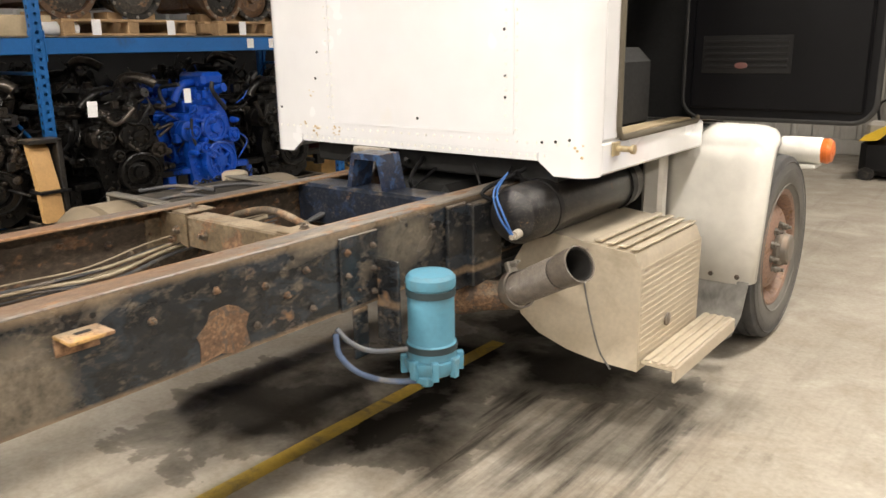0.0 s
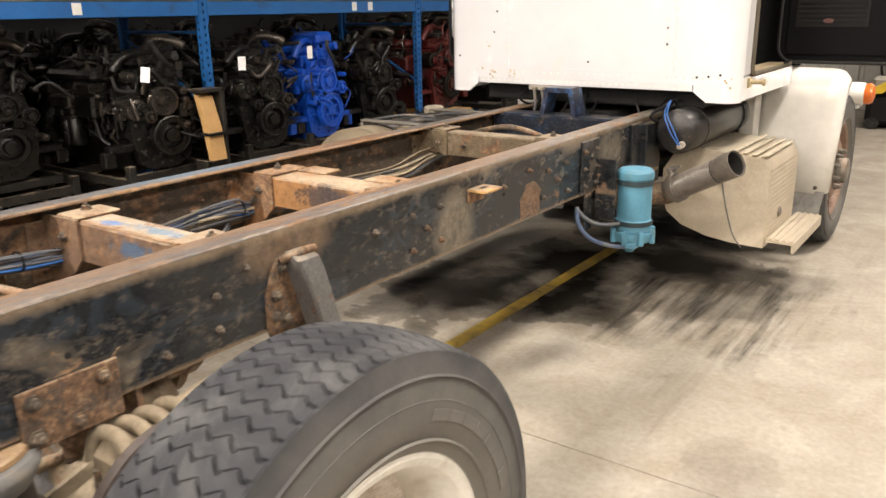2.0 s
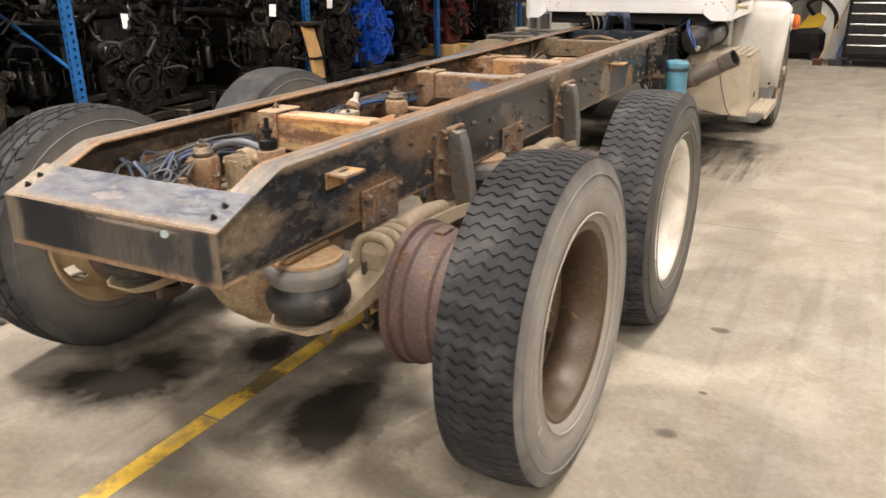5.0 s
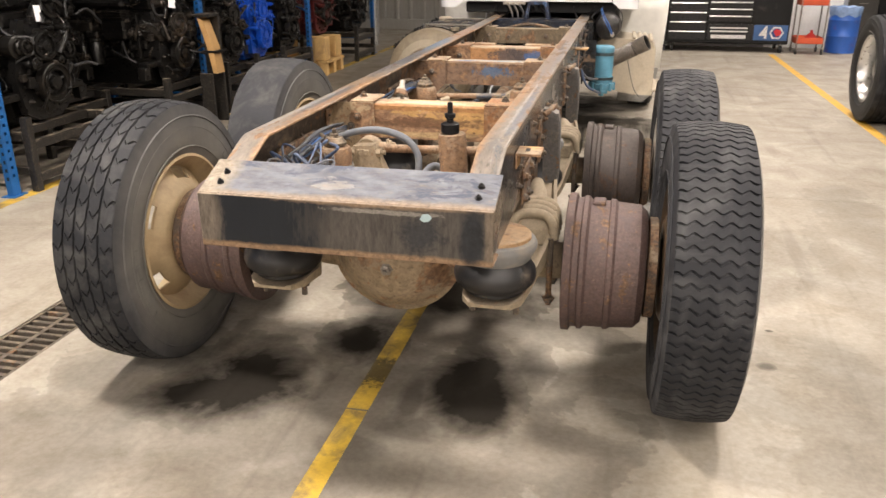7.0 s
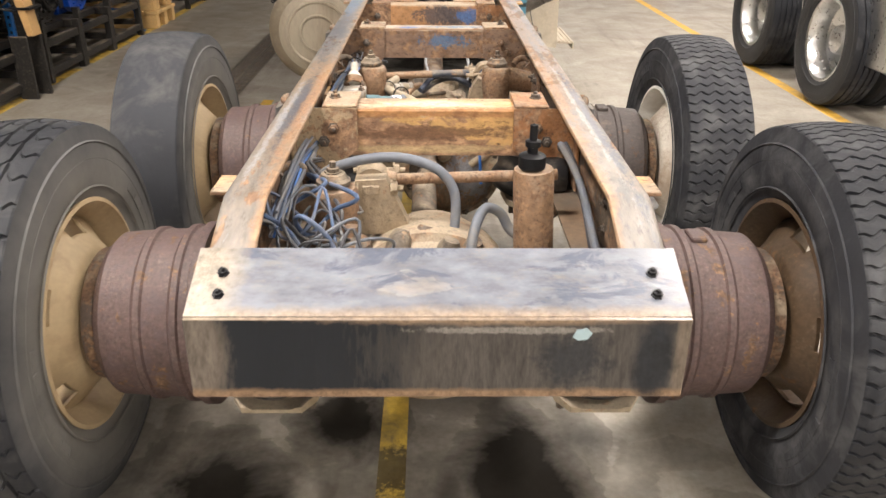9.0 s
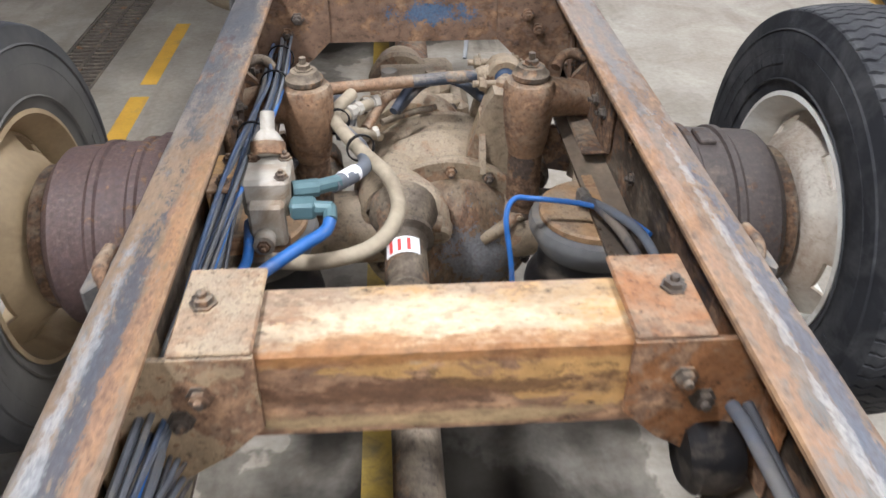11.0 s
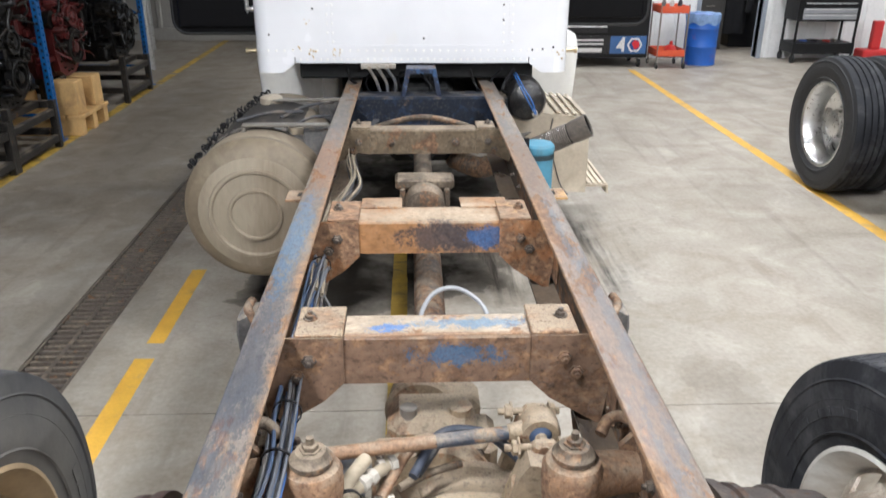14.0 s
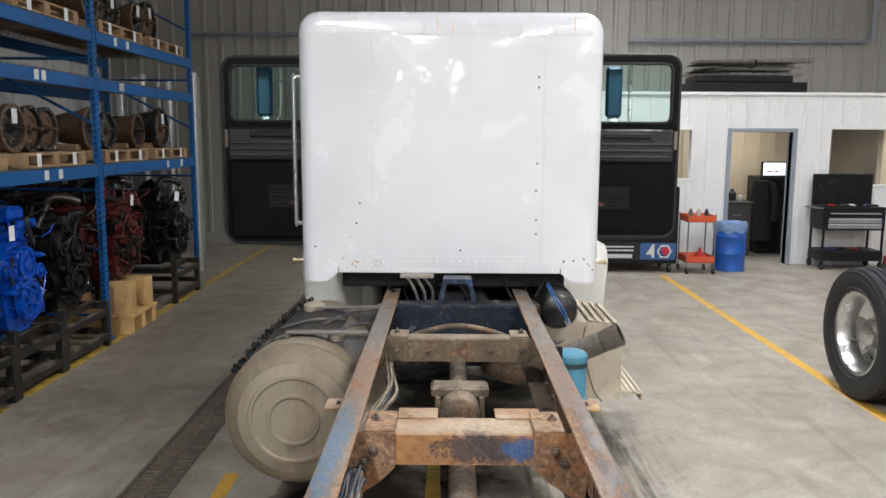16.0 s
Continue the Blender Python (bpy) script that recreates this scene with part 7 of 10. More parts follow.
# seams of the centre panel: raised strips with rivets
part("seam", Build().box(-0.512, CB - 0.0035, 1.295, -0.500, CB + 0.001, 2.605).box(0.500, CB - 0.0035, 1.295, 0.512, CB + 0.001, 2.605).box(-0.5, CB - 0.0035, 1.295, 0.5, CB + 0.001, 1.303).box(-0.88, CB - 0.003, 2.596, 0.78, CB + 0.001, 2.602), CAB_WHITE, cab)
rv = Build()


def rivet(x, z, r=0.006):
    rv.lathe([(r, 0), (r * 0.8, r * 0.45), (0, r * 0.6)], Matrix(((1, 0, 0, x), (0, 0, -1, CB - 0.0005), (0, 1, 0, z), (0, 0, 0, 1))), 8)


for k in range(26):
    for x in (-0.492, 0.472, -0.522, 0.522):
        rivet(x, 1.32 + k * 0.05)
for k in range(36):
    rivet(-0.86 + k * 0.0462, 1.272)
    rivet(-0.86 + k * 0.0462, 2.612)
    rivet(-0.68 + k * 0.038, 1.222)
stuff(part("rivets", rv, CAB_CREAM, cab))
# solid black discs: the dark inside the open holes is painted
rv = Build()
for x, z in ((0.47, 1.523), (0.47, 1.441), (0.47, 1.86), (0.47, 2.36), (0.47, 2.30), (0.465, 1.70), (-0.6, 1.5), (0.02, 1.34), (-0.85, 1.36), (-0.58, 1.62), (0.76, 1.29), (0.70, 1.28), (0.64, 1.275)):
    rivet(x, z, 0.0065)
stuff(part("rivet_holes", rv, SOOT_SHADE, cab, "black discs painted as the shade in open rivet holes"))
rv = Build()
RUST_STAIN = plain("rust_stain", (0.50, 0.38, 0.22), 0.7, 0, 0.3, 20, 80, 0.2)
random.seed(5)
for cx, cz, k in ((-0.61, 1.255, 9), (-0.475, 1.258, 9), (-0.63, 1.42, 3), (-0.70, 1.30, 3), (0.80, 1.25, 4)):
    for _ in range(k):
        rivet(cx + random.uniform(-0.02, 0.02), cz + random.uniform(-0.025, 0.025), random.uniform(0.003, 0.007))
stuff(part("rust_spots", rv, RUST_STAIN, cab, "small rust spots round old holes"))
ST = plain("rust_streak", (0.72, 0.62, 0.54), 0.5, 0, 0.1, 20, 60, 0.05)
stb = Build()
for x, h in ((-0.20, 0.05), (-0.12, 0.09), (-0.035, 0.07), (-0.03, 0.03), (0.67, 0.10), (0.56, 0.03), (0.36, 0.04)):
    stb.box(x - 0.004, CB - 0.0012, 2.60, x + 0.004, CB + 0.0005, 2.60 + h)
part("rust_streaks", stb, ST, cab)

# sides: lower sill, posts round the door opening, roof
for s, xo in ((1, CX1), (-1, CX0)):
    xi = xo - s * 0.035
    side = Build()
    side.box(xi, CB + 0.086, 1.147, xo, 6.50, 1.275, 0.010)                 # sill
    side.box(xi, CB + 0.086, 1.275, xo, 5.56, 2.66, 0.012)                  # rear post
    side.box(xi, 5.56, 2.55, xo, 6.9, 2.66, 0.012)                          # cantrail
    side.box(xi, 6.42, 1.275, xo, 6.9, 2.0, 0.012)                          # cowl side
    so = part("cab_side", side, CAB_WHITE, cab)
    lip = Build()
    pts = []
    for y, z, a0 in ((5.60, 1.33, 180), (6.37, 1.33, 270), (6.37, 2.51, 0), (5.60, 2.51, 90)):
        for k in range(6):
            a = radians(a0 + 90 * k / 5)
            pts.append((xo + s * 0.004, y + 0.05 * math.cos(a), z + 0.05 * math.sin(a)))
    pts.append(pts[0])
    lip.tube(pts, 0.013, 8, 0)
    part("door_seal", lip, plain("door_jamb_seal", (0.10, 0.085, 0.06), 0.6), so, "dirty door opening seal")
    part("jamb", Build().box(xi - s * 0.06, 5.545, 1.28, xi - s * 0.001, 5.575, 2.55, 0.006).box(xi - s * 0.09, 5.575, 1.276, xi - s * 0.001, 6.42, 1.292, 0.004), plain("jamb_tan", (0.34, 0.27, 0.17), 0.6), so)
    # hinge and latch striker low on the rear post
    st = part("latch", Build().box(xo - s * 0.002, 5.50, 1.215, xo + s * 0.012, 5.56, 1.27, 0.004).cyl((xo + s * 0.01, 5.53, 1.245), (xo + s * 0.075, 5.53, 1.245), 0.012, seg=12).cyl((xo + s * 0.07, 5.53, 1.245), (xo + s * 0.085, 5.53, 1.245), 0.018, seg=12),
              plain("brass_zinc", (0.50, 0.42, 0.27), 0.4, 0.7, 0.15, 20, 60, 0.2, 0, (0.3, 0.16, 0.06), 0.35), so, "rusty yellow zinc striker")
roof = Build()
secs = []
for y, drop in ((CB + 0.085, 0.0), (6.6, 0.0), (6.9, 0.03)):
    secs.append((y, rounded(CX0, CX1, 2.62, CT - drop, 0.12, 6, (0, 0, 1, 1))))
vs, fs = shell_strip(secs)
roof.add(vs, [tuple(reversed(f)) for f in fs])
part("roof", roof, CAB_WHITE, cab, sharp=30)
for x in (-0.40, 0.40):
    part("roof_light", Build().lathe([(0.06, 0.0), (0.062, 0.01), (0.055, 0.04), (0.03, 0.06), (0.0, 0.065)], pose(x, 5.9, CT - 0.004), 18), CHROME, cab, "small domed roof lamp")
part("lining", Build().box(CX0 + 0.04, CB + 0.03, 1.24, CX1 - 0.04, CB + 0.06, 2.66).box(CX0 + 0.04, CB + 0.06, 1.20, CX1 - 0.04, 6.9, 1.235).box(CX0 + 0.04, 6.88, 1.24, CX1 - 0.04, 6.92, 2.0)
     .box(CX0 + 0.04, CB + 0.06, 2.60, CX1 - 0.04, 6.9, 2.615), DARK_IN, cab, "black cab lining")
part("seat", Build().box(0.2, 5.72, 1.24, 0.72, 6.2, 1.62, 0.06).box(0.2, 5.5, 1.6, 0.72, 5.72, 2.3, 0.07), DARK_IN, cab)
part("seat", Build().box(-0.72, 5.72, 1.24, -0.2, 6.2, 1.62, 0.06).box(-0.72, 5.5, 1.6, -0.2, 5.72, 2.3, 0.07), DARK_IN, cab)
part("underbody", Build().box(-0.70, 5.42, 1.10, 0.66, 6.9, 1.195, 0.01), DARK_IN, cab, "dark cab floor pan")
part("grab_handle", Build().tube([(CX0 + 0.01, CB + 0.12, 2.36), (CX0 - 0.035, CB + 0.12, 2.36), (CX0 - 0.045, CB + 0.12, 2.30), (CX0 - 0.045, CB + 0.12, 1.55), (CX0 - 0.035, CB + 0.12, 1.49), (CX0 + 0.01, CB + 0.12, 1.49)], 0.013, 10, 4), CHROME, cab, "long chrome grab handle")
DOOR_GLASS = glass_mat("door_glass", (0.72, 0.88, 0.84))


def cab_door(s):
    """Door swung open square to the cab; its lined inner face looks to the rear."""
    xa, xb = (0.78, 1.60) if s > 0 else (-0.88, -1.675)
    x0, x1 = min(xa, xb), max(xa, xb)
    y, z0, z1 = 6.40, (1.298 if s > 0 else 1.235), (2.595 if s > 0 else 2.57)
    skin = Build()
    outer = rounded(x0, x1, z0, z1, 0.09)
    win = rounded(x0 + 0.055, x1 - 0.055, 2.12, z1 - 0.06, 0.05)
    n = len(outer)
    vs = [(x, y, z) for x, z in outer] + [(x, y, z) for x, z in win] + [(x, y + 0.05, z) for x, z in outer] + [(x, y + 0.05, z) for x, z in win]
    fs = []
    for i in range(n):
        j = (i + 1) % n
        fs += [(i, j, n + j, n + i), (2 * n + j, 2 * n + i, 3 * n + i, 3 * n + j), (j, i, 2 * n + i, 2 * n + j), (n + i, n + j, 3 * n + j, 3 * n + i)]
    skin.add(vs, fs)
    d = part("cab_door", skin, BLACK_SATIN, truck, "open cab door with black and grey lining and a window")
    part("rubber_edge", Build().tube([(x, y + 0.012, z) for x, z in outer] + [(outer[0][0], y + 0.012, outer[0][1])], 0.014, 6, 0), SEAL, d)
    part("window_seal", Build().tube([(x, y - 0.002, z) for x, z in win] + [(win[0][0], y - 0.002, win[0][1])], 0.010, 6, 0), SEAL, d)
    g = part("pane", Build().box(x0 + 0.05, y + 0.02, 2.115, x1 - 0.05, y + 0.025, z1 - 0.055), DOOR_GLASS, d, "greenish door glass")
    g.visible_shadow = False
    part("upper_panel", Build().box(x0 + 0.035, y - 0.035, 1.84, x1 - 0.035, y - 0.001, 2.075, 0.02), GREY_VINYL, d, "padded grey vinyl panel")
    part("lower_panel", Build().box(x0 + 0.04, y - 0.022, z0 + 0.04, x1 - 0.04, y - 0.001, 1.836, 0.012), BLACK_SATIN, d, "glossy black lower panel")
    for k in range(3):
        part("vinyl_roll", Build().tube([(x0 + 0.06, y - 0.036, 1.875 + k * 0.045), (x1 - 0.06, y - 0.036, 1.875 + k * 0.045)], 0.012, 10, 0), GREY_VINYL, d)
    part("arm_rest", Build().box(x0 + 0.2, y - 0.075, 2.005, x1 - 0.2, y - 0.036, 2.05, 0.012), SEAL, d)
    gx0 = (x0 + 0.09) if s > 0 else (x1 - 0.48)
    grille = part("vent_grille", Build().box(gx0, y - 0.027, 1.50, gx0 + 0.39, y - 0.0225, 1.665, 0.003), GRILLE, d)
    for k in range(5):
        part("slat", Build().box(gx0 + 0.015, y - 0.036, 1.525 + k * 0.027, gx0 + 0.375, y - 0.0275, 1.537 + k * 0.027, 0.002), GRILLE, grille)
    part("badge", Build().lathe([(0.02, 0), (0.02, 0.006), (0.0, 0.007)], Matrix(((1.4, 0, 0, gx0 + 0.18), (0, 0, -1, y - 0.036), (0, 0.7, 0, 1.535), (0, 0, 0, 1))), 14), plain("red_reflector", (0.13, 0.055, 0.05), 0.3), d, "small red door reflector")
    xe = x1 - 0.018 if s > 0 else x0 + 0.018
    part("edge_latch", Build().box(xe - 0.012, y - 0.010, 1.93, xe + 0.012, y + 0.03, 2.06, 0.004), STEEL, d)
    # mirror arm behind the glass
    mx = 1.19 if s > 0 else -1.39
    mir = part("mirror", Build().box(mx - 0.085, y + 0.16, 2.16, mx + 0.035, y + 0.21, 2.53, 0.02), plain("mirror_back_blue", (0.014, 0.065, 0.125), 0.35, 0.2), d, "tall blue-backed side mirror")
    part("mirror_arm", Build().tube([(mx + 0.07, y + 0.04, 2.12), (mx + 0.09, y + 0.17, 2.2), (mx + 0.09, y + 0.17, 2.52), (mx + 0.06, y + 0.04, 2.58)], 0.011, 8, 4), CHROME, mir)
    part("spot_mirror", Build().lathe([(0.06, 0), (0.062, 0.008), (0.045, 0.03), (0, 0.04)], Matrix(((1, 0, 0, mx - 0.02), (0, 0, -1, y + 0.19), (0, 1, 0, 2.11), (0, 0, 0, 1))), 18), CHROME, mir)
    return d


cab_door(1)
cab_door(-1)

# hood and fenders ahead of the doors
part("hood", Build().box(-0.62, 6.93, 1.15, 0.62, 8.9, 1.80, 0.12), CAB_CREAM, truck, "white hood")


def fender(s):
    """Front fender: a flat rear skirt that rolls over into the top, with a turned outer lip."""
    b = Build()
    pts = [(6.53, 0.47), (6.52, 0.80), (6.52, 1.06), (6.535, 1.13), (6.57, 1.185), (6.63, 1.22), (6.75, 1.24), (7.1, 1.255), (7.5, 1.23), (7.75, 1.15), (7.88, 1.0), (7.92, 0.75)]
    n = len(pts)
    vs, fs = [], []
    rows = [(0.66, 0.03), (0.72, 0.008), (0.80, 0.0), (1.06, 0.0), (1.115, 0.008), (1.15, 0.028), (1.165, 0.06), (1.165, 0.10)]
    for x, inn in rows:
        for y, z in pts:
            d = Vector((y - 7.2, max(0.0, z - 0.75))).normalized()
            taper = max(0.0, min(0.34, 0.62 * (y - 6.70))) * max(0.0, x - 0.66) / 0.475
            vs.append((s * (x - 0.06 * max(0, 1.1 - z) - taper), y - d.x * inn, z - d.y * inn - 0.25 * max(0.0, y - 6.75)))
    m = len(rows)
    for i in range(m - 1):
        for k in range(n - 1):
            f = (i * n + k, i * n + k + 1, (i + 1) * n + k + 1, (i + 1) * n + k)
            fs.append(tuple(reversed(f)) if s > 0 else f)
    b.add(vs, fs)
    f = part("fender", b, CAB_CREAM, truck, "white front fender, grey with road dirt", 50)
    md = f.modifiers.new("thick", "SOLIDIFY")
    md.thickness, md.offset = 0.006, -1
    part("mud_flap", Build().prism([(s * 0.72, 0.14), (s * 0.98, 0.13), (s * 1.05, 0.19), (s * 1.09, 0.30), (s * 1.115, 0.485), (s * 0.72, 0.485)], 0.01, Matrix(((1, 0, 0, 0), (0, 0, -1, 6.545), (0, 1, 0, 0), (0, 0, 0, 1)))), plain("mud_flap_grime", (0.34, 0.33, 0.31), 0.6, 0, 0.25, 3, 30, 0.1, 0, (0.075, 0.072, 0.068), 0.62), f, "grimy white mud flap")
    bolts([((s * x, 6.523, 0.51), (0, -1, 0)) for x in (0.80, 0.93, 1.06)], 0.010, 0.008, BOLT, f)
    part("inner_post", Build().box(s * 0.58, 6.42, 0.62, s * 0.69, 6.51, 1.16, 0.02), CAB_CREAM, f)
    return f


fR = fender(1)
fL = fender(-1)
mk = part("headlamp_pod", Build().lathe([(0.06, 0.0), (0.082, 0.03), (0.085, 0.10), (0.085, 0.26), (0.080, 0.27)], pose(0.79, 8.09, 0.957, 0, 90, 0), 24).box(0.80, 8.02, 0.845, 1.04, 8.20, 0.875, 0.008).box(0.90, 8.07, 0.80, 0.93, 8.13, 0.845, 0.004), CAB_CREAM, truck, "pale headlamp pod")
part("side_marker", Build().lathe([(0.078, 0.0), (0.080, 0.035), (0.066, 0.058), (0.03, 0.068), (0, 0.07)], pose(1.061, 8.09, 0.957, 0, 90, 0), 22), ORANGE, mk, "orange turn signal lens")

# ---- left fuel tank ----
tm = Matrix(((1, 0, 0, -0.765), (0, 0, 1, 4.16), (0, -1, 0, 0.715), (0, 0, 0, 1)))
R = 0.335
tank = part("fuel_tank", Build().lathe([(0.0, -0.012), (0.104, -0.010), (0.110, -0.020), (0.120, -0.020), (0.126, -0.008), (0.190, -0.004), (0.197, -0.014), (0.209, -0.013), (0.216, 0.0), (0.262, 0.008), (0.30, 0.024), (0.318, 0.042), (R, 0.07), (R, 1.08), (0.31, 1.12), (0, 1.13)], tm, 64), TANK, truck, "round dull aluminium fuel tank with pressed rings on its end")
for yy in (0.25, 0.88):
    part("strap", Build().ring([(R + 0.001, yy), (R + 0.006, yy), (R + 0.006, yy + 0.06), (R + 0.001, yy + 0.06)], tm, 64), BRACKET, tank)
for yy, x0_, x1_ in ((0.20, -0.84, -0.44), (0.76, -0.80, -0.44)):
    part("step_bar", Build().box(x0_, 4.16 + yy, 1.066, x1_, 4.205 + yy, 1.080, 0.005).box(x0_, 4.16 + yy, 1.03, x0_ + 0.02, 4.205 + yy, 1.0655, 0.004), BAR_GREY, tank, "flat step bar over the tank")
TANK_GRIME = plain("tank_top_grime", (0.030, 0.026, 0.022), 0.8, 0, 0.3, 6, 50, 0.5, 0, (0.12, 0.10, 0.075), 0.35)
grime = []
for k in range(13):
    a = radians(62 + 6 * k)
    grime.append(((R + 0.003 + 0.004 * (k % 2)) * math.cos(a), (R + 0.003 + 0.004 * (k % 2)) * math.sin(a)))
inner = [((R - 0.004) * math.cos(radians(62 + 6 * k)), (R - 0.004) * math.sin(radians(62 + 6 * k))) for k in reversed(range(13))]
part("grime_crust", Build().prism(grime + inner, 0.62, Matrix(((1, 0, 0, -0.765), (0, 0, 1, 4.40), (0, 1, 0, 0.715), (0, 0, 0, 1)))), TANK_GRIME, tank, "crust of black grime on the tank's top")
random.seed(61)
chain = Build()
for k in range(46):
    a = radians(104 + 46 * k / 45 + random.uniform(-2, 2))
    rr = R + 0.022 + random.uniform(-0.006, 0.014)
    yk = 5.18 - 0.88 * k / 45 + random.uniform(-0.02, 0.02)
    chain.ring([(0.008, -0.0035), (0.0145, -0.0035), (0.0145, 0.0035), (0.008, 0.0035)], Matrix.Translation((-0.765 + rr * math.cos(a), yk, 0.715 + rr * math.sin(a))) @ pose(0, 0, 0, random.uniform(0, 180), random.uniform(0, 180), random.uniform(0, 180)), 9)
stuff(part("chain", chain, BLACK, tank, "loose black chain lying over the tank"))
for x0_, y0_, x1_, y1_ in ((-0.62, 4.42, -0.46, 4.62), (-0.70, 4.62, -0.47, 4.95), (-0.90, 4.55, -0.60, 4.72)):
    part("tank_line", Build().tube([(x0_, y0_, 1.052), ((x0_ + x1_) / 2, (y0_ + y1_) / 2, 1.075), (x1_, y1_, 1.06)], 0.008, 8, 5), HOSE_BLACK, tank)
part("end_rim", Build().ring([(0.262, 0.0065), (0.30, 0.0225), (0.318, 0.0405), (R + 0.0015, 0.0685), (R + 0.0015, 0.10), (R - 0.004, 0.10), (R - 0.004, 0.07)], tm, 64), plain("tank_rim_grime", (0.17, 0.135, 0.09), 0.6, 0.1, 0.3, 5, 40, 0.2, 0, (0.28, 0.23, 0.16), 0.4), tank, "grimy rolled rim of the tank end")
part("filler_cap", Build().lathe([(0.055, 0), (0.06, 0.012), (0.06, 0.035), (0.045, 0.045), (0, 0.047)], pose(-0.80, 4.98, 1.045), 22), ALU, tank)
part("filler_cap", Build().lathe([(0.035, 0), (0.038, 0.01), (0.036, 0.03), (0, 0.032)], pose(-0.60, 4.44, 1.02), 18), ALU, tank, "small tank vent cap")
for yy in (4.40, 5.04):
    part("tank_bracket", Build().box(-0.56, yy, 0.55, -0.436, yy + 0.07, 1.05, 0.006), BRACKET, tank)

# ---- right side: air dryer, exhaust, air tank, battery box, step ----
DX_, DY_ = 0.595, 4.69
dr = part("air_dryer", Build().lathe([(0.070, 0.60), (0.086, 0.605), (0.086, 0.655), (0.081, 0.66), (0.081, 0.852), (0.085, 0.856), (0.087, 0.872), (0.085, 0.888), (0.074, 0.900), (0.04, 0.906), (0.0, 0.907)], pose(DX_, DY_, 0), 36), AIR_BLUE, truck, "pale blue painted air dryer canister")
part("band", Build().ring([(0.0815, 0.826), (0.086, 0.826), (0.086, 0.850), (0.0815, 0.850)], pose(DX_, DY_, 0), 36), AIR_BAND, dr)
part("band", Build().ring([(0.0865, 0.632), (0.0905, 0.632), (0.0905, 0.654), (0.0865, 0.654)], pose(DX_, DY_, 0), 36), AIR_BAND, dr)
base = Build().lathe([(0.05, 0.535), (0.085, 0.55), (0.098, 0.575), (0.098, 0.60), (0.06, 0.604)], pose(DX_, DY_, 0), 24)
base.cyl((DX_, DY_ - 0.03, 0.50), (DX_, DY_ - 0.03, 0.54), 0.022, seg=12).box(DX_ - 0.02, DY_ - 0.09, 0.525, DX_ + 0.05, DY_ - 0.02, 0.555, 0.006)
base = part("dryer_base", base, AIR_BLUE, dr)
for k in range(8):
    a = 2 * math.pi * k / 8
    part("lug", Build().box(-0.012, -0.012, 0.545, 0.012, 0.012, 0.612, 0.003, pose(DX_ + 0.098 * math.cos(a), DY_ + 0.098 * math.sin(a), 0, 0, 0, math.degrees(a))), AIR_BLUE, base)
part("dryer_mount", Build().box(0.436, DY_ - 0.10, 0.66, 0.535, DY_ - 0.085, 0.95, 0.003).box(0.436, DY_ - 0.05, 0.62, 0.52, DY_ + 0.05, 0.64, 0.003), RAIL, dr)
part("air_hose", Build().tube([(0.60, 4.66, 0.52), (0.56, 4.52, 0.555), (0.50, 4.43, 0.60), (0.46, 4.38, 0.67), (0.44, 4.385, 0.74)], 0.010), HOSE_DUSTY_BLUE, dr, "dusty blue hose")
part("air_hose", Build().tube([(0.56, 4.60, 0.645), (0.50, 4.49, 0.66), (0.46, 4.43, 0.70), (0.43, 4.40, 0.75)], 0.009), HOSE_GREY, dr)

ea, eb = Vector((0.600, 5.205, 0.70)), Vector((0.945, 5.095, 0.893))
d = (eb - ea).normalized()
m = Matrix.Translation(ea) @ d.to_track_quat("Z", "Y").to_matrix().to_4x4()
L = (eb - ea).length
prof = [(0.058, -0.02), (0.062, -0.02)]
for k in range(22):                                        # corrugations of the flexible pipe
    h_ = 0.02 + (L - 0.14) * k / 22
    prof += [(0.0605, h_), (0.0645, h_ + 0.004), (0.0645, h_ + 0.008), (0.0605, h_ + 0.012)]
prof += [(0.062, L - 0.10), (0.066, L - 0.09), (0.068, L), (0.063, L), (0.0605, L - 0.09)]
ex = part("exhaust_pipe", Build().ring(prof, m, 36), EXHAUST, truck, "dark corrugated exhaust pipe cut open at the end")
part("pipe_inside", Build().ring([(0.0595, 0.0), (0.0615, L - 0.008), (0.0575, L - 0.008), (0.0555, 0.0)], m, 32).lathe([(0.057, 0.12), (0.0, 0.121)], m, 32), SOOT_SHADE, ex)
part("clamp", Build().ring([(0.0705, 0.01), (0.078, 0.01), (0.078, 0.045), (0.0705, 0.045)], m, 36).box(-0.02, 0.07, 0.012, 0.02, 0.115, 0.042, 0.004, m).hexbolt(m @ Vector((0, 0.10, 0.045)), d, 0.011, 0.03), STEEL, ex, "steel band clamp")
part("elbow", Build().tube([ea + d * 0.01, ea - d * 0.06, Vector((0.46, 5.17, 0.665)), Vector((0.34, 5.2, 0.62)), Vector((0.2, 5.4, 0.62))], 0.062, 18, 6), RUSTY, ex, "rusty exhaust elbow")

at = part("air_tank", Build().lathe([(0.0, 0.0), (0.06, 0.006), (0.10, 0.03), (0.115, 0.06), (0.115, 0.98), (0.10, 1.02), (0, 1.04)], pose(0.60, 5.16, 1.005, -90, 0, 0), 36), AIR_TANK, truck, "black painted air tank with scuffed dirty ends")
part("strap", Build().ring([(0.1155, 0.20), (0.119, 0.20), (0.119, 0.23), (0.1155, 0.23)], pose(0.60, 5.16, 1.005, -90, 0, 0), 36).ring([(0.1155, 0.86), (0.122, 0.86), (0.122, 0.91), (0.1155, 0.91)], pose(0.60, 5.16, 1.005, -90, 0, 0), 36), BLACK, at)
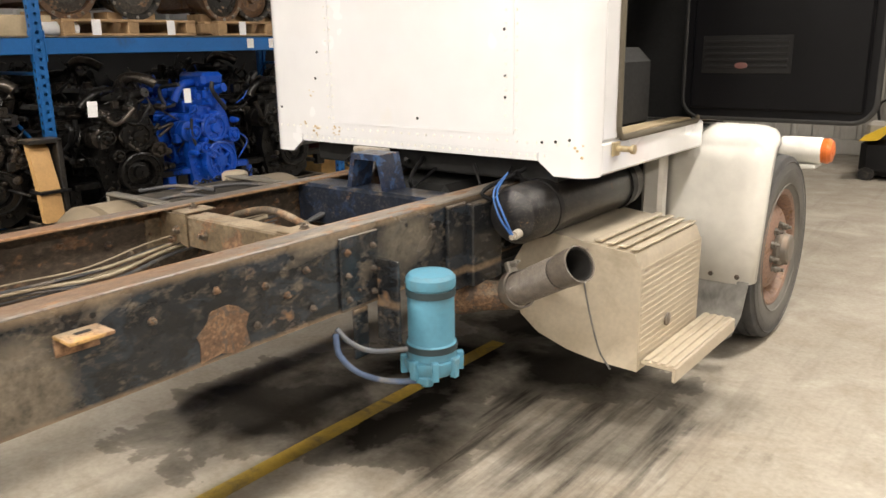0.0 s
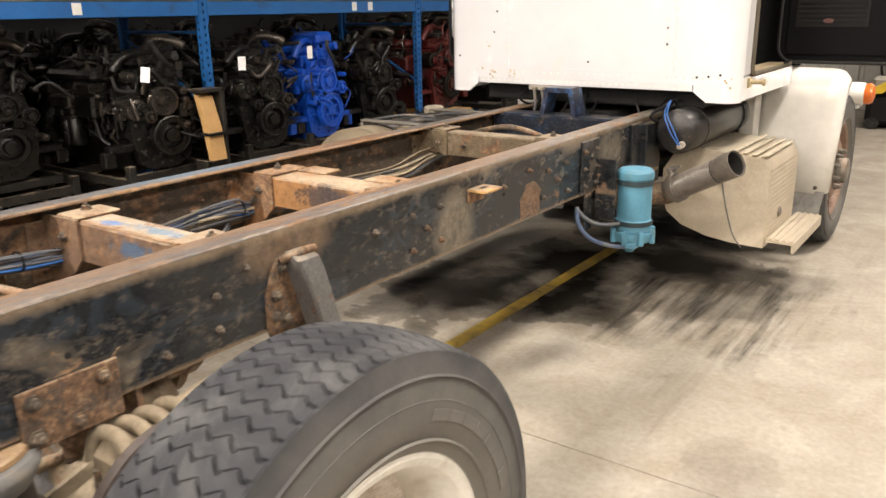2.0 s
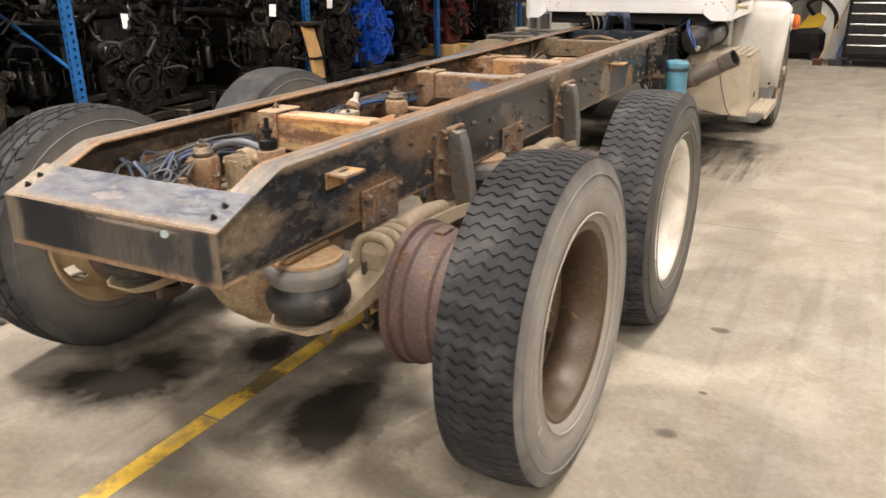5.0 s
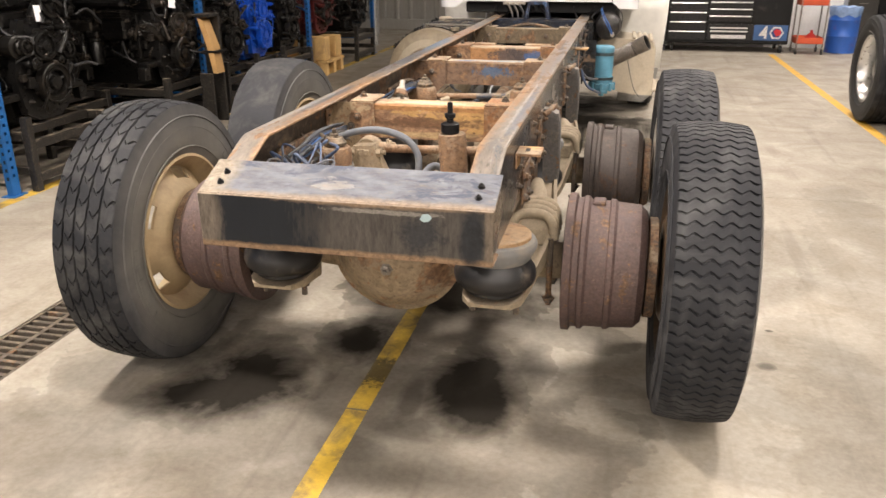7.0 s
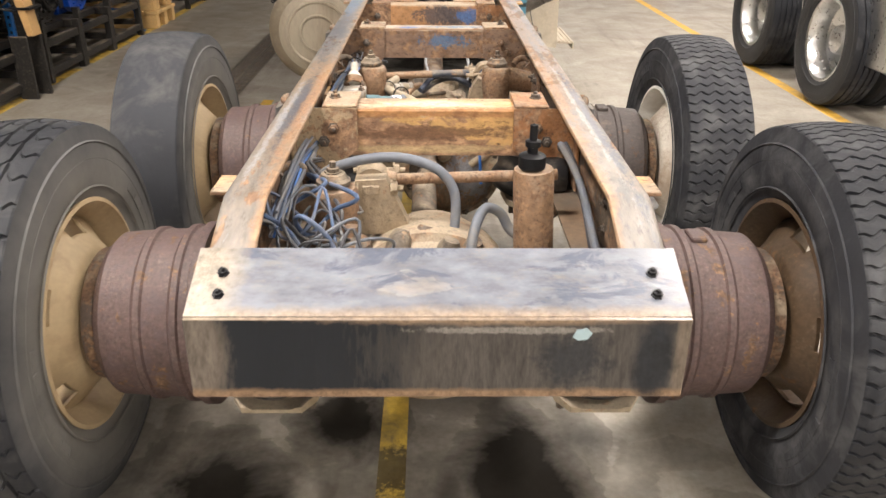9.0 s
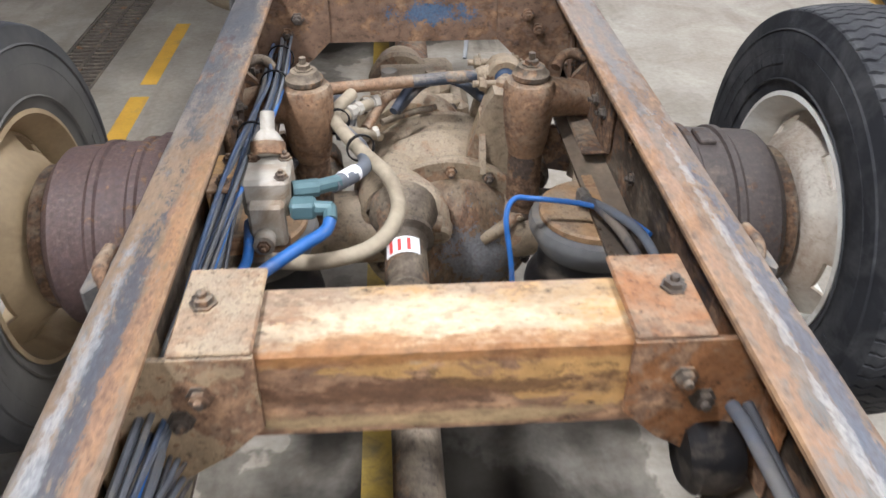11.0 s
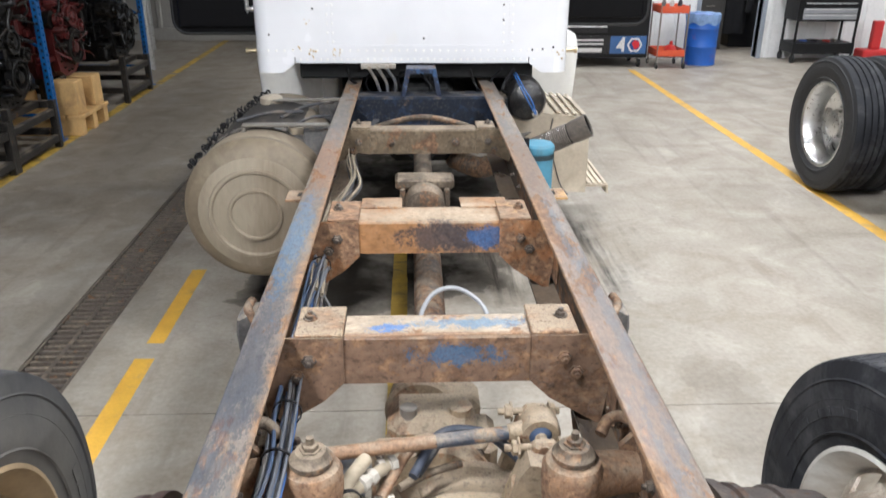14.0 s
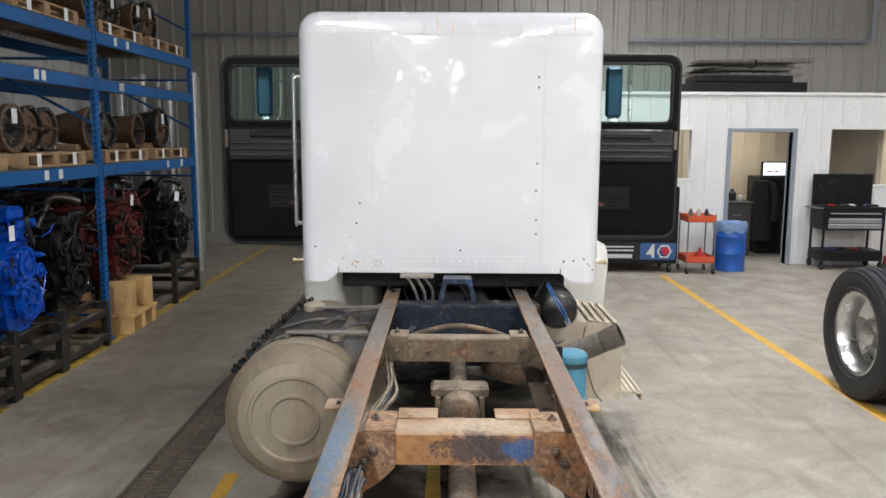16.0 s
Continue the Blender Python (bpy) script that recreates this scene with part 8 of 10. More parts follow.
part("drain_valve", Build().cyl((0.645, 5.135, 0.945), (0.645, 5.17, 0.95), 0.018, seg=10).cyl((0.645, 5.115, 0.942), (0.645, 5.14, 0.945), 0.011, seg=8), VALVE, at)
part("blue_lead", Build().tube([(0.645, 5.12, 0.945), (0.60, 5.10, 1.02), (0.555, 5.13, 1.10), (0.53, 5.25, 1.15)], 0.0038).tube([(0.65, 5.12, 0.945), (0.615, 5.105, 1.03), (0.57, 5.13, 1.10), (0.54, 5.25, 1.16)], 0.004), HOSE_BLUE, at, "pair of blue leads")

poly = [(1.03, 0.385), (1.03, 0.79), (1.0, 0.86), (0.62, 0.90), (0.52, 0.86), (0.46, 0.76), (0.455, 0.62), (0.495, 0.52), (0.58, 0.455), (0.72, 0.41), (0.86, 0.39)]
bx = part("battery_box", Build().prism(poly, 0.64, Matrix(((1, 0, 0, 0), (0, 0, 1, 5.43), (0, 1, 0, 0), (0, 0, 0, 1)))), ALU, truck, "dull cream aluminium battery box with a ribbed side")
part("cover_line", Build().tube([(0.80, 5.427, 0.855), (0.79, 5.427, 0.72), (0.86, 5.427, 0.46), (0.92, 5.427, 0.37)], 0.004, 6, 4), BRACKET, bx)
for k in range(16):
    part("side_rib", Build().box(1.0305, 5.44, 0.402 + k * 0.0262, 1.0332, 6.06, 0.415 + k * 0.0262, 0.002), ALU, bx)
for k in range(4):
    part("top_rib", Build().box(0.82 + k * 0.052, 5.445, 0.884 - 0.004 * k, 0.852 + k * 0.052, 6.055, 0.897 - 0.006 * k, 0.004), ALU, bx)
part("latch", Build().lathe([(0.028, 0), (0.028, 0.006), (0.012, 0.012), (0.0, 0.012)], pose(1.036, 5.70, 0.53, 0, 90, 0), 16), STEEL, bx)
stp = Build().prism([(1.0365, 0.415), (1.167, 0.415), (1.167, 0.372), (1.18, 0.37), (1.18, 0.424), (1.176, 0.428), (1.0365, 0.428)], 0.70, Matrix(((1, 0, 0, 0), (0, 0, 1, 5.45), (0, 1, 0, 0), (0, 0, 0, 1))))
stp = part("side_step", stp, ALU, bx, "ribbed aluminium step")
for k in range(4):
    part("tread_rib", Build().box(1.047 + k * 0.034, 5.455, 0.4285, 1.069 + k * 0.034, 6.135, 0.438, 0.003), ALU, stp)

# lines and valves under the cab's back edge
part("connector_block", Build().box(-0.34, 5.30, 1.175, -0.14, 5.335, 1.20, 0.004).cyl((-0.29, 5.30, 1.185), (-0.29, 5.27, 1.185), 0.012, seg=8).cyl((-0.24, 5.30, 1.185), (-0.24, 5.27, 1.185), 0.012, seg=8).cyl((-0.19, 5.30, 1.185), (-0.19, 5.27, 1.185), 0.012, seg=8), VALVE, cab)
for k, x in enumerate((-0.29, -0.24, -0.19)):
    hs = Build().tube([(x, 5.28, 1.18), (x + 0.05, 5.20, 1.10), (-0.22 + 0.02 * k, 5.1, 1.0), (-0.30, 4.9, 0.90)], 0.009)
    part("air_line", hs, HOSE_BLACK, truck, "grey air line under the cab")
random.seed(21)
for k in range(9):
    x0 = random.uniform(-0.62, 0.55)
    p = [(x0, 5.30 + random.uniform(0, 0.2), 1.16)]
    for j in range(3):
        p.append((p[-1][0] + random.uniform(-0.09, 0.09), 5.28 + random.uniform(-0.12, 0.2), p[-1][2] - random.uniform(0.03, 0.10)))
    part("cab_wiring", Build().tube(p, random.choice((0.005, 0.007, 0.009))), BLACK, truck)

# ---- lines along the inside of the left rail ----
random.seed(31)


def bundle(path, n, spread, rads, mats, label):
    for k in range(n):
        ox, oz = random.uniform(-spread, spread), random.uniform(-spread, spread)
        pts = [(x + ox + random.uniform(-0.013, 0.013), y + random.uniform(-0.05, 0.05), z + oz + random.uniform(-0.014, 0.014)) for x, y, z in path]
        part("air_line", Build().tube(pts, random.choice(rads), 7, 5), mats[k % len(mats)], truck, label)


bundle([(-0.37, 0.5, 0.93), (-0.365, 0.8, 0.965), (-0.36, 1.1, 0.93), (-0.36, 1.35, 0.93), (-0.35, 1.65, 0.95), (-0.325, 1.95, 0.965), (-0.34, 2.3, 0.93), (-0.36, 2.6, 0.90), (-0.35, 3.0, 0.93), (-0.35, 3.15, 0.91)],
       14, 0.019, (0.0035, 0.0045, 0.006), (HOSE_GREY, HOSE_DUSTY_BLUE, HOSE_GREY, HOSE_BLUE, HOSE_GREY, HOSE_DUSTY_BLUE, HOSE_BLACK), "air lines tied along the inside of the rail")
bundle([(-0.35, 2.9, 0.91), (-0.36, 3.3, 0.90), (-0.35, 3.7, 0.905), (-0.30, 4.0, 0.90), (-0.34, 4.3, 0.93), (-0.34, 4.8, 0.95)], 9, 0.035, (0.003, 0.004, 0.006), (HOSE_TAN, HOSE_GREY, HOSE_BLACK, HOSE_TAN), "dusty lines sagging along the inside of the rail")
for y, x, z in ((1.8, -0.34, 0.958), (2.05, -0.325, 0.96), (2.25, -0.335, 0.94), (3.1, -0.35, 0.92)):
    part("cable_tie", Build().ring([(0.030, -0.003), (0.033, -0.003), (0.033, 0.003), (0.030, 0.003)], pose(x, y, z, 90, 0, 0), 14), BLACK, truck)
# right side rear line
part("air_line", Build().tube([(0.36, 0.35, 0.88), (0.37, 0.7, 0.95), (0.36, 0.95, 0.97), (0.375, 1.06, 0.93)], 0.010), HOSE_GREY, truck)
part("air_line", Build().tube([(0.37, 0.45, 0.84), (0.385, 0.8, 0.93), (0.385, 1.04, 0.95)], 0.008), HOSE_BLACK, truck)

# relay valve on the left rail, with its hoses
vb = part("brake_valve", Build().box(-0.340, 1.605, 0.885, -0.252, 1.705, 0.965, 0.008).box(-0.328, 1.575, 0.84, -0.262, 1.605, 0.93, 0.006).cyl((-0.30, 1.60, 0.865), (-0.30, 1.545, 0.865), 0.02, seg=12), VALVE, truck, "pale cast relay valve bolted to a rusty plate")
part("valve_plate", Build().box(-0.40, 1.60, 0.945, -0.342, 1.735, 0.952, 0.002).box(-0.40, 1.60, 0.80, -0.392, 1.735, 0.945, 0.002).box(-0.39, 1.60, 0.80, -0.26, 1.61, 0.85, 0.002), CROSS_TAN, vb)
part("valve_port", Build().lathe([(0.026, 0), (0.03, 0.012), (0.03, 0.03), (0.02, 0.045), (0.014, 0.05), (0.014, 0.085)], pose(-0.298, 1.70, 0.965, -38, 0, 0), 16), VALVE, vb)
bolts([((-0.325, 1.69, 0.965), (0, 0, 1)), ((-0.265, 1.69, 0.965), (0, 0, 1)), ((-0.265, 1.62, 0.965), (0, 0, 1)), ((-0.375, 1.71, 0.952), (0, 0, 1)), ((-0.375, 1.63, 0.952), (0, 0, 1)), ((-0.30, 1.545, 0.865), (0, -1, 0))], 0.010, 0.010, RUSTY, vb)
part("port_collar", Build().ring([(0.02, 0.0), (0.0335, 0.002), (0.0335, 0.026), (0.02, 0.028)], pose(-0.298, 1.70, 0.965, -38, 0, 0), 16), CROSS_TAN, vb, "rust-stained collar")
part("fitting", Build().cyl((-0.252, 1.64, 0.925), (-0.205, 1.655, 0.92), 0.018, seg=10).cyl((-0.21, 1.655, 0.92), (-0.17, 1.69, 0.91), 0.015, seg=10), FIT_TEAL, vb, "teal hose fitting")
part("fitting", Build().box(-0.252, 1.578, 0.895, -0.205, 1.615, 0.93, 0.006).cyl((-0.21, 1.596, 0.913), (-0.175, 1.59, 0.913), 0.014, seg=10).cyl((-0.18, 1.595, 0.913), (-0.178, 1.565, 0.905), 0.013, seg=10), FIT_TEAL, vb, "teal push-in fitting")
h = part("brake_hose", Build().tube([(-0.18, 1.68, 0.91), (-0.145, 1.73, 0.90), (-0.12, 1.80, 0.885), (-0.135, 1.90, 0.875), (-0.185, 2.02, 0.86), (-0.215, 2.09, 0.855)], 0.016, 10), HOSE_GREY, truck, "grey brake hose with a white band")
part("white_band", Build().tube([(-0.163, 1.705, 0.905), (-0.138, 1.745, 0.898)], 0.0175, 10, 0), WHITE_TAG, h)
part("brake_hose", Build().tube([(-0.30, 1.55, 0.83), (-0.20, 1.54, 0.83), (-0.10, 1.565, 0.845), (-0.055, 1.64, 0.87), (-0.07, 1.74, 0.885), (-0.12, 1.84, 0.885), (-0.17, 1.96, 0.875), (-0.20, 2.07, 0.87), (-0.16, 2.16, 0.88)], 0.0155, 10), HOSE_TAN, truck, "dusty tan rubber hose")
part("air_line", Build().tube([(-0.178, 1.565, 0.905), (-0.188, 1.542, 0.895), (-0.235, 1.505, 0.885), (-0.30, 1.43, 0.88), (-0.36, 1.33, 0.88)], 0.012, 10), HOSE_BLUE, truck, "bright blue air line")
part("air_line", Build().tube([(-0.335, 1.62, 0.87), (-0.33, 1.52, 0.85), (-0.35, 1.42, 0.86), (-0.365, 1.3, 0.88)], 0.010, 10), HOSE_BLUE, truck)
part("air_line", Build().tube([(-0.345, 1.36, 0.89), (-0.289, 1.345, 0.885), (-0.15, 1.335, 0.885), (-0.042, 1.312, 0.875), (0.144, 1.299, 0.872), (0.308, 1.357, 0.885), (0.361, 1.388, 0.895), (0.40, 1.42, 0.90)], 0.0095, 8), HOSE_BLUE, truck, "bright blue air line")
part("air_line", Build().tube([(-0.35, 1.33, 0.89), (-0.27, 1.325, 0.88), (-0.12, 1.318, 0.875), (0.02, 1.290, 0.865), (0.16, 1.275, 0.865), (0.30, 1.33, 0.875), (0.38, 1.36, 0.885)], 0.008, 8), HOSE_BLUE, truck)
part("air_line", Build().tube([(0.175, 1.58, 0.62), (0.165, 1.60, 0.76), (0.155, 1.635, 0.85), (0.175, 1.672, 0.87), (0.215, 1.685, 0.862), (0.319, 1.676, 0.85), (0.385, 1.625, 0.85), (0.415, 1.55, 0.86)], 0.0055, 8), HOSE_BLUE, truck, "thin blue air line over the air spring")
part("bag_hose", Build().tube([(0.33, 1.72, 0.835), (0.345, 1.66, 0.85), (0.365, 1.55, 0.86), (0.385, 1.42, 0.85), (0.40, 1.30, 0.86)], 0.010, 8), HOSE_BLACK, truck)
part("bag_hose", Build().tube([(0.34, 1.70, 0.84), (0.36, 1.60, 0.875), (0.385, 1.50, 0.89), (0.40, 1.36, 0.87)], 0.009, 8), HOSE_GREY, truck)
part("bag_fitting", Build().cyl((0.33, 1.745, 0.81), (0.33, 1.745, 0.84), 0.013, seg=8).cyl((0.33, 1.75, 0.835), (0.333, 1.715, 0.84), 0.010, seg=8), STEEL, truck)
part("white_cap", Build().lathe([(0.0, -0.02), (0.022, -0.016), (0.03, 0.0), (0.03, 0.02), (0.02, 0.042), (0.0, 0.046)], pose(0.955, 1.96, 0.39, 0, -70, 0), 16), WHITE_TAG, truck, "white plastic cap on the inner rim")
# hoses and push-in fittings knotted over the front axle
for pts_, r_, mt_, nm_ in (
        ([(-0.215, 2.09, 0.855), (-0.235, 2.15, 0.85), (-0.25, 2.22, 0.83), (-0.235, 2.26, 0.80), (-0.21, 2.25, 0.76), (-0.20, 2.20, 0.74)], 0.012, HOSE_GREY, "dusty grey hose"),
        ([(-0.225, 2.10, 0.82), (-0.205, 2.20, 0.84), (-0.18, 2.26, 0.83), (-0.165, 2.25, 0.79), (-0.18, 2.20, 0.75)], 0.012, HOSE_GREY, "dusty grey hose"),
        ([(-0.215, 2.05, 0.835), (-0.17, 2.11, 0.85), (-0.125, 2.17, 0.845), (-0.10, 2.23, 0.83)], 0.014, HOSE_TAN, "dusty tan rubber hose"),
        ([(-0.20, 2.08, 0.83), (-0.15, 2.09, 0.81), (-0.11, 2.13, 0.78), (-0.10, 2.20, 0.74)], 0.013, HOSE_TAN, "dusty tan rubber hose"),
        ([(-0.24, 2.06, 0.80), (-0.29, 2.02, 0.78), (-0.33, 1.98, 0.74)], 0.010, HOSE_BLACK, ""),
        ([(-0.13, 2.13, 0.80), (-0.10, 2.18, 0.825), (-0.07, 2.25, 0.83), (-0.03, 2.33, 0.80)], 0.013, SHOCK_TAN, "rusty bent pipe"),
        ([(-0.06, 2.16, 0.83), (0.0, 2.26, 0.865), (0.08, 2.28, 0.86), (0.15, 2.25, 0.84), (0.20, 2.21, 0.80)], 0.011, HOSE_NAVY, "dusty dark blue hose"),
        ([(-0.05, 2.18, 0.82), (0.02, 2.29, 0.84), (0.10, 2.29, 0.85), (0.17, 2.24, 0.82)], 0.010, HOSE_BLACK, ""),
        ([(-0.09, 2.16, 0.80), (-0.02, 2.21, 0.80), (0.05, 2.24, 0.80)], 0.009, DUSTY, "")):
    part("brake_hose", Build().tube(pts_, r_, 12), mt_, truck, nm_)
for x_, y_, z_, ry_ in ((-0.155, 2.125, 0.852, 40), (-0.115, 2.185, 0.842, 60), (-0.205, 2.075, 0.848, 30), (-0.12, 2.13, 0.785, 75)):
    part("hose_fitting", Build().lathe([(0.012, -0.022), (0.018, -0.020), (0.018, -0.006), (0.014, -0.004), (0.014, 0.006), (0.019, 0.008), (0.019, 0.022), (0.011, 0.024)], pose(x_, y_, z_, 90, 0, -ry_), 8), VALVE, truck, "pale dusty hose fitting")
for x_, y_, z_ in ((-0.192, 2.035, 0.868), (-0.132, 1.875, 0.884)):
    part("cable_tie", Build().ring([(0.029, -0.004), (0.032, -0.004), (0.032, 0.004), (0.029, 0.004)], pose(x_, y_, z_, 90, 0, 20), 16), BLACK, truck)
# rear hoses over the rear diff
part("air_hose", Build().tube([(-0.33, 0.78, 0.90), (-0.286, 0.752, 0.965), (-0.19, 0.735, 1.003), (-0.09, 0.726, 1.012), (0.0, 0.72, 0.985), (0.045, 0.71, 0.93), (0.05, 0.69, 0.86), (0.04, 0.66, 0.80)], 0.0130, 12), HOSE_GREY, truck, "thick grey air hose arching over the rear axle")
part("air_hose", Build().tube([(0.075, 0.50, 0.76), (0.09, 0.56, 0.87), (0.12, 0.62, 0.915), (0.16, 0.63, 0.90), (0.185, 0.62, 0.86), (0.22, 0.60, 0.84)], 0.013, 10), HOSE_GREY, truck)
random.seed(77)
for k in range(13):
    cx, cy, r0, z0 = -0.28 + random.uniform(-0.05, 0.06), 0.47 + random.uniform(-0.09, 0.10), random.uniform(0.06, 0.125), 0.90 + random.uniform(-0.05, 0.07)
    a0, turn = random.uniform(0.6, 1.6), random.uniform(3.2, 5.4)
    pts = [(-0.37 + 0.008 * (k % 6), 1.03, 0.93 - 0.006 * k), (-0.355 + 0.006 * (k % 5), 0.80, 0.95 + random.uniform(-0.03, 0.02))]
    for j in range(6):
        a = a0 + turn * j / 5
        pts.append((max(-0.405, cx + r0 * math.cos(a)), cy + r0 * 1.1 * math.sin(a), z0 + 0.05 * math.sin(2 * a + k)))
    pts.append((-0.33 + random.uniform(0, 0.2), 0.30 + random.uniform(-0.06, 0.06), 0.80))
    part("air_line", Build().tube(pts, random.choice((0.0032, 0.004, 0.0055)), 8), (HOSE_DUSTY_BLUE, HOSE_BLACK, HOSE_GREY, HOSE_BLACK, HOSE_GREY, HOSE_BLACK, HOSE_DUSTY_BLUE, HOSE_BLACK)[k % 8], truck, "loose air line coiled by the rear axle")
part("relay_valve", Build().lathe([(0.05, 0.82), (0.055, 0.84), (0.045, 0.88), (0.02, 0.90), (0.016, 0.92), (0.0, 0.925)], pose(-0.20, 0.50, 0), 18).box(-0.26, 0.44, 0.74, -0.14, 0.56, 0.822, 0.012), DUSTY, truck, "dusty relay valve above the rear axle")
for k in range(5):
    part("casting_boss", Build().lathe([(0.035, 0), (0.03, 0.05), (0.02, 0.07)], pose(-0.10 + 0.06 * k, 0.58 + 0.05 * (k % 2), 0.80 - 0.01 * k, 20 * (k - 2), 15, 0), 14), (DUSTY, RUSTY)[k % 2], truck)
part("white_cap", Build().lathe([(0.014, 0), (0.018, 0.01), (0.015, 0.03), (0, 0.032)], pose(0.47, 0.42, 0.70, 0, 80, 0), 14), RUBBER_GREY, truck)
# white wire loop under the third crossmember
part("wire_loop", Build().tube([(-0.02, 2.78, 0.74), (-0.04, 2.86, 0.82), (0.0, 2.95, 0.88), (0.08, 2.98, 0.89), (0.16, 2.93, 0.85), (0.18, 2.83, 0.78), (0.17, 2.76, 0.72)], 0.007, 10), CABLE_GREY, truck, "pale looped cable")
part("loose_lead", Build().tube([(-0.36, 3.05, 0.88), (-0.32, 2.98, 0.84), (-0.27, 2.88, 0.80)], 0.006), HOSE_GREY, truck)
part("loose_lead", Build().tube([(-0.36, 3.05, 0.86), (-0.31, 2.96, 0.81), (-0.24, 2.92, 0.79)], 0.005), HOSE_GREY, truck)


# ---- engines on stands under the rack ----
ENG_BLACK = plain("engine_black_greasy", (0.0055, 0.0052, 0.0050), 0.30, 0, 0.4, 7, 45, 0.5, 0, (0.012, 0.010, 0.008), 0.28, spec=0.5)
ENG_DARK = plain("engine_dark_iron", (0.009, 0.008, 0.007), 0.34, 0.3, 0.4, 9, 60, 0.4, 0, (0.028, 0.021, 0.015), 0.3)
ENG_METAL = plain("engine_dull_metal", (0.10, 0.088, 0.078), 0.30, 0.85, 0.3, 9, 60, 0.3, 0, (0.06, 0.05, 0.04), 0.45)
ENG_BLUE = plain("engine_fresh_blue", (0.006, 0.068, 0.44), 0.30, 0, 0.15, 7, 60, 0.15, 0.2)
ENG_RED = plain("engine_dull_red", (0.085, 0.010, 0.009), 0.45, 0, 0.3, 8, 60, 0.3, 0, (0.05, 0.03, 0.025), 0.35)
ENG_HOSE = plain("engine_hose", (0.02, 0.02, 0.021), 0.5)
STAND = worn("stand_steel_dark", (0.014, 0.013, 0.012), 0.12, 0.16, None, 0.6, 6.0, (1, 1, 1), 0.7, 0.8)
XM = lambda y, z, x=0.0: Matrix(((0, 0, 1, x), (1, 0, 0, y), (0, 1, 0, z), (0, 0, 0, 1)))     # local z of a lathe along +x


def engine(x, y, z, seed, main, accent, label, tag=True, shade=None):
    rnd = random.Random(seed)
    e = thing("engine", x, y, z, label, "engine", "engines under the rack")
    U = rnd.uniform
    k_ = 1.0 + U(-0.04, 0.04)
    L = -1.12
    part("block", Build().box(L, -0.20, 0.26, -0.10, 0.20, 0.68, 0.02).box(L + 0.05, -0.235, 0.34, -0.18, 0.235, 0.42, 0.012).box(L + 0.05, -0.225, 0.55, -0.2, 0.225, 0.60, 0.012), main, e)
    part("oil_pan", Build().prism([(-0.16, 0.02), (0.16, 0.02), (0.21, 0.24), (0.22, 0.262), (-0.22, 0.262), (-0.21, 0.24)], 0.9, Matrix(((0, 0, 1, L + 0.04), (1, 0, 0, 0), (0, 1, 0, 0), (0, 0, 0, 1)))), main, e)
    rb = Build()
    for k in range(9):
        rb.box(L + 0.1 + k * 0.095, -0.245, 0.27, L + 0.125 + k * 0.095, -0.20, 0.66, 0.006)
        rb.box(L + 0.1 + k * 0.095, 0.20, 0.27, L + 0.125 + k * 0.095, 0.245, 0.66, 0.006)
    stuff(part("block_ribs", rb, main, e))
    part("cylinder_head", Build().box(L + 0.03, -0.185, 0.682, -0.13, 0.185, 0.79, 0.012), main, e)
    covers = rnd.choice((1, 3, 6))
    for k in range(covers):
        w = (-0.16 - (L + 0.05)) / covers
        part("valve_cover", Build().box(L + 0.055 + k * w, -0.13, 0.792, L + 0.035 + (k + 1) * w, 0.13, 0.885 + 0.02 * (covers == 1), 0.03), accent if covers == 6 else main, e)
    hb = Build()
    for k in range(14):
        for yy in (-0.165, 0.165):
            hb.hexbolt((L + 0.07 + k * 0.065, yy, 0.79), (0, 0, 1), 0.011, 0.016)
    stuff(part("head_bolts", hb, accent, e))
    # front end: timing cover, damper, pulleys, belt
    part("timing_cover", Build().prism([(-0.20, 0.10), (-0.10, 0.04), (0.10, 0.04), (0.20, 0.10), (0.245, 0.34), (0.19, 0.62), (0.14, 0.74), (-0.14, 0.74), (-0.19, 0.62), (-0.25, 0.36)], 0.06, XM(0, 0, -0.10)), main, e)
    tb = Build()
    for k in range(18):
        a = 2 * math.pi * k / 18
        tb.hexbolt((-0.04, 0.205 * math.cos(a), 0.39 + 0.315 * math.sin(a)), (1, 0, 0), 0.011, 0.012)
    stuff(part("cover_bolts", tb, accent, e))
    r = 0.15 + U(-0.015, 0.012)
    spokes = main is ENG_BLUE
    dz = 0.29
    part("crank_damper", Build().ring([(r, -0.03), (r, 0.03), (r * 0.93, 0.035), (r * 0.90, 0.02), (r * 0.72, 0.02), (r * 0.70, 0.03), (r * 0.64, 0.03), (r * 0.62, -0.02), (r * 0.9, -0.03)], XM(0.02, dz, 0.02), 40), main if spokes else accent if rnd.random() < 0.5 else main, e)
    hub = part("damper_hub", Build().lathe([(r * 0.60, -0.04), (r * 0.58, -0.01), (r * 0.36, 0.0), (r * 0.33, 0.03), (r * 0.12, 0.035), (0, 0.035)], XM(0.02, dz, 0.02), 30), main, e)
    if spokes:
        sp = Build()
        for k in range(6):
            a = 2 * math.pi * k / 6
            sp.box(-0.012, 0.02, -0.012, 0.012, r * 0.66, 0.012, 0.004, XM(0.02, dz, 0.03) @ pose(0, 0, 0, 0, 0, math.degrees(a)))
        stuff(part("damper_spokes", sp, main, e))
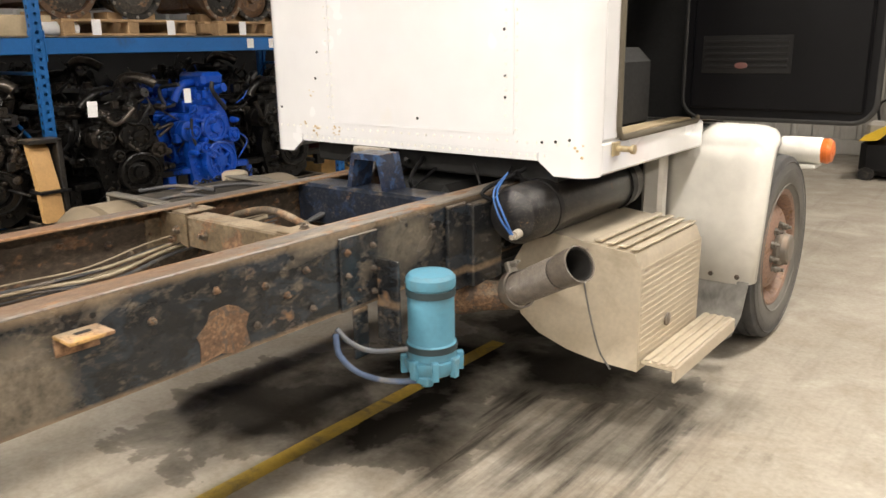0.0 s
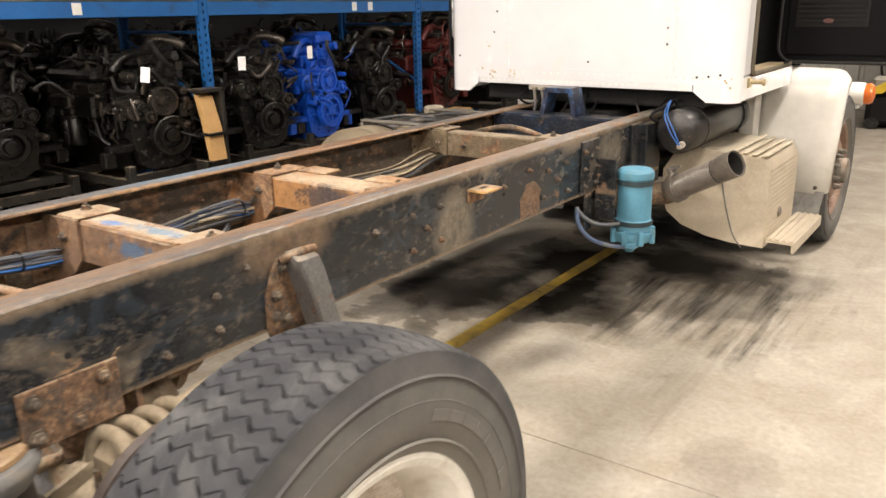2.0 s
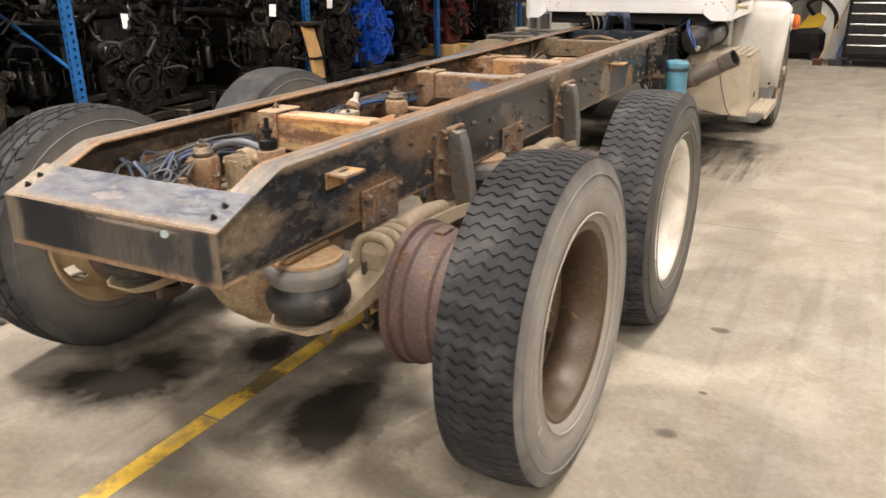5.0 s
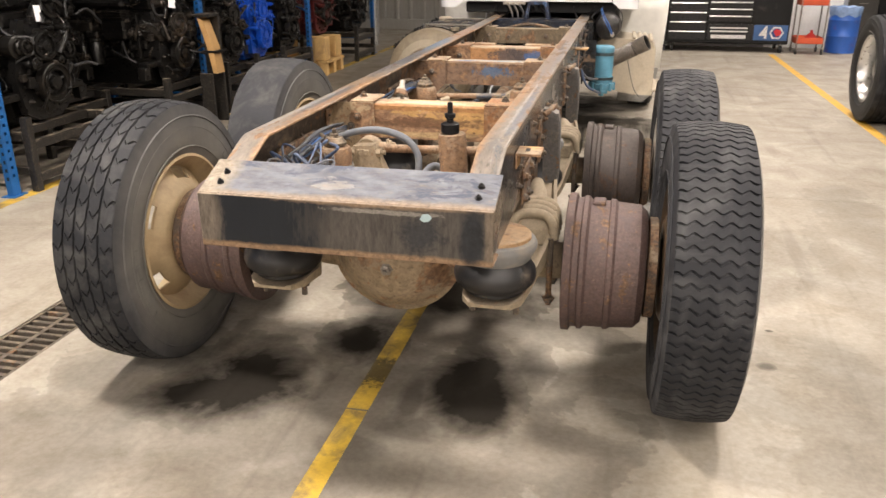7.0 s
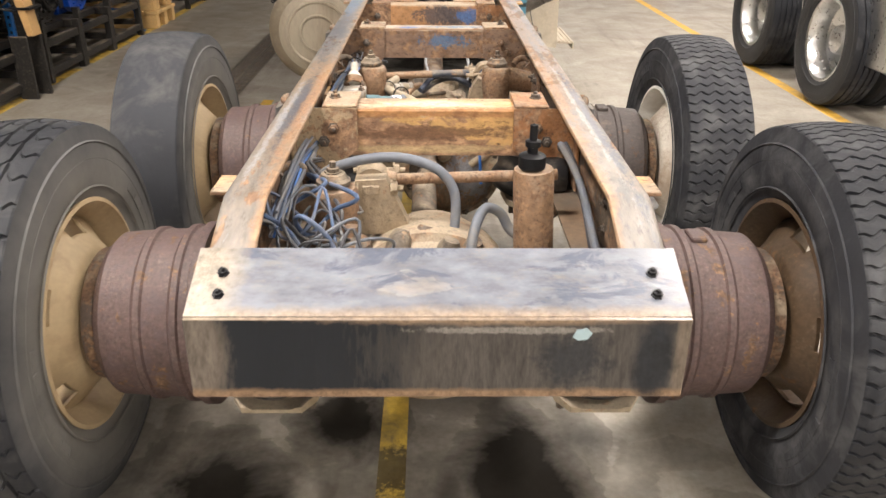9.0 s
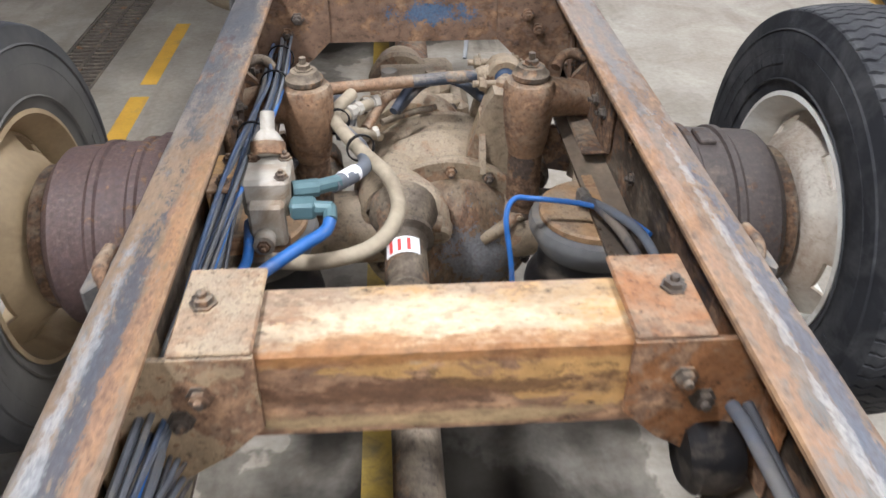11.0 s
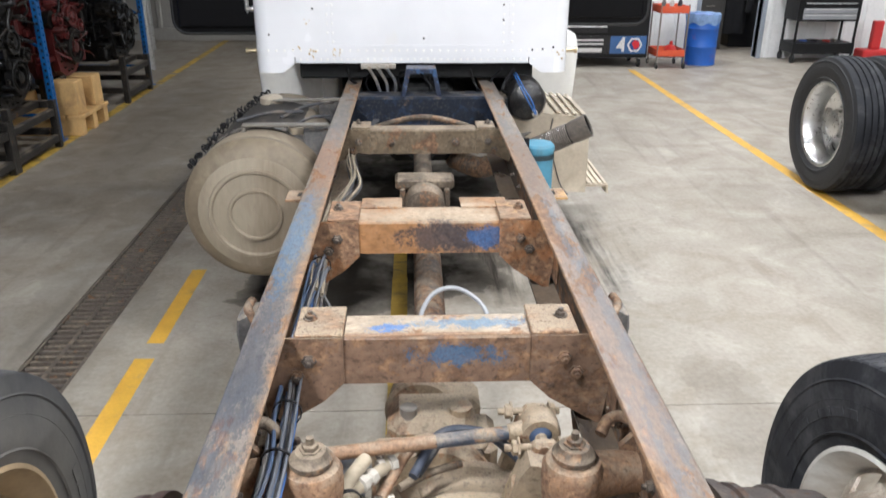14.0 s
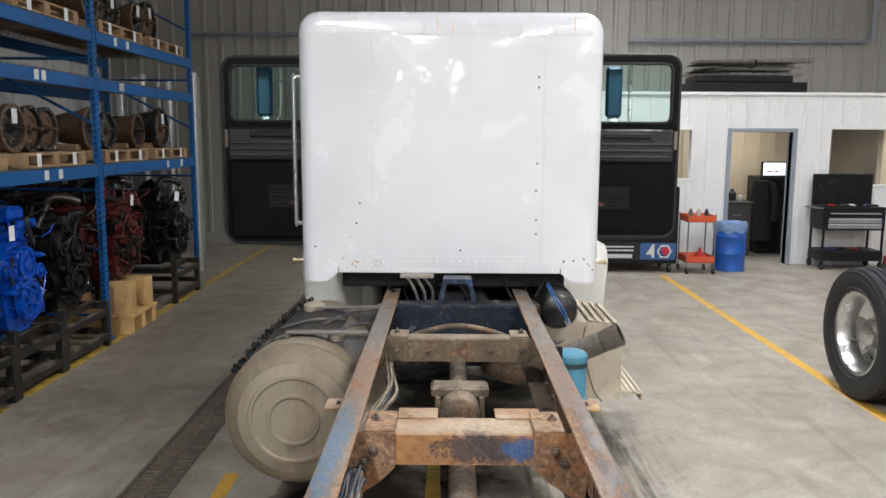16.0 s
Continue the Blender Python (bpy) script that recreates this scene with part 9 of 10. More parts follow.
    pulleys = [(0.0 + U(-0.03, 0.03), 0.56 + U(-0.03, 0.03), 0.105 + U(-0.015, 0.015)), (0.17 + U(-0.02, 0.02), 0.47 + U(-0.04, 0.04), 0.06), (-0.20 + U(-0.03, 0.02), 0.55 + U(-0.05, 0.05), 0.055), (-0.13, 0.43 + U(-0.02, 0.02), 0.045)]
    for py, pz, pr in pulleys:
        p = part("pulley", Build().lathe([(pr, -0.035), (pr, -0.022), (pr * 0.88, -0.012), (pr * 0.88, 0.0), (pr, 0.01), (pr, 0.02), (pr * 0.82, 0.022), (pr * 0.78, 0.005), (pr * 0.4, 0.005), (pr * 0.35, 0.03), (0, 0.034)], XM(py, pz, 0.03), 28), main if rnd.random() < 0.7 else accent, e)
        bb = Build()
        for k in range(5):
            a = 2 * math.pi * k / 5
            bb.hexbolt((0.036, py + pr * 0.58 * math.cos(a), pz + pr * 0.58 * math.sin(a)), (1, 0, 0), 0.008, 0.01)
        stuff(part("pulley_bolts", bb, accent, p))
        part("pulley_shaft", Build().cyl((-0.08, py, pz), (0.0, py, pz), pr * 0.5, seg=16), main, p)
    # alternator and air compressor beside the block
    py, pz = pulleys[2][:2]
    part("alternator", Build().lathe([(0.05, -0.20), (0.078, -0.185), (0.082, -0.12), (0.075, -0.118), (0.075, -0.105), (0.082, -0.10), (0.080, -0.03), (0.05, -0.015)], XM(py, pz, 0.0), 24), accent, e)
    part("compressor", Build().box(-0.52, -0.37, 0.44, -0.28, -0.24, 0.62, 0.02).box(-0.50, -0.36, 0.622, -0.30, -0.25, 0.70, 0.012), main, e)
    for k in range(5):
        part("compressor_fin", Build().box(-0.51, -0.378, 0.63 + k * 0.014, -0.29, -0.24, 0.636 + k * 0.014), accent, e)
    # filter canisters on the near side
    for k in range(rnd.choice((2, 2, 3))):
        fx, fz = -0.62 - k * 0.15, 0.20 + U(-0.03, 0.05)
        f = part("filter_canister", Build().lathe([(0.0, 0.0), (0.045, 0.004), (0.056, 0.02), (0.056, 0.20), (0.05, 0.21), (0.06, 0.214), (0.06, 0.235), (0.0, 0.236)], pose(fx, -0.33 + U(-0.01, 0.02), fz), 22), main if k else accent if rnd.random() < 0.4 else main, e)
        part("filter_head", Build().box(fx - 0.06, -0.38, fz + 0.237, fx + 0.06, -0.245, fz + 0.30, 0.012), main, f)
    part("fuel_pump", Build().box(-0.92, -0.36, 0.50, -0.62, -0.24, 0.60, 0.015).cyl((-0.62, -0.30, 0.55), (-0.55, -0.30, 0.55), 0.05, seg=16), accent if rnd.random() < 0.5 else main, e)
    for k in range(6):
        xx = -0.90 + k * 0.05
        il = Build().tube([(xx, -0.30, 0.60), (xx, -0.30, 0.66), (-0.98 + k * 0.15, -0.24, 0.74), (-0.98 + k * 0.15, -0.16, 0.80)], 0.0055, 6, 4)
        part("injector_line", il, ENG_METAL, e)
    # intake log, exhaust log, turbo with its elbows
    part("intake_manifold", Build().box(L + 0.12, -0.33, 0.70, -0.30, -0.19, 0.785, 0.03), main, e)
    part("exhaust_manifold", Build().tube([(L + 0.1, 0.26, 0.73), (-0.2, 0.26, 0.73)], 0.045, 14, 0), accent if rnd.random() < 0.5 else main, e)
    rn = Build()
    for k in range(6):
        rn.tube([(L + 0.16 + k * 0.15, 0.18, 0.73), (L + 0.16 + k * 0.15, 0.25, 0.73)], 0.03, 10, 0)
    stuff(part("runner_cluster", rn, main, e))
    tx, tz = -0.58 + U(-0.12, 0.12), 0.86
    vol = []
    for k in range(13):
        a = 2 * math.pi * k / 12
        vol.append((tx + 0.095 * math.cos(a), 0.33, tz + 0.095 * math.sin(a)))
    part("turbo", Build().tube(vol, 0.045, 12, 3).lathe([(0.03, -0.10), (0.06, -0.05), (0.09, 0.0), (0.085, 0.05), (0.055, 0.07)], Matrix.Translation((tx, 0.33, tz)) @ pose(0, 0, 0, -90, 0, 0), 24), accent, e)
    top = 0.96 + U(0.0, 0.05)
    part("charge_pipe", Build().tube([(tx + 0.1, 0.33, tz + 0.05), (tx + 0.22, 0.22, top - 0.10), (-0.25, 0.05, top - 0.09), (-0.18, -0.10, top - 0.09), (-0.14, -0.20, top - 0.12), (-0.14, -0.27, 0.78)], 0.032, 14, 6), ENG_METAL if rnd.random() < 0.3 else main, e)
    if main is ENG_BLUE:
        part("air_box", Build().box(-0.42, -0.02, 0.885, -0.06, 0.20, 1.0, 0.03), main, e)
    else:
        part("pipe_elbow", Build().tube([(-0.30, 0.08, 0.86), (-0.24, 0.10, top - 0.01), (-0.17, 0.14, top + 0.01), (-0.09, 0.19, top - 0.01), (-0.05, 0.24, top - 0.05)], 0.038, 14, 6), ENG_METAL if rnd.random() < 0.9 else accent, e)
    part("thermostat_housing", Build().cyl((-0.08, 0.05, 0.74), (-0.02, 0.07, 0.88), 0.055, 0.04, 16).cyl((-0.02, 0.07, 0.86), (0.07, 0.09, 0.88), 0.036, seg=14), main, e)
    part("bell_housing", Build().lathe([(0.16, 0.0), (0.30, 0.01), (0.31, 0.03), (0.31, 0.10), (0.27, 0.14)], XM(0, 0.34, L - 0.12), 36), main, e)
    part("mount_bracket", Build().box(-0.16, -0.40, 0.20, -0.06, 0.40, 0.25, 0.008).box(-0.15, -0.44, 0.10, -0.07, -0.36, 0.21, 0.008).box(-0.15, 0.36, 0.10, -0.07, 0.44, 0.21, 0.008), main, e)
    # hoses, wiring, small fittings
    for k in range(11):
        p = [(U(L + 0.1, -0.05), U(-0.36, -0.18), U(0.35, 0.9))]
        for j in range(3):
            q = p[-1]
            p.append((min(0.05, q[0] + U(-0.22, 0.22)), q[1] + U(-0.06, 0.06), min(0.98, max(0.2, q[2] + U(-0.16, 0.14)))))
        part("hose", Build().tube(p, rnd.choice((0.007, 0.010, 0.016)), 7, 5), rnd.choice((ENG_HOSE, ENG_HOSE, main, ENG_METAL)), e)
    for k in range(7):
        p = [(U(-0.06, 0.04), U(-0.26, 0.26), U(0.3, 0.85))]
        for j in range(2):
            q = p[-1]
            p.append((q[0] + U(0.0, 0.05), q[1] + U(-0.15, 0.15), q[2] + U(-0.15, 0.15)))
        part("front_hose", Build().tube(p, rnd.choice((0.007, 0.012, 0.018)), 8, 5), rnd.choice((ENG_HOSE, main, accent)), e)
    for k in range(14):
        fx, fy, fz = U(L + 0.15, -0.2), -U(0.24, 0.30), U(0.3, 0.75)
        s = U(0.018, 0.045)
        sm = Build()
        if k % 2:
            sm.box(fx - s, fy - s, fz - s, fx + s, fy + 0.05, fz + s, 0.006)
        else:
            sm.cyl((fx, fy + 0.06, fz), (fx, fy - s, fz), s * 0.8, seg=12, bevel=0.004).hexbolt((fx, fy - s, fz), (0, -1, 0), s * 0.4, 0.012)
        part("fitting", sm, rnd.choice((main, main, accent, ENG_METAL)), e)
    for k in range(8):
        fy, fz, s = U(-0.27, 0.27), U(0.30, 0.78), U(0.016, 0.04)
        part("front_fitting", Build().cyl((-0.05, fy, fz), (0.02 + s, fy, fz), s, s * 0.8, 14, 0.004).hexbolt((0.02 + s, fy, fz), (1, 0, 0), s * 0.45, 0.012), rnd.choice((main, accent, main, ENG_METAL)), e)
    # the clutter of lines, clips and fittings that covers the near side, the front and the top
    gm, gd = Build(), Build()
    for k in range(80):
        w_ = k % 3
        if w_ == 0:
            p, nn = Vector((U(L + 0.05, -0.08), -U(0.24, 0.36), U(0.22, 0.86))), Vector((0, -1, 0))
        elif w_ == 1:
            p, nn = Vector((U(-0.03, 0.05), U(-0.28, 0.28), U(0.12, 0.86))), Vector((1, 0, 0))
        else:
            p, nn = Vector((U(L + 0.05, -0.08), U(-0.26, 0.30), U(0.84, 0.93))), Vector((0, 0, 1))
        g = gm if rnd.random() < 0.3 else gd
        s = U(0.010, 0.028)
        if k % 4 < 2:
            d1 = Vector((U(-0.14, 0.14), U(-0.08, 0.08), U(-0.14, 0.14)))
            g.tube([p, p + d1 * 0.5 + nn * U(0.0, 0.04), p + d1], U(0.004, 0.011), 6, 4)
        elif k % 4 == 2:
            g.cyl(p - nn * 0.05, p + nn * s, s, s * 0.75, 10, 0.003).hexbolt(p + nn * s, nn, s * 0.5, 0.012)
        else:
            g.box(p.x - s, p.y - s, p.z - s * 1.3, p.x + s, p.y + s, p.z + s * 1.3, 0.004)
    stuff(part("small_clutter", gd, main, e))
    stuff(part("bright_clutter", gm, ENG_METAL if main is not ENG_BLUE else main, e))
    if tag:
        part("paper_tag", Build().box(-0.0008, -0.03, 0.0, 0.0008, 0.03, 0.11, 0, Matrix.Translation((0.09, U(-0.3, -0.05), 0.76 + U(-0.06, 0.05))) @ pose(0, 0, 0, U(-12, 12), U(-14, 4), U(-35, 5))), WHITE_TAG, e, "white paper tag tied on")
    return e


def engine_stand(x, y, z_top, w=0.86, d=1.25):
    s = thing("engine_stand", x, y, 0, "dark welded steel engine stand on short legs", "engine stand", "engine stands")
    h = w / 2
    for yy in (-h, h):
        for xx in (0.0, -d):
            part("leg", Build().box(xx - 0.05, yy - 0.03, 0.0, xx + 0.01, yy + 0.03, z_top + (0.10 if xx == 0 and yy < 0 else 0.0), 0.005), STAND, s)
        part("side_rail", Build().box(-d, yy - 0.025, z_top - 0.07, -0.05, yy + 0.025, z_top - 0.005, 0.004).box(-d, yy - 0.025, 0.12, -0.05, yy + 0.025, 0.18, 0.004), STAND, s)
    for zz in (z_top - 0.08, 0.12):
        part("front_rail", Build().box(-0.045, -h + 0.032, zz, 0.005, h - 0.032, zz + 0.008, 0.002).box(-0.003, -h + 0.032, zz - 0.055, 0.005, h - 0.032, zz, 0.002), STAND, s)
    for xx in (-0.15, -0.85):
        part("cross_bar", Build().box(xx - 0.03, -h + 0.026, z_top - 0.06, xx + 0.03, h - 0.026, z_top, 0.004), STAND, s)
    return s


BLK = "greasy black used diesel engine on a steel stand"
for ey, sd, mn, ac, lb, tg in ((-1.6, 41, ENG_BLACK, ENG_DARK, BLK, False), (-0.72, 42, ENG_BLACK, ENG_METAL, BLK, True), (0.62, 43, ENG_BLACK, ENG_DARK, BLK, True), (1.72, 44, ENG_BLACK, ENG_METAL, BLK, True), (3.12, 45, ENG_BLACK, ENG_DARK, BLK, True), (3.98, 46, ENG_BLACK, ENG_DARK, BLK, False),
                               (4.97, 47, ENG_BLACK, ENG_METAL, BLK, True), (6.05, 48, ENG_BLACK, ENG_METAL, BLK, True), (6.80, 49, ENG_BLUE, ENG_BLUE, "bright blue repainted diesel engine on a steel stand", True),
                               (7.62, 50, ENG_BLACK, ENG_DARK, BLK, False), (8.85, 51, ENG_RED, ENG_DARK, "dull red used diesel engine on a timber crate", True), (9.55, 53, ENG_BLACK, ENG_DARK, BLK, False), (10.4, 52, ENG_BLACK, ENG_DARK, BLK, True)):
    zz = 0.42 if mn is not ENG_RED else 0.50
    back = -0.55 if ey in (3.98, 9.55) else 0.0
    en = engine(-3.41 + back, ey - 0.02, zz, sd, mn, ac, lb, tg)
    en.scale = (1.0, 0.98 if mn is ENG_BLUE else 1.16, 1.03)
    # unseen second row, added to keep the gaps between the engines dark
    if mn is ENG_BLACK:
        cp = copy_thing(en, pose(-4.95 + 0.2 * back, ey + 0.4, 0.42, 0, 0, 0))
        cp["label"] = "greasy black engine copy added to fill the dark gap behind the front row"
        cp.scale = (1.0, 1.18, 1.14)
        engine_stand(-4.85 + 0.2 * back, ey + 0.42, 0.44, 0.74)
    if mn is not ENG_RED:
        engine_stand(-3.32 + back, ey, 0.44, 0.70 if ey in (6.05, 6.80) else 0.84)
crate = thing("timber_crate", -3.55, 8.80, 0, "yellow-brown timber crate base under the red engine", "crate")
CRATE = plain("crate_timber", (0.62, 0.40, 0.16), 0.8, 0, 0.2, 5, 50, 0.3, 0, (0.35, 0.22, 0.1), 0.3)
for yy in (-0.30, 0.0, 0.30):
    part("bearer", Build().box(-0.7, yy - 0.05, 0.0, 0.28, yy + 0.05, 0.16, 0.006), CRATE, crate)
for k in range(6):
    part("board", Build().box(-0.68 + k * 0.165, -0.36, 0.162, -0.53 + k * 0.165, 0.36, 0.20, 0.004), CRATE, crate)
part("block", Build().box(0.0, -0.34, 0.202, 0.26, -0.12, 0.52, 0.008), CRATE, crate)
part("block", Build().box(0.0, 0.12, 0.202, 0.26, 0.34, 0.50, 0.008), CRATE, crate)
part("block", Build().box(-0.66, -0.30, 0.202, -0.40, 0.30, 0.50, 0.008), CRATE, crate)
post = thing("tan_side_cover", -3.20, 5.27, 0, "curved tan cover panel strapped in a black steel frame", "panel")
part("panel", Build().prism([(0.0, 0.50), (0.05, 0.50), (0.02, 0.75), (-0.06, 1.0), (-0.12, 1.03), (-0.05, 0.78)], 0.14, Matrix(((1, 0, 0, 0), (0, 0, 1, -0.10), (0, 1, 0, 0), (0, 0, 0, 1)))), plain("tan_fibre", (0.50, 0.30, 0.12), 0.6, 0, 0.15, 6, 60, 0.15), post)
part("frame", Build().box(-0.16, 0.06, 0.0, 0.02, 0.10, 1.06, 0.006).box(-0.16, -0.12, 1.035, 0.02, 0.10, 1.065, 0.006).box(-0.14, -0.13, 0.0, 0.0, -0.105, 0.5, 0.006), STAND, post)
part("strap", Build().box(-0.10, -0.115, 0.70, 0.065, 0.10, 0.72, 0.002), BLACK, post)


# ---- the parked truck in the next bay ----
t2 = thing("parked_truck", 3.2, 6.0, 0, "rear axles of a parked truck with polished wheels", "truck")
MESH_RIB2 = MESH_RIB
TYRE_SIDE = plain("sidewall_black", (0.03, 0.03, 0.031), 0.6)
for yy in (5.12, 6.64):
    for k in range(2):
        x = 3.235 + k * 0.335
        w = new("wheel", MESH_RIB2.copy())
        w.data.materials[0], w.data.materials[1] = TYRE, TYRE_SIDE
        w.parent = t2
        w.matrix_basis = pose(x - 3.2, yy - 6.0, 0.52, 0, -90, 0)
        w["label"] = "black ribbed truck tyre"
        if k == 0:
            rim_ = part("rim", rim_build(), CHROME, w, "polished aluminium rim")
            part("disc", disc_build(-TYRE_W * 0.12, -0.10), CHROME, w)
            part("hub_cap", Build().lathe([(0.115, -0.12), (0.115, 0.0), (0.10, 0.03), (0.05, 0.045), (0, 0.047)], None, 28), CHROME, w, "polished hub cap")
            studs(-0.10, CHROME, w)
        else:
            part("rim", rim_build(), STEEL, w)
    part("axle", Build().cyl((0.55, yy - 6.0, 0.52), (2.1, yy - 6.0, 0.52), 0.07, seg=16), BLACK, t2)
part("frame_rail", Build().box(0.75, -3.2, 0.72, 0.84, 0.9, 0.95, 0.01).box(1.6, -3.2, 0.72, 1.69, 0.9, 0.95, 0.01), BLACK, t2)
sk = part("side_fairing", Build().box(0.0, -2.3, 0.42, 0.03, -1.22, 0.98, 0.01), CHROME, t2, "polished side fairing panel")
part("fairing_bolt", Build().hexbolt((-0.001, -1.27, 0.78), (-1, 0, 0), 0.016, 0.02), STEEL, sk)

# ---- along the office wall ----
chest = thing("tool_chest", 2.05, 12.75, 0, "large black rolling tool chest with bright drawer edges", "tool chest")
part("body", Build().box(-0.62, -0.38, 0.14, 1.36, 0.32, 1.30, 0.015), BLACK, chest)
DR = plain("drawer_black", (0.018, 0.018, 0.02), 0.3, 0.2)
TRIM_AL = plain("bright_trim", (0.75, 0.75, 0.76), 0.3, 0.6)
for col, (x0, x1) in enumerate(((-0.58, 0.02), (0.06, 0.74))):
    for k in range(7):
        z0 = 0.50 + k * 0.112 if col else 0.20 + k * 0.155
        z1 = z0 + (0.10 if col else 0.143)
        d = part("drawer", Build().box(x0, -0.396, z0, x1, -0.381, z1, 0.003), DR, chest)
        part("pull", Build().box(x0 + 0.01, -0.405, z1 - 0.022, x1 - 0.01, -0.3965, z1 - 0.004, 0.003), TRIM_AL, d, "bright drawer pull")
part("sign_panel", Build().box(0.06, -0.392, 0.20, 1.34, -0.381, 0.46, 0.003), plain("sign_black", (0.012, 0.012, 0.014), 0.3), chest, "dark sign panel")
part("name_plate", Build().box(0.12, -0.3935, 0.225, 0.68, -0.3925, 0.285).box(0.10, -0.3935, 0.33, 0.70, -0.3925, 0.355).box(0.10, -0.3935, 0.385, 0.70, -0.3925, 0.41), TRIM_AL, chest, "plain pale bars of lettering")
logo = part("logo_ground", Build().box(0.80, -0.3945, 0.205, 1.33, -0.3925, 0.455), plain("logo_blue", (0.04, 0.11, 0.28), 0.35), chest, "blue logo ground")
part("logo_mark", Build().prism([(0.88, 0.28), (0.98, 0.44), (1.01, 0.44), (1.01, 0.235), (0.97, 0.235), (0.97, 0.28)], 0.002, XZ_Y(-0.395)), TRIM_AL, logo)
hexa = lambda r: [(1.16 + r * math.cos(radians(60 * k)), 0.33 + r * math.sin(radians(60 * k)) * 0.98) for k in range(6)]
part("logo_mark", Build().prism(hexa(0.115), 0.002, XZ_Y(-0.395)), TRIM_AL, logo)
part("logo_mark", Build().prism(hexa(0.085), 0.002, XZ_Y(-0.3975)), plain("logo_navy", (0.02, 0.05, 0.2), 0.35), logo)
part("logo_mark", Build().prism([(1.16, 0.27), (1.225, 0.30), (1.225, 0.37), (1.15, 0.40), (1.11, 0.35)], 0.002, XZ_Y(-0.400)), plain("logo_red", (0.55, 0.02, 0.03), 0.35), logo)
for x in (-0.5, 1.26):
    for y in (-0.3, 0.24):
        c = part("caster", Build().cyl((x - 0.02, y, 0.06), (x + 0.02, y, 0.06), 0.06, seg=18), RUBBER, chest)
        part("fork", Build().box(x - 0.03, y - 0.02, 0.06, x - 0.024, y + 0.02, 0.14).box(x + 0.024, y - 0.02, 0.06, x + 0.03, y + 0.02, 0.14), STEEL, c)

RED = plain("cart_orange_red", (0.62, 0.09, 0.03), 0.45, 0, 0.15)
cart = thing("tool_cart", 3.73, 12.42, 0, "orange-red two-shelf tool cart on castors", "cart")
for z in (0.17, 0.78):
    part("tray", Build().box(-0.21, -0.16, z, 0.21, 0.30, z + 0.012, 0.002).box(-0.21, -0.16, z, 0.21, -0.152, z + 0.10, 0.002).box(-0.21, 0.292, z, 0.21, 0.30, z + 0.10, 0.002).box(-0.21, -0.152, z, -0.202, 0.292, z + 0.10, 0.002).box(0.202, -0.152, z, 0.21, 0.292, z + 0.10, 0.002), RED, cart)
for x in (-0.2, 0.2):
    for y in (-0.15, 0.29):
        part("post", Build().cyl((x, y, 0.08), (x, y, 0.90), 0.012, seg=8), STEEL, cart)
        part("caster", Build().cyl((x - 0.012, y, 0.045), (x + 0.012, y, 0.045), 0.045, seg=14), RUBBER, cart)
bag = thing("red_bag", 3.76, 12.40, 0.183, "red plastic funnel lying on the cart's lower tray", "funnel")
part("funnel", Build().lathe([(0.12, 0.0), (0.125, 0.02), (0.06, 0.13), (0.025, 0.15), (0.02, 0.2)], None, 20), plain("funnel_red", (0.5, 0.03, 0.025), 0.4), bag)
for k, (x, c) in enumerate(((-0.12, (0.1, 0.1, 0.1)), (0.0, (0.5, 0.5, 0.48)), (0.12, (0.04, 0.04, 0.05)))):
    can = thing("spray_can", 3.73 + x, 12.46, 0.793, "spray can standing on the cart's top tray", "can", "cans on the cart")
    part("body", Build().lathe([(0.03, 0), (0.032, 0.01), (0.032, 0.13), (0.018, 0.155), (0.016, 0.175), (0, 0.176)], None, 14), plain("can_paint", c, 0.35, 0.3), can)

barrel = thing("waste_drum", 4.31, 12.72, 0, "blue steel waste drum with a plastic bag over its rim", "drum")
DRUMB = plain("drum_blue", (0.02, 0.10, 0.42), 0.38, 0, 0.15, 5, 50, 0.15, 0, (0.25, 0.06, 0.08), 0.16)
part("shell", Build().lathe([(0.235, 0.0), (0.245, 0.006), (0.24, 0.03), (0.24, 0.26), (0.248, 0.275), (0.24, 0.29), (0.24, 0.52), (0.248, 0.535), (0.24, 0.55), (0.24, 0.70), (0.248, 0.715)], None, 40), DRUMB, barrel)
bg, bf, nn = [], [], 48
for i, (r, z) in enumerate(((0.245, 0.60), (0.252, 0.66), (0.256, 0.72), (0.25, 0.745), (0.225, 0.74), (0.20, 0.68))):
    for k in range(nn):
        a = 2 * math.pi * k / nn
        q = 1 + 0.018 * math.sin(11 * a + i) + 0.012 * math.sin(23 * a + 2 * i)
        bg.append((r * q * math.cos(a), r * q * math.sin(a), z + (0.02 * math.sin(7 * a) if i == 0 else 0.006 * math.sin(9 * a))))
for i in range(5):
    for k in range(nn):
        bf.append((i * nn + k, i * nn + (k + 1) % nn, (i + 1) * nn + (k + 1) % nn, (i + 1) * nn + k))
part("bin_bag", Build().add(bg, bf), plain("bin_bag_film", (0.20, 0.30, 0.50), 0.2, 0, 0.3, 14, 60, 0.3), barrel, "crinkled translucent bag", 80)

bench = thing("mechanic_cart", 6.2, 12.95, 0, "black mechanic's tool cart with a raised lid and grey drawers", "tool cart")
GREYD = plain("drawer_grey", (0.32, 0.33, 0.35), 0.4, 0.4)
part("upper_case", Build().box(-0.45, -0.22, 0.62, 0.50, 0.25, 0.98, 0.01), BLACK, bench)
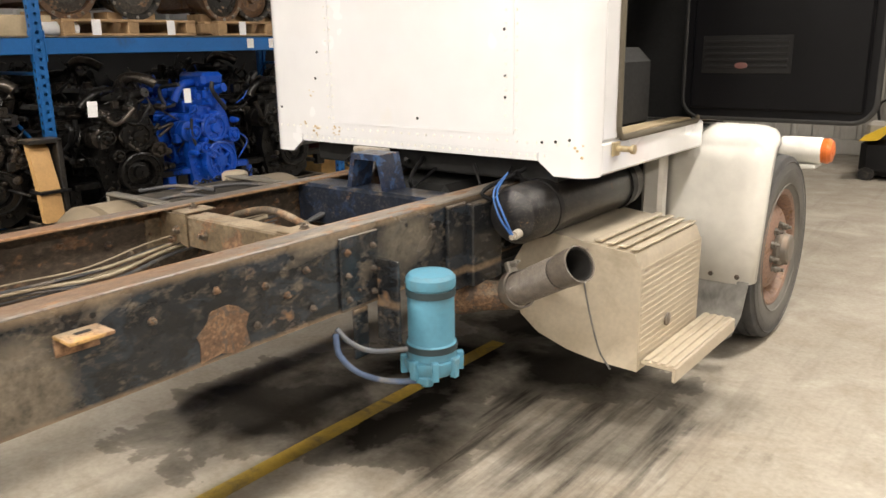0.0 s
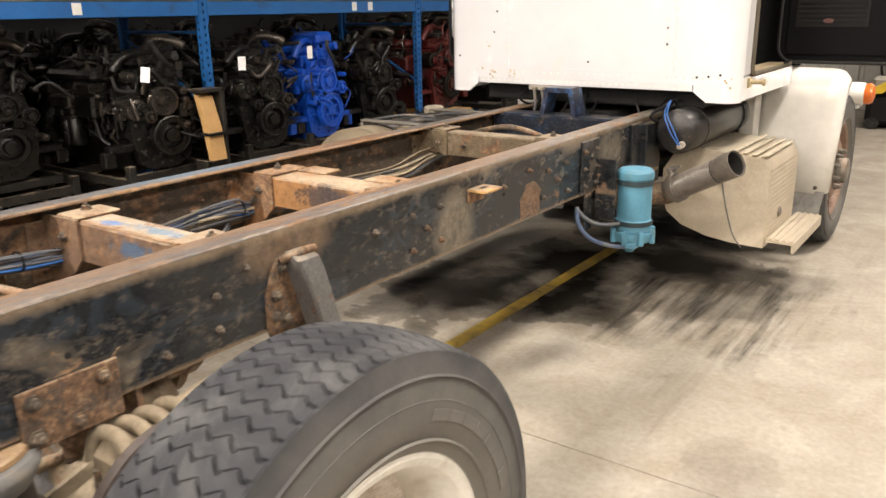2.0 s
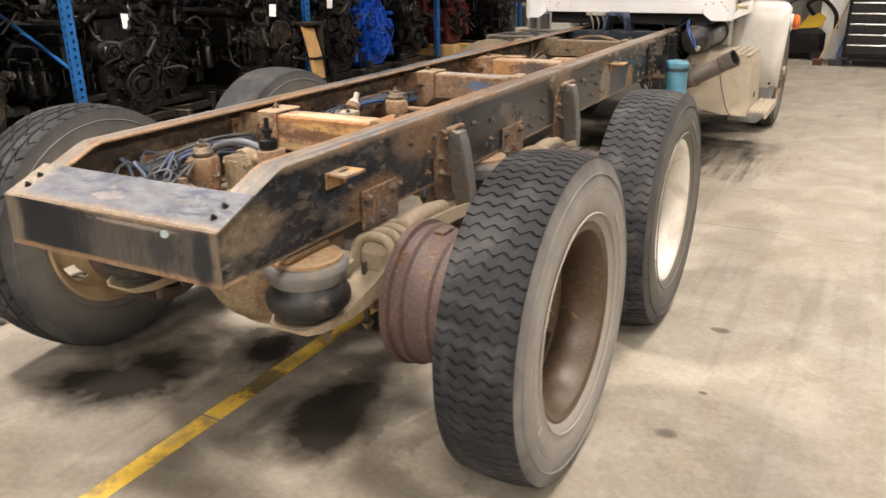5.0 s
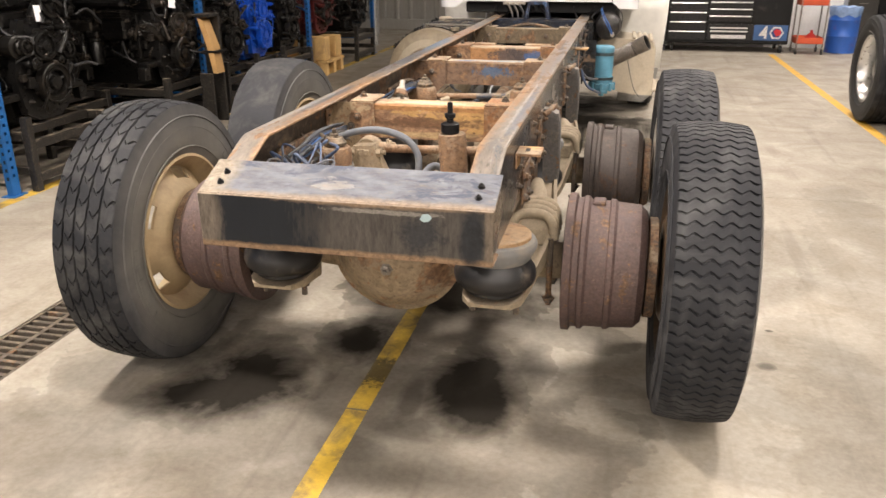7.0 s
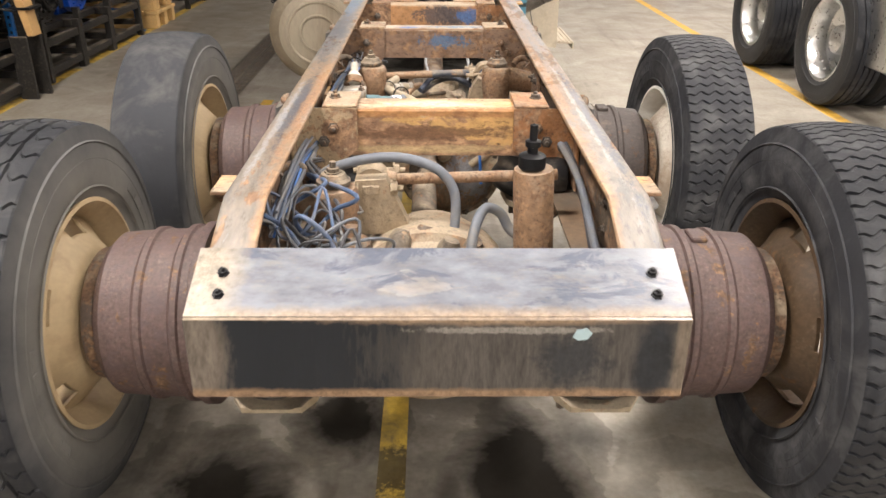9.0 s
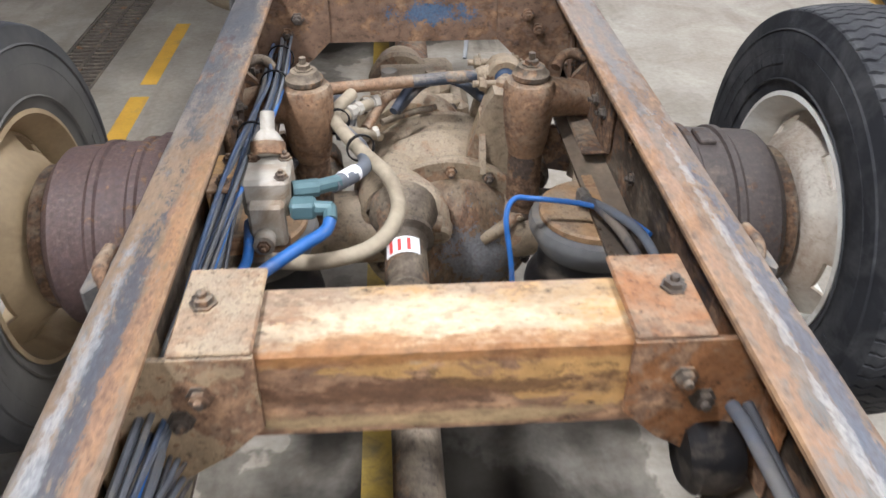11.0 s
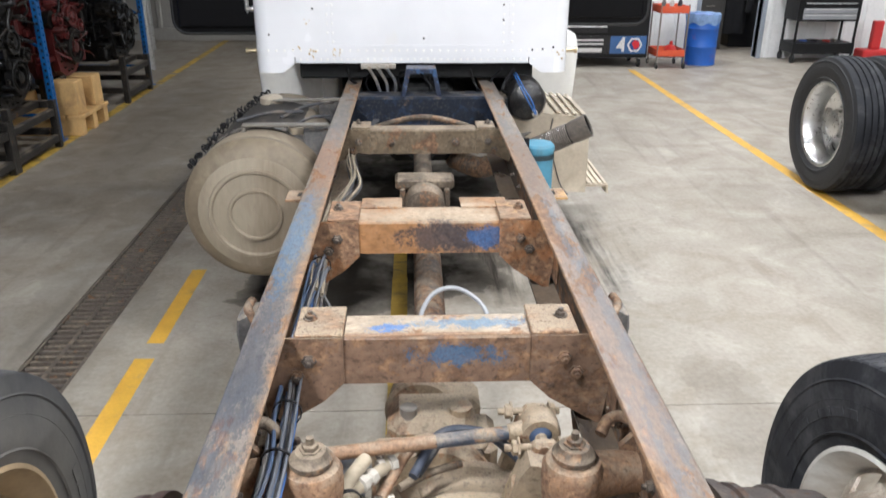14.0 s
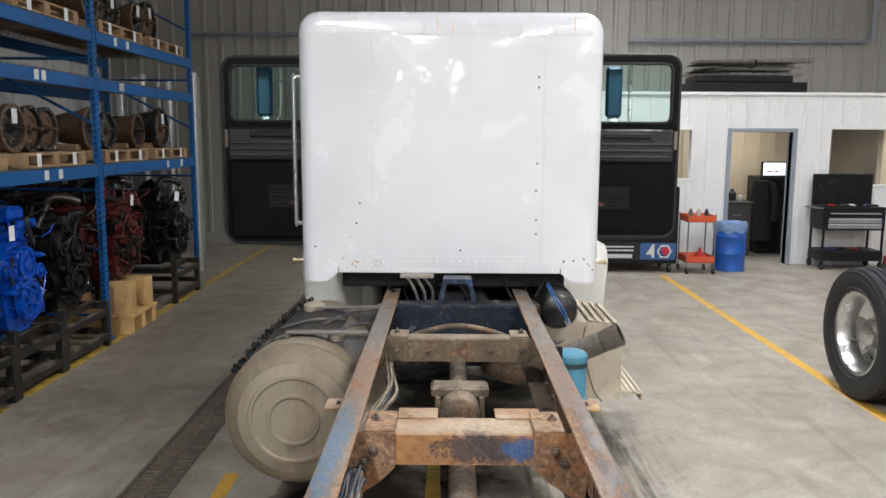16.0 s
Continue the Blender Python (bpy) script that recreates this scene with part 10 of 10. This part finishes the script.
for k in range(3):
    d = part("drawer", Build().box(-0.38, -0.234, 0.65 + k * 0.085, 0.44, -0.221, 0.725 + k * 0.085, 0.003), GREYD if k < 2 else BLACK, bench)
    part("pull", Build().box(-0.36, -0.243, 0.705 + k * 0.085, 0.42, -0.2345, 0.718 + k * 0.085, 0.002), TRIM_AL, d)
part("lid", Build().box(-0.45, 0.22, 0.985, 0.50, 0.25, 1.47, 0.01, pose(0, 0, 0, 0, 0, 0)), BLACK, bench, "raised black lid")
part("lower_shelf", Build().box(-0.45, -0.22, 0.14, 0.50, 0.25, 0.30, 0.008), BLACK, bench)
for x in (-0.44, 0.47):
    for y in (-0.2, 0.22):
        part("post", Build().box(x, y, 0.08, x + 0.03, y + 0.03, 0.62, 0.003), BLACK, bench)
        part("caster", Build().cyl((x, y + 0.015, 0.06), (x + 0.03, y + 0.015, 0.06), 0.06, seg=16), RUBBER, bench)
part("side_tray", Build().box(-0.58, -0.2, 0.95, -0.455, 0.2, 0.965, 0.003), STEEL, bench)
random.seed(14)
TOOLC = [plain("tool_red", (0.5, 0.03, 0.02), 0.4), plain("tool_blue", (0.05, 0.1, 0.3), 0.4), STEEL, BLACK, plain("tool_pale", (0.6, 0.6, 0.58), 0.5)]
for k in range(9):
    tl = thing("hand_tool", 5.9 + k * 0.085, 12.88 + random.uniform(-0.06, 0.1), 0.302 if k % 2 else 0.984, "hand tool lying on the black cart", "tool", "tools on the cart")
    a = random.uniform(-40, 40)
    part("handle", Build().cyl((0, -0.06, 0.016), (0, 0.06, 0.016), 0.016, seg=10, bevel=0.004), TOOLC[k % 5], tl, at=pose(0, 0, 0, 0, 0, a))
    part("shank", Build().cyl((0, 0.06, 0.016), (0, 0.17, 0.016), 0.006, seg=8), STEEL, tl, at=pose(0, 0, 0, 0, 0, a))
redbox = thing("red_floor_jack", 7.05, 12.85, 0, "low red floor jack beside the black cart", "jack")
part("body", Build().box(-0.2, -0.15, 0.05, 0.25, 0.15, 0.2, 0.02).box(-0.05, -0.05, 0.2, 0.1, 0.05, 0.62, 0.015), plain("jack_red", (0.5, 0.03, 0.03), 0.45), redbox)
for x in (-0.15, 0.2):
    part("wheel", Build().cyl((x, -0.17, 0.05), (x, 0.17, 0.05), 0.05, seg=14), STEEL, redbox)

# brooms and yellow-black machine seen past the cab
br = thing("push_broom", 1.12, 12.45, 0, "push broom leaning with a long wooden handle", "broom")
part("handle", Build().cyl((0.0, 0.0, 0.09), (0.42, 0.30, 1.32), 0.014, seg=10), plain("broom_wood", (0.55, 0.38, 0.18), 0.6), br)
part("head", Build().box(-0.10, -0.05, 0.05, 0.06, 0.05, 0.10, 0.01).box(-0.09, -0.045, 0.0, 0.05, 0.045, 0.05), plain("broom_bristle", (0.12, 0.05, 0.03), 0.9), br)
br = thing("blue_floor_squeegee", 1.36, 12.5, 0, "blue-handled floor squeegee leaning by the tool chest", "squeegee")
part("handle", Build().tube([(0.0, 0.0, 0.10), (0.05, 0.05, 0.35), (0.12, 0.14, 0.55), (0.33, 0.24, 1.2)], 0.018, 10), plain("handle_blue", (0.04, 0.13, 0.45), 0.4), br)
part("head", Build().box(-0.11, -0.04, 0.0, 0.09, 0.04, 0.09, 0.012), plain("squeegee_black", (0.05, 0.05, 0.06), 0.6), br)
sc = thing("floor_scrubber", 0.80, 13.4, 0, "yellow and black floor scrubbing machine", "cleaning machine")
sc.scale = (1.0, 1.0, 0.84)
YEL = plain("machine_yellow", (0.72, 0.48, 0.03), 0.4)
part("body", Build().box(-0.40, -0.3, 0.06, 0.32, 0.3, 0.58, 0.08), BLACK, sc)
part("tank", Build().prism([(-0.12, 0.58), (0.24, 0.62), (0.30, 0.80), (0.20, 0.88), (0.02, 0.82)], 0.3, XZ_Y(0.1)), YEL, sc, "yellow tank cover")
part("hopper", Build().prism([(-0.40, 0.56), (-0.20, 0.58), (-0.06, 0.74), (-0.14, 0.78), (-0.34, 0.64)], 0.2, XZ_Y(-0.22)), YEL, sc)
part("cover", Build().box(-0.36, -0.26, 0.60, -0.12, 0.0, 0.82, 0.05), plain("machine_grey", (0.3, 0.28, 0.25), 0.5), sc)
part("hose", Build().tube([(0.1, -0.2, 0.85), (0.0, -0.28, 1.05), (0.2, -0.26, 1.15), (0.42, -0.24, 0.9), (0.46, -0.28, 0.6)], 0.035, 12), BLACK, sc)
part("handle", Build().tube([(-0.25, 0.2, 0.55), (-0.3, 0.2, 1.05), (0.2, 0.2, 1.1), (0.25, 0.2, 0.6)], 0.016, 8), BLACK, sc)
for x in (-0.3, 0.22):
    part("wheel", Build().cyl((x, -0.31, 0.09), (x, 0.31, 0.09), 0.09, seg=18), RUBBER, sc)
# blue column and tall silver tubes by the end wall
col = thing("blue_lift_column", -2.05, 14.7, 0, "blue steel lift column by the end wall", "lift column")
part("column", Build().box(-0.16, -0.14, 0.012, 0.16, 0.14, 3.3, 0.012), plain("lift_blue", (0.05, 0.22, 0.42), 0.4), col)
part("base", Build().box(-0.3, -0.3, 0, 0.3, 0.3, 0.0115, 0.003), BLACK, col)
part("carriage", Build().box(-0.2, -0.2, 1.6, 0.2, -0.145, 2.2, 0.02), BLACK, col)
for k, (x, y) in enumerate(((-3.78, 12.3), (-5.62, 14.2), (-5.40, 14.3), (-5.22, 14.15), (-5.0, 14.3), (-4.80, 14.2), (-4.35, 14.25))):
    tb_ = thing("steel_tube", x, y, 0, "tall galvanised steel tube standing on end", "tube", "tubes on end")
    part("tube", Build().ring([(0.062, 0.0), (0.07, 0.0), (0.07, 2.92 + 0.04 * (k % 4)), (0.062, 2.92 + 0.04 * (k % 4))], None, 24), plain("galvanised", (0.62, 0.63, 0.63), 0.3, 0.8, 0.1, 4, 40, 0.08), tb_)
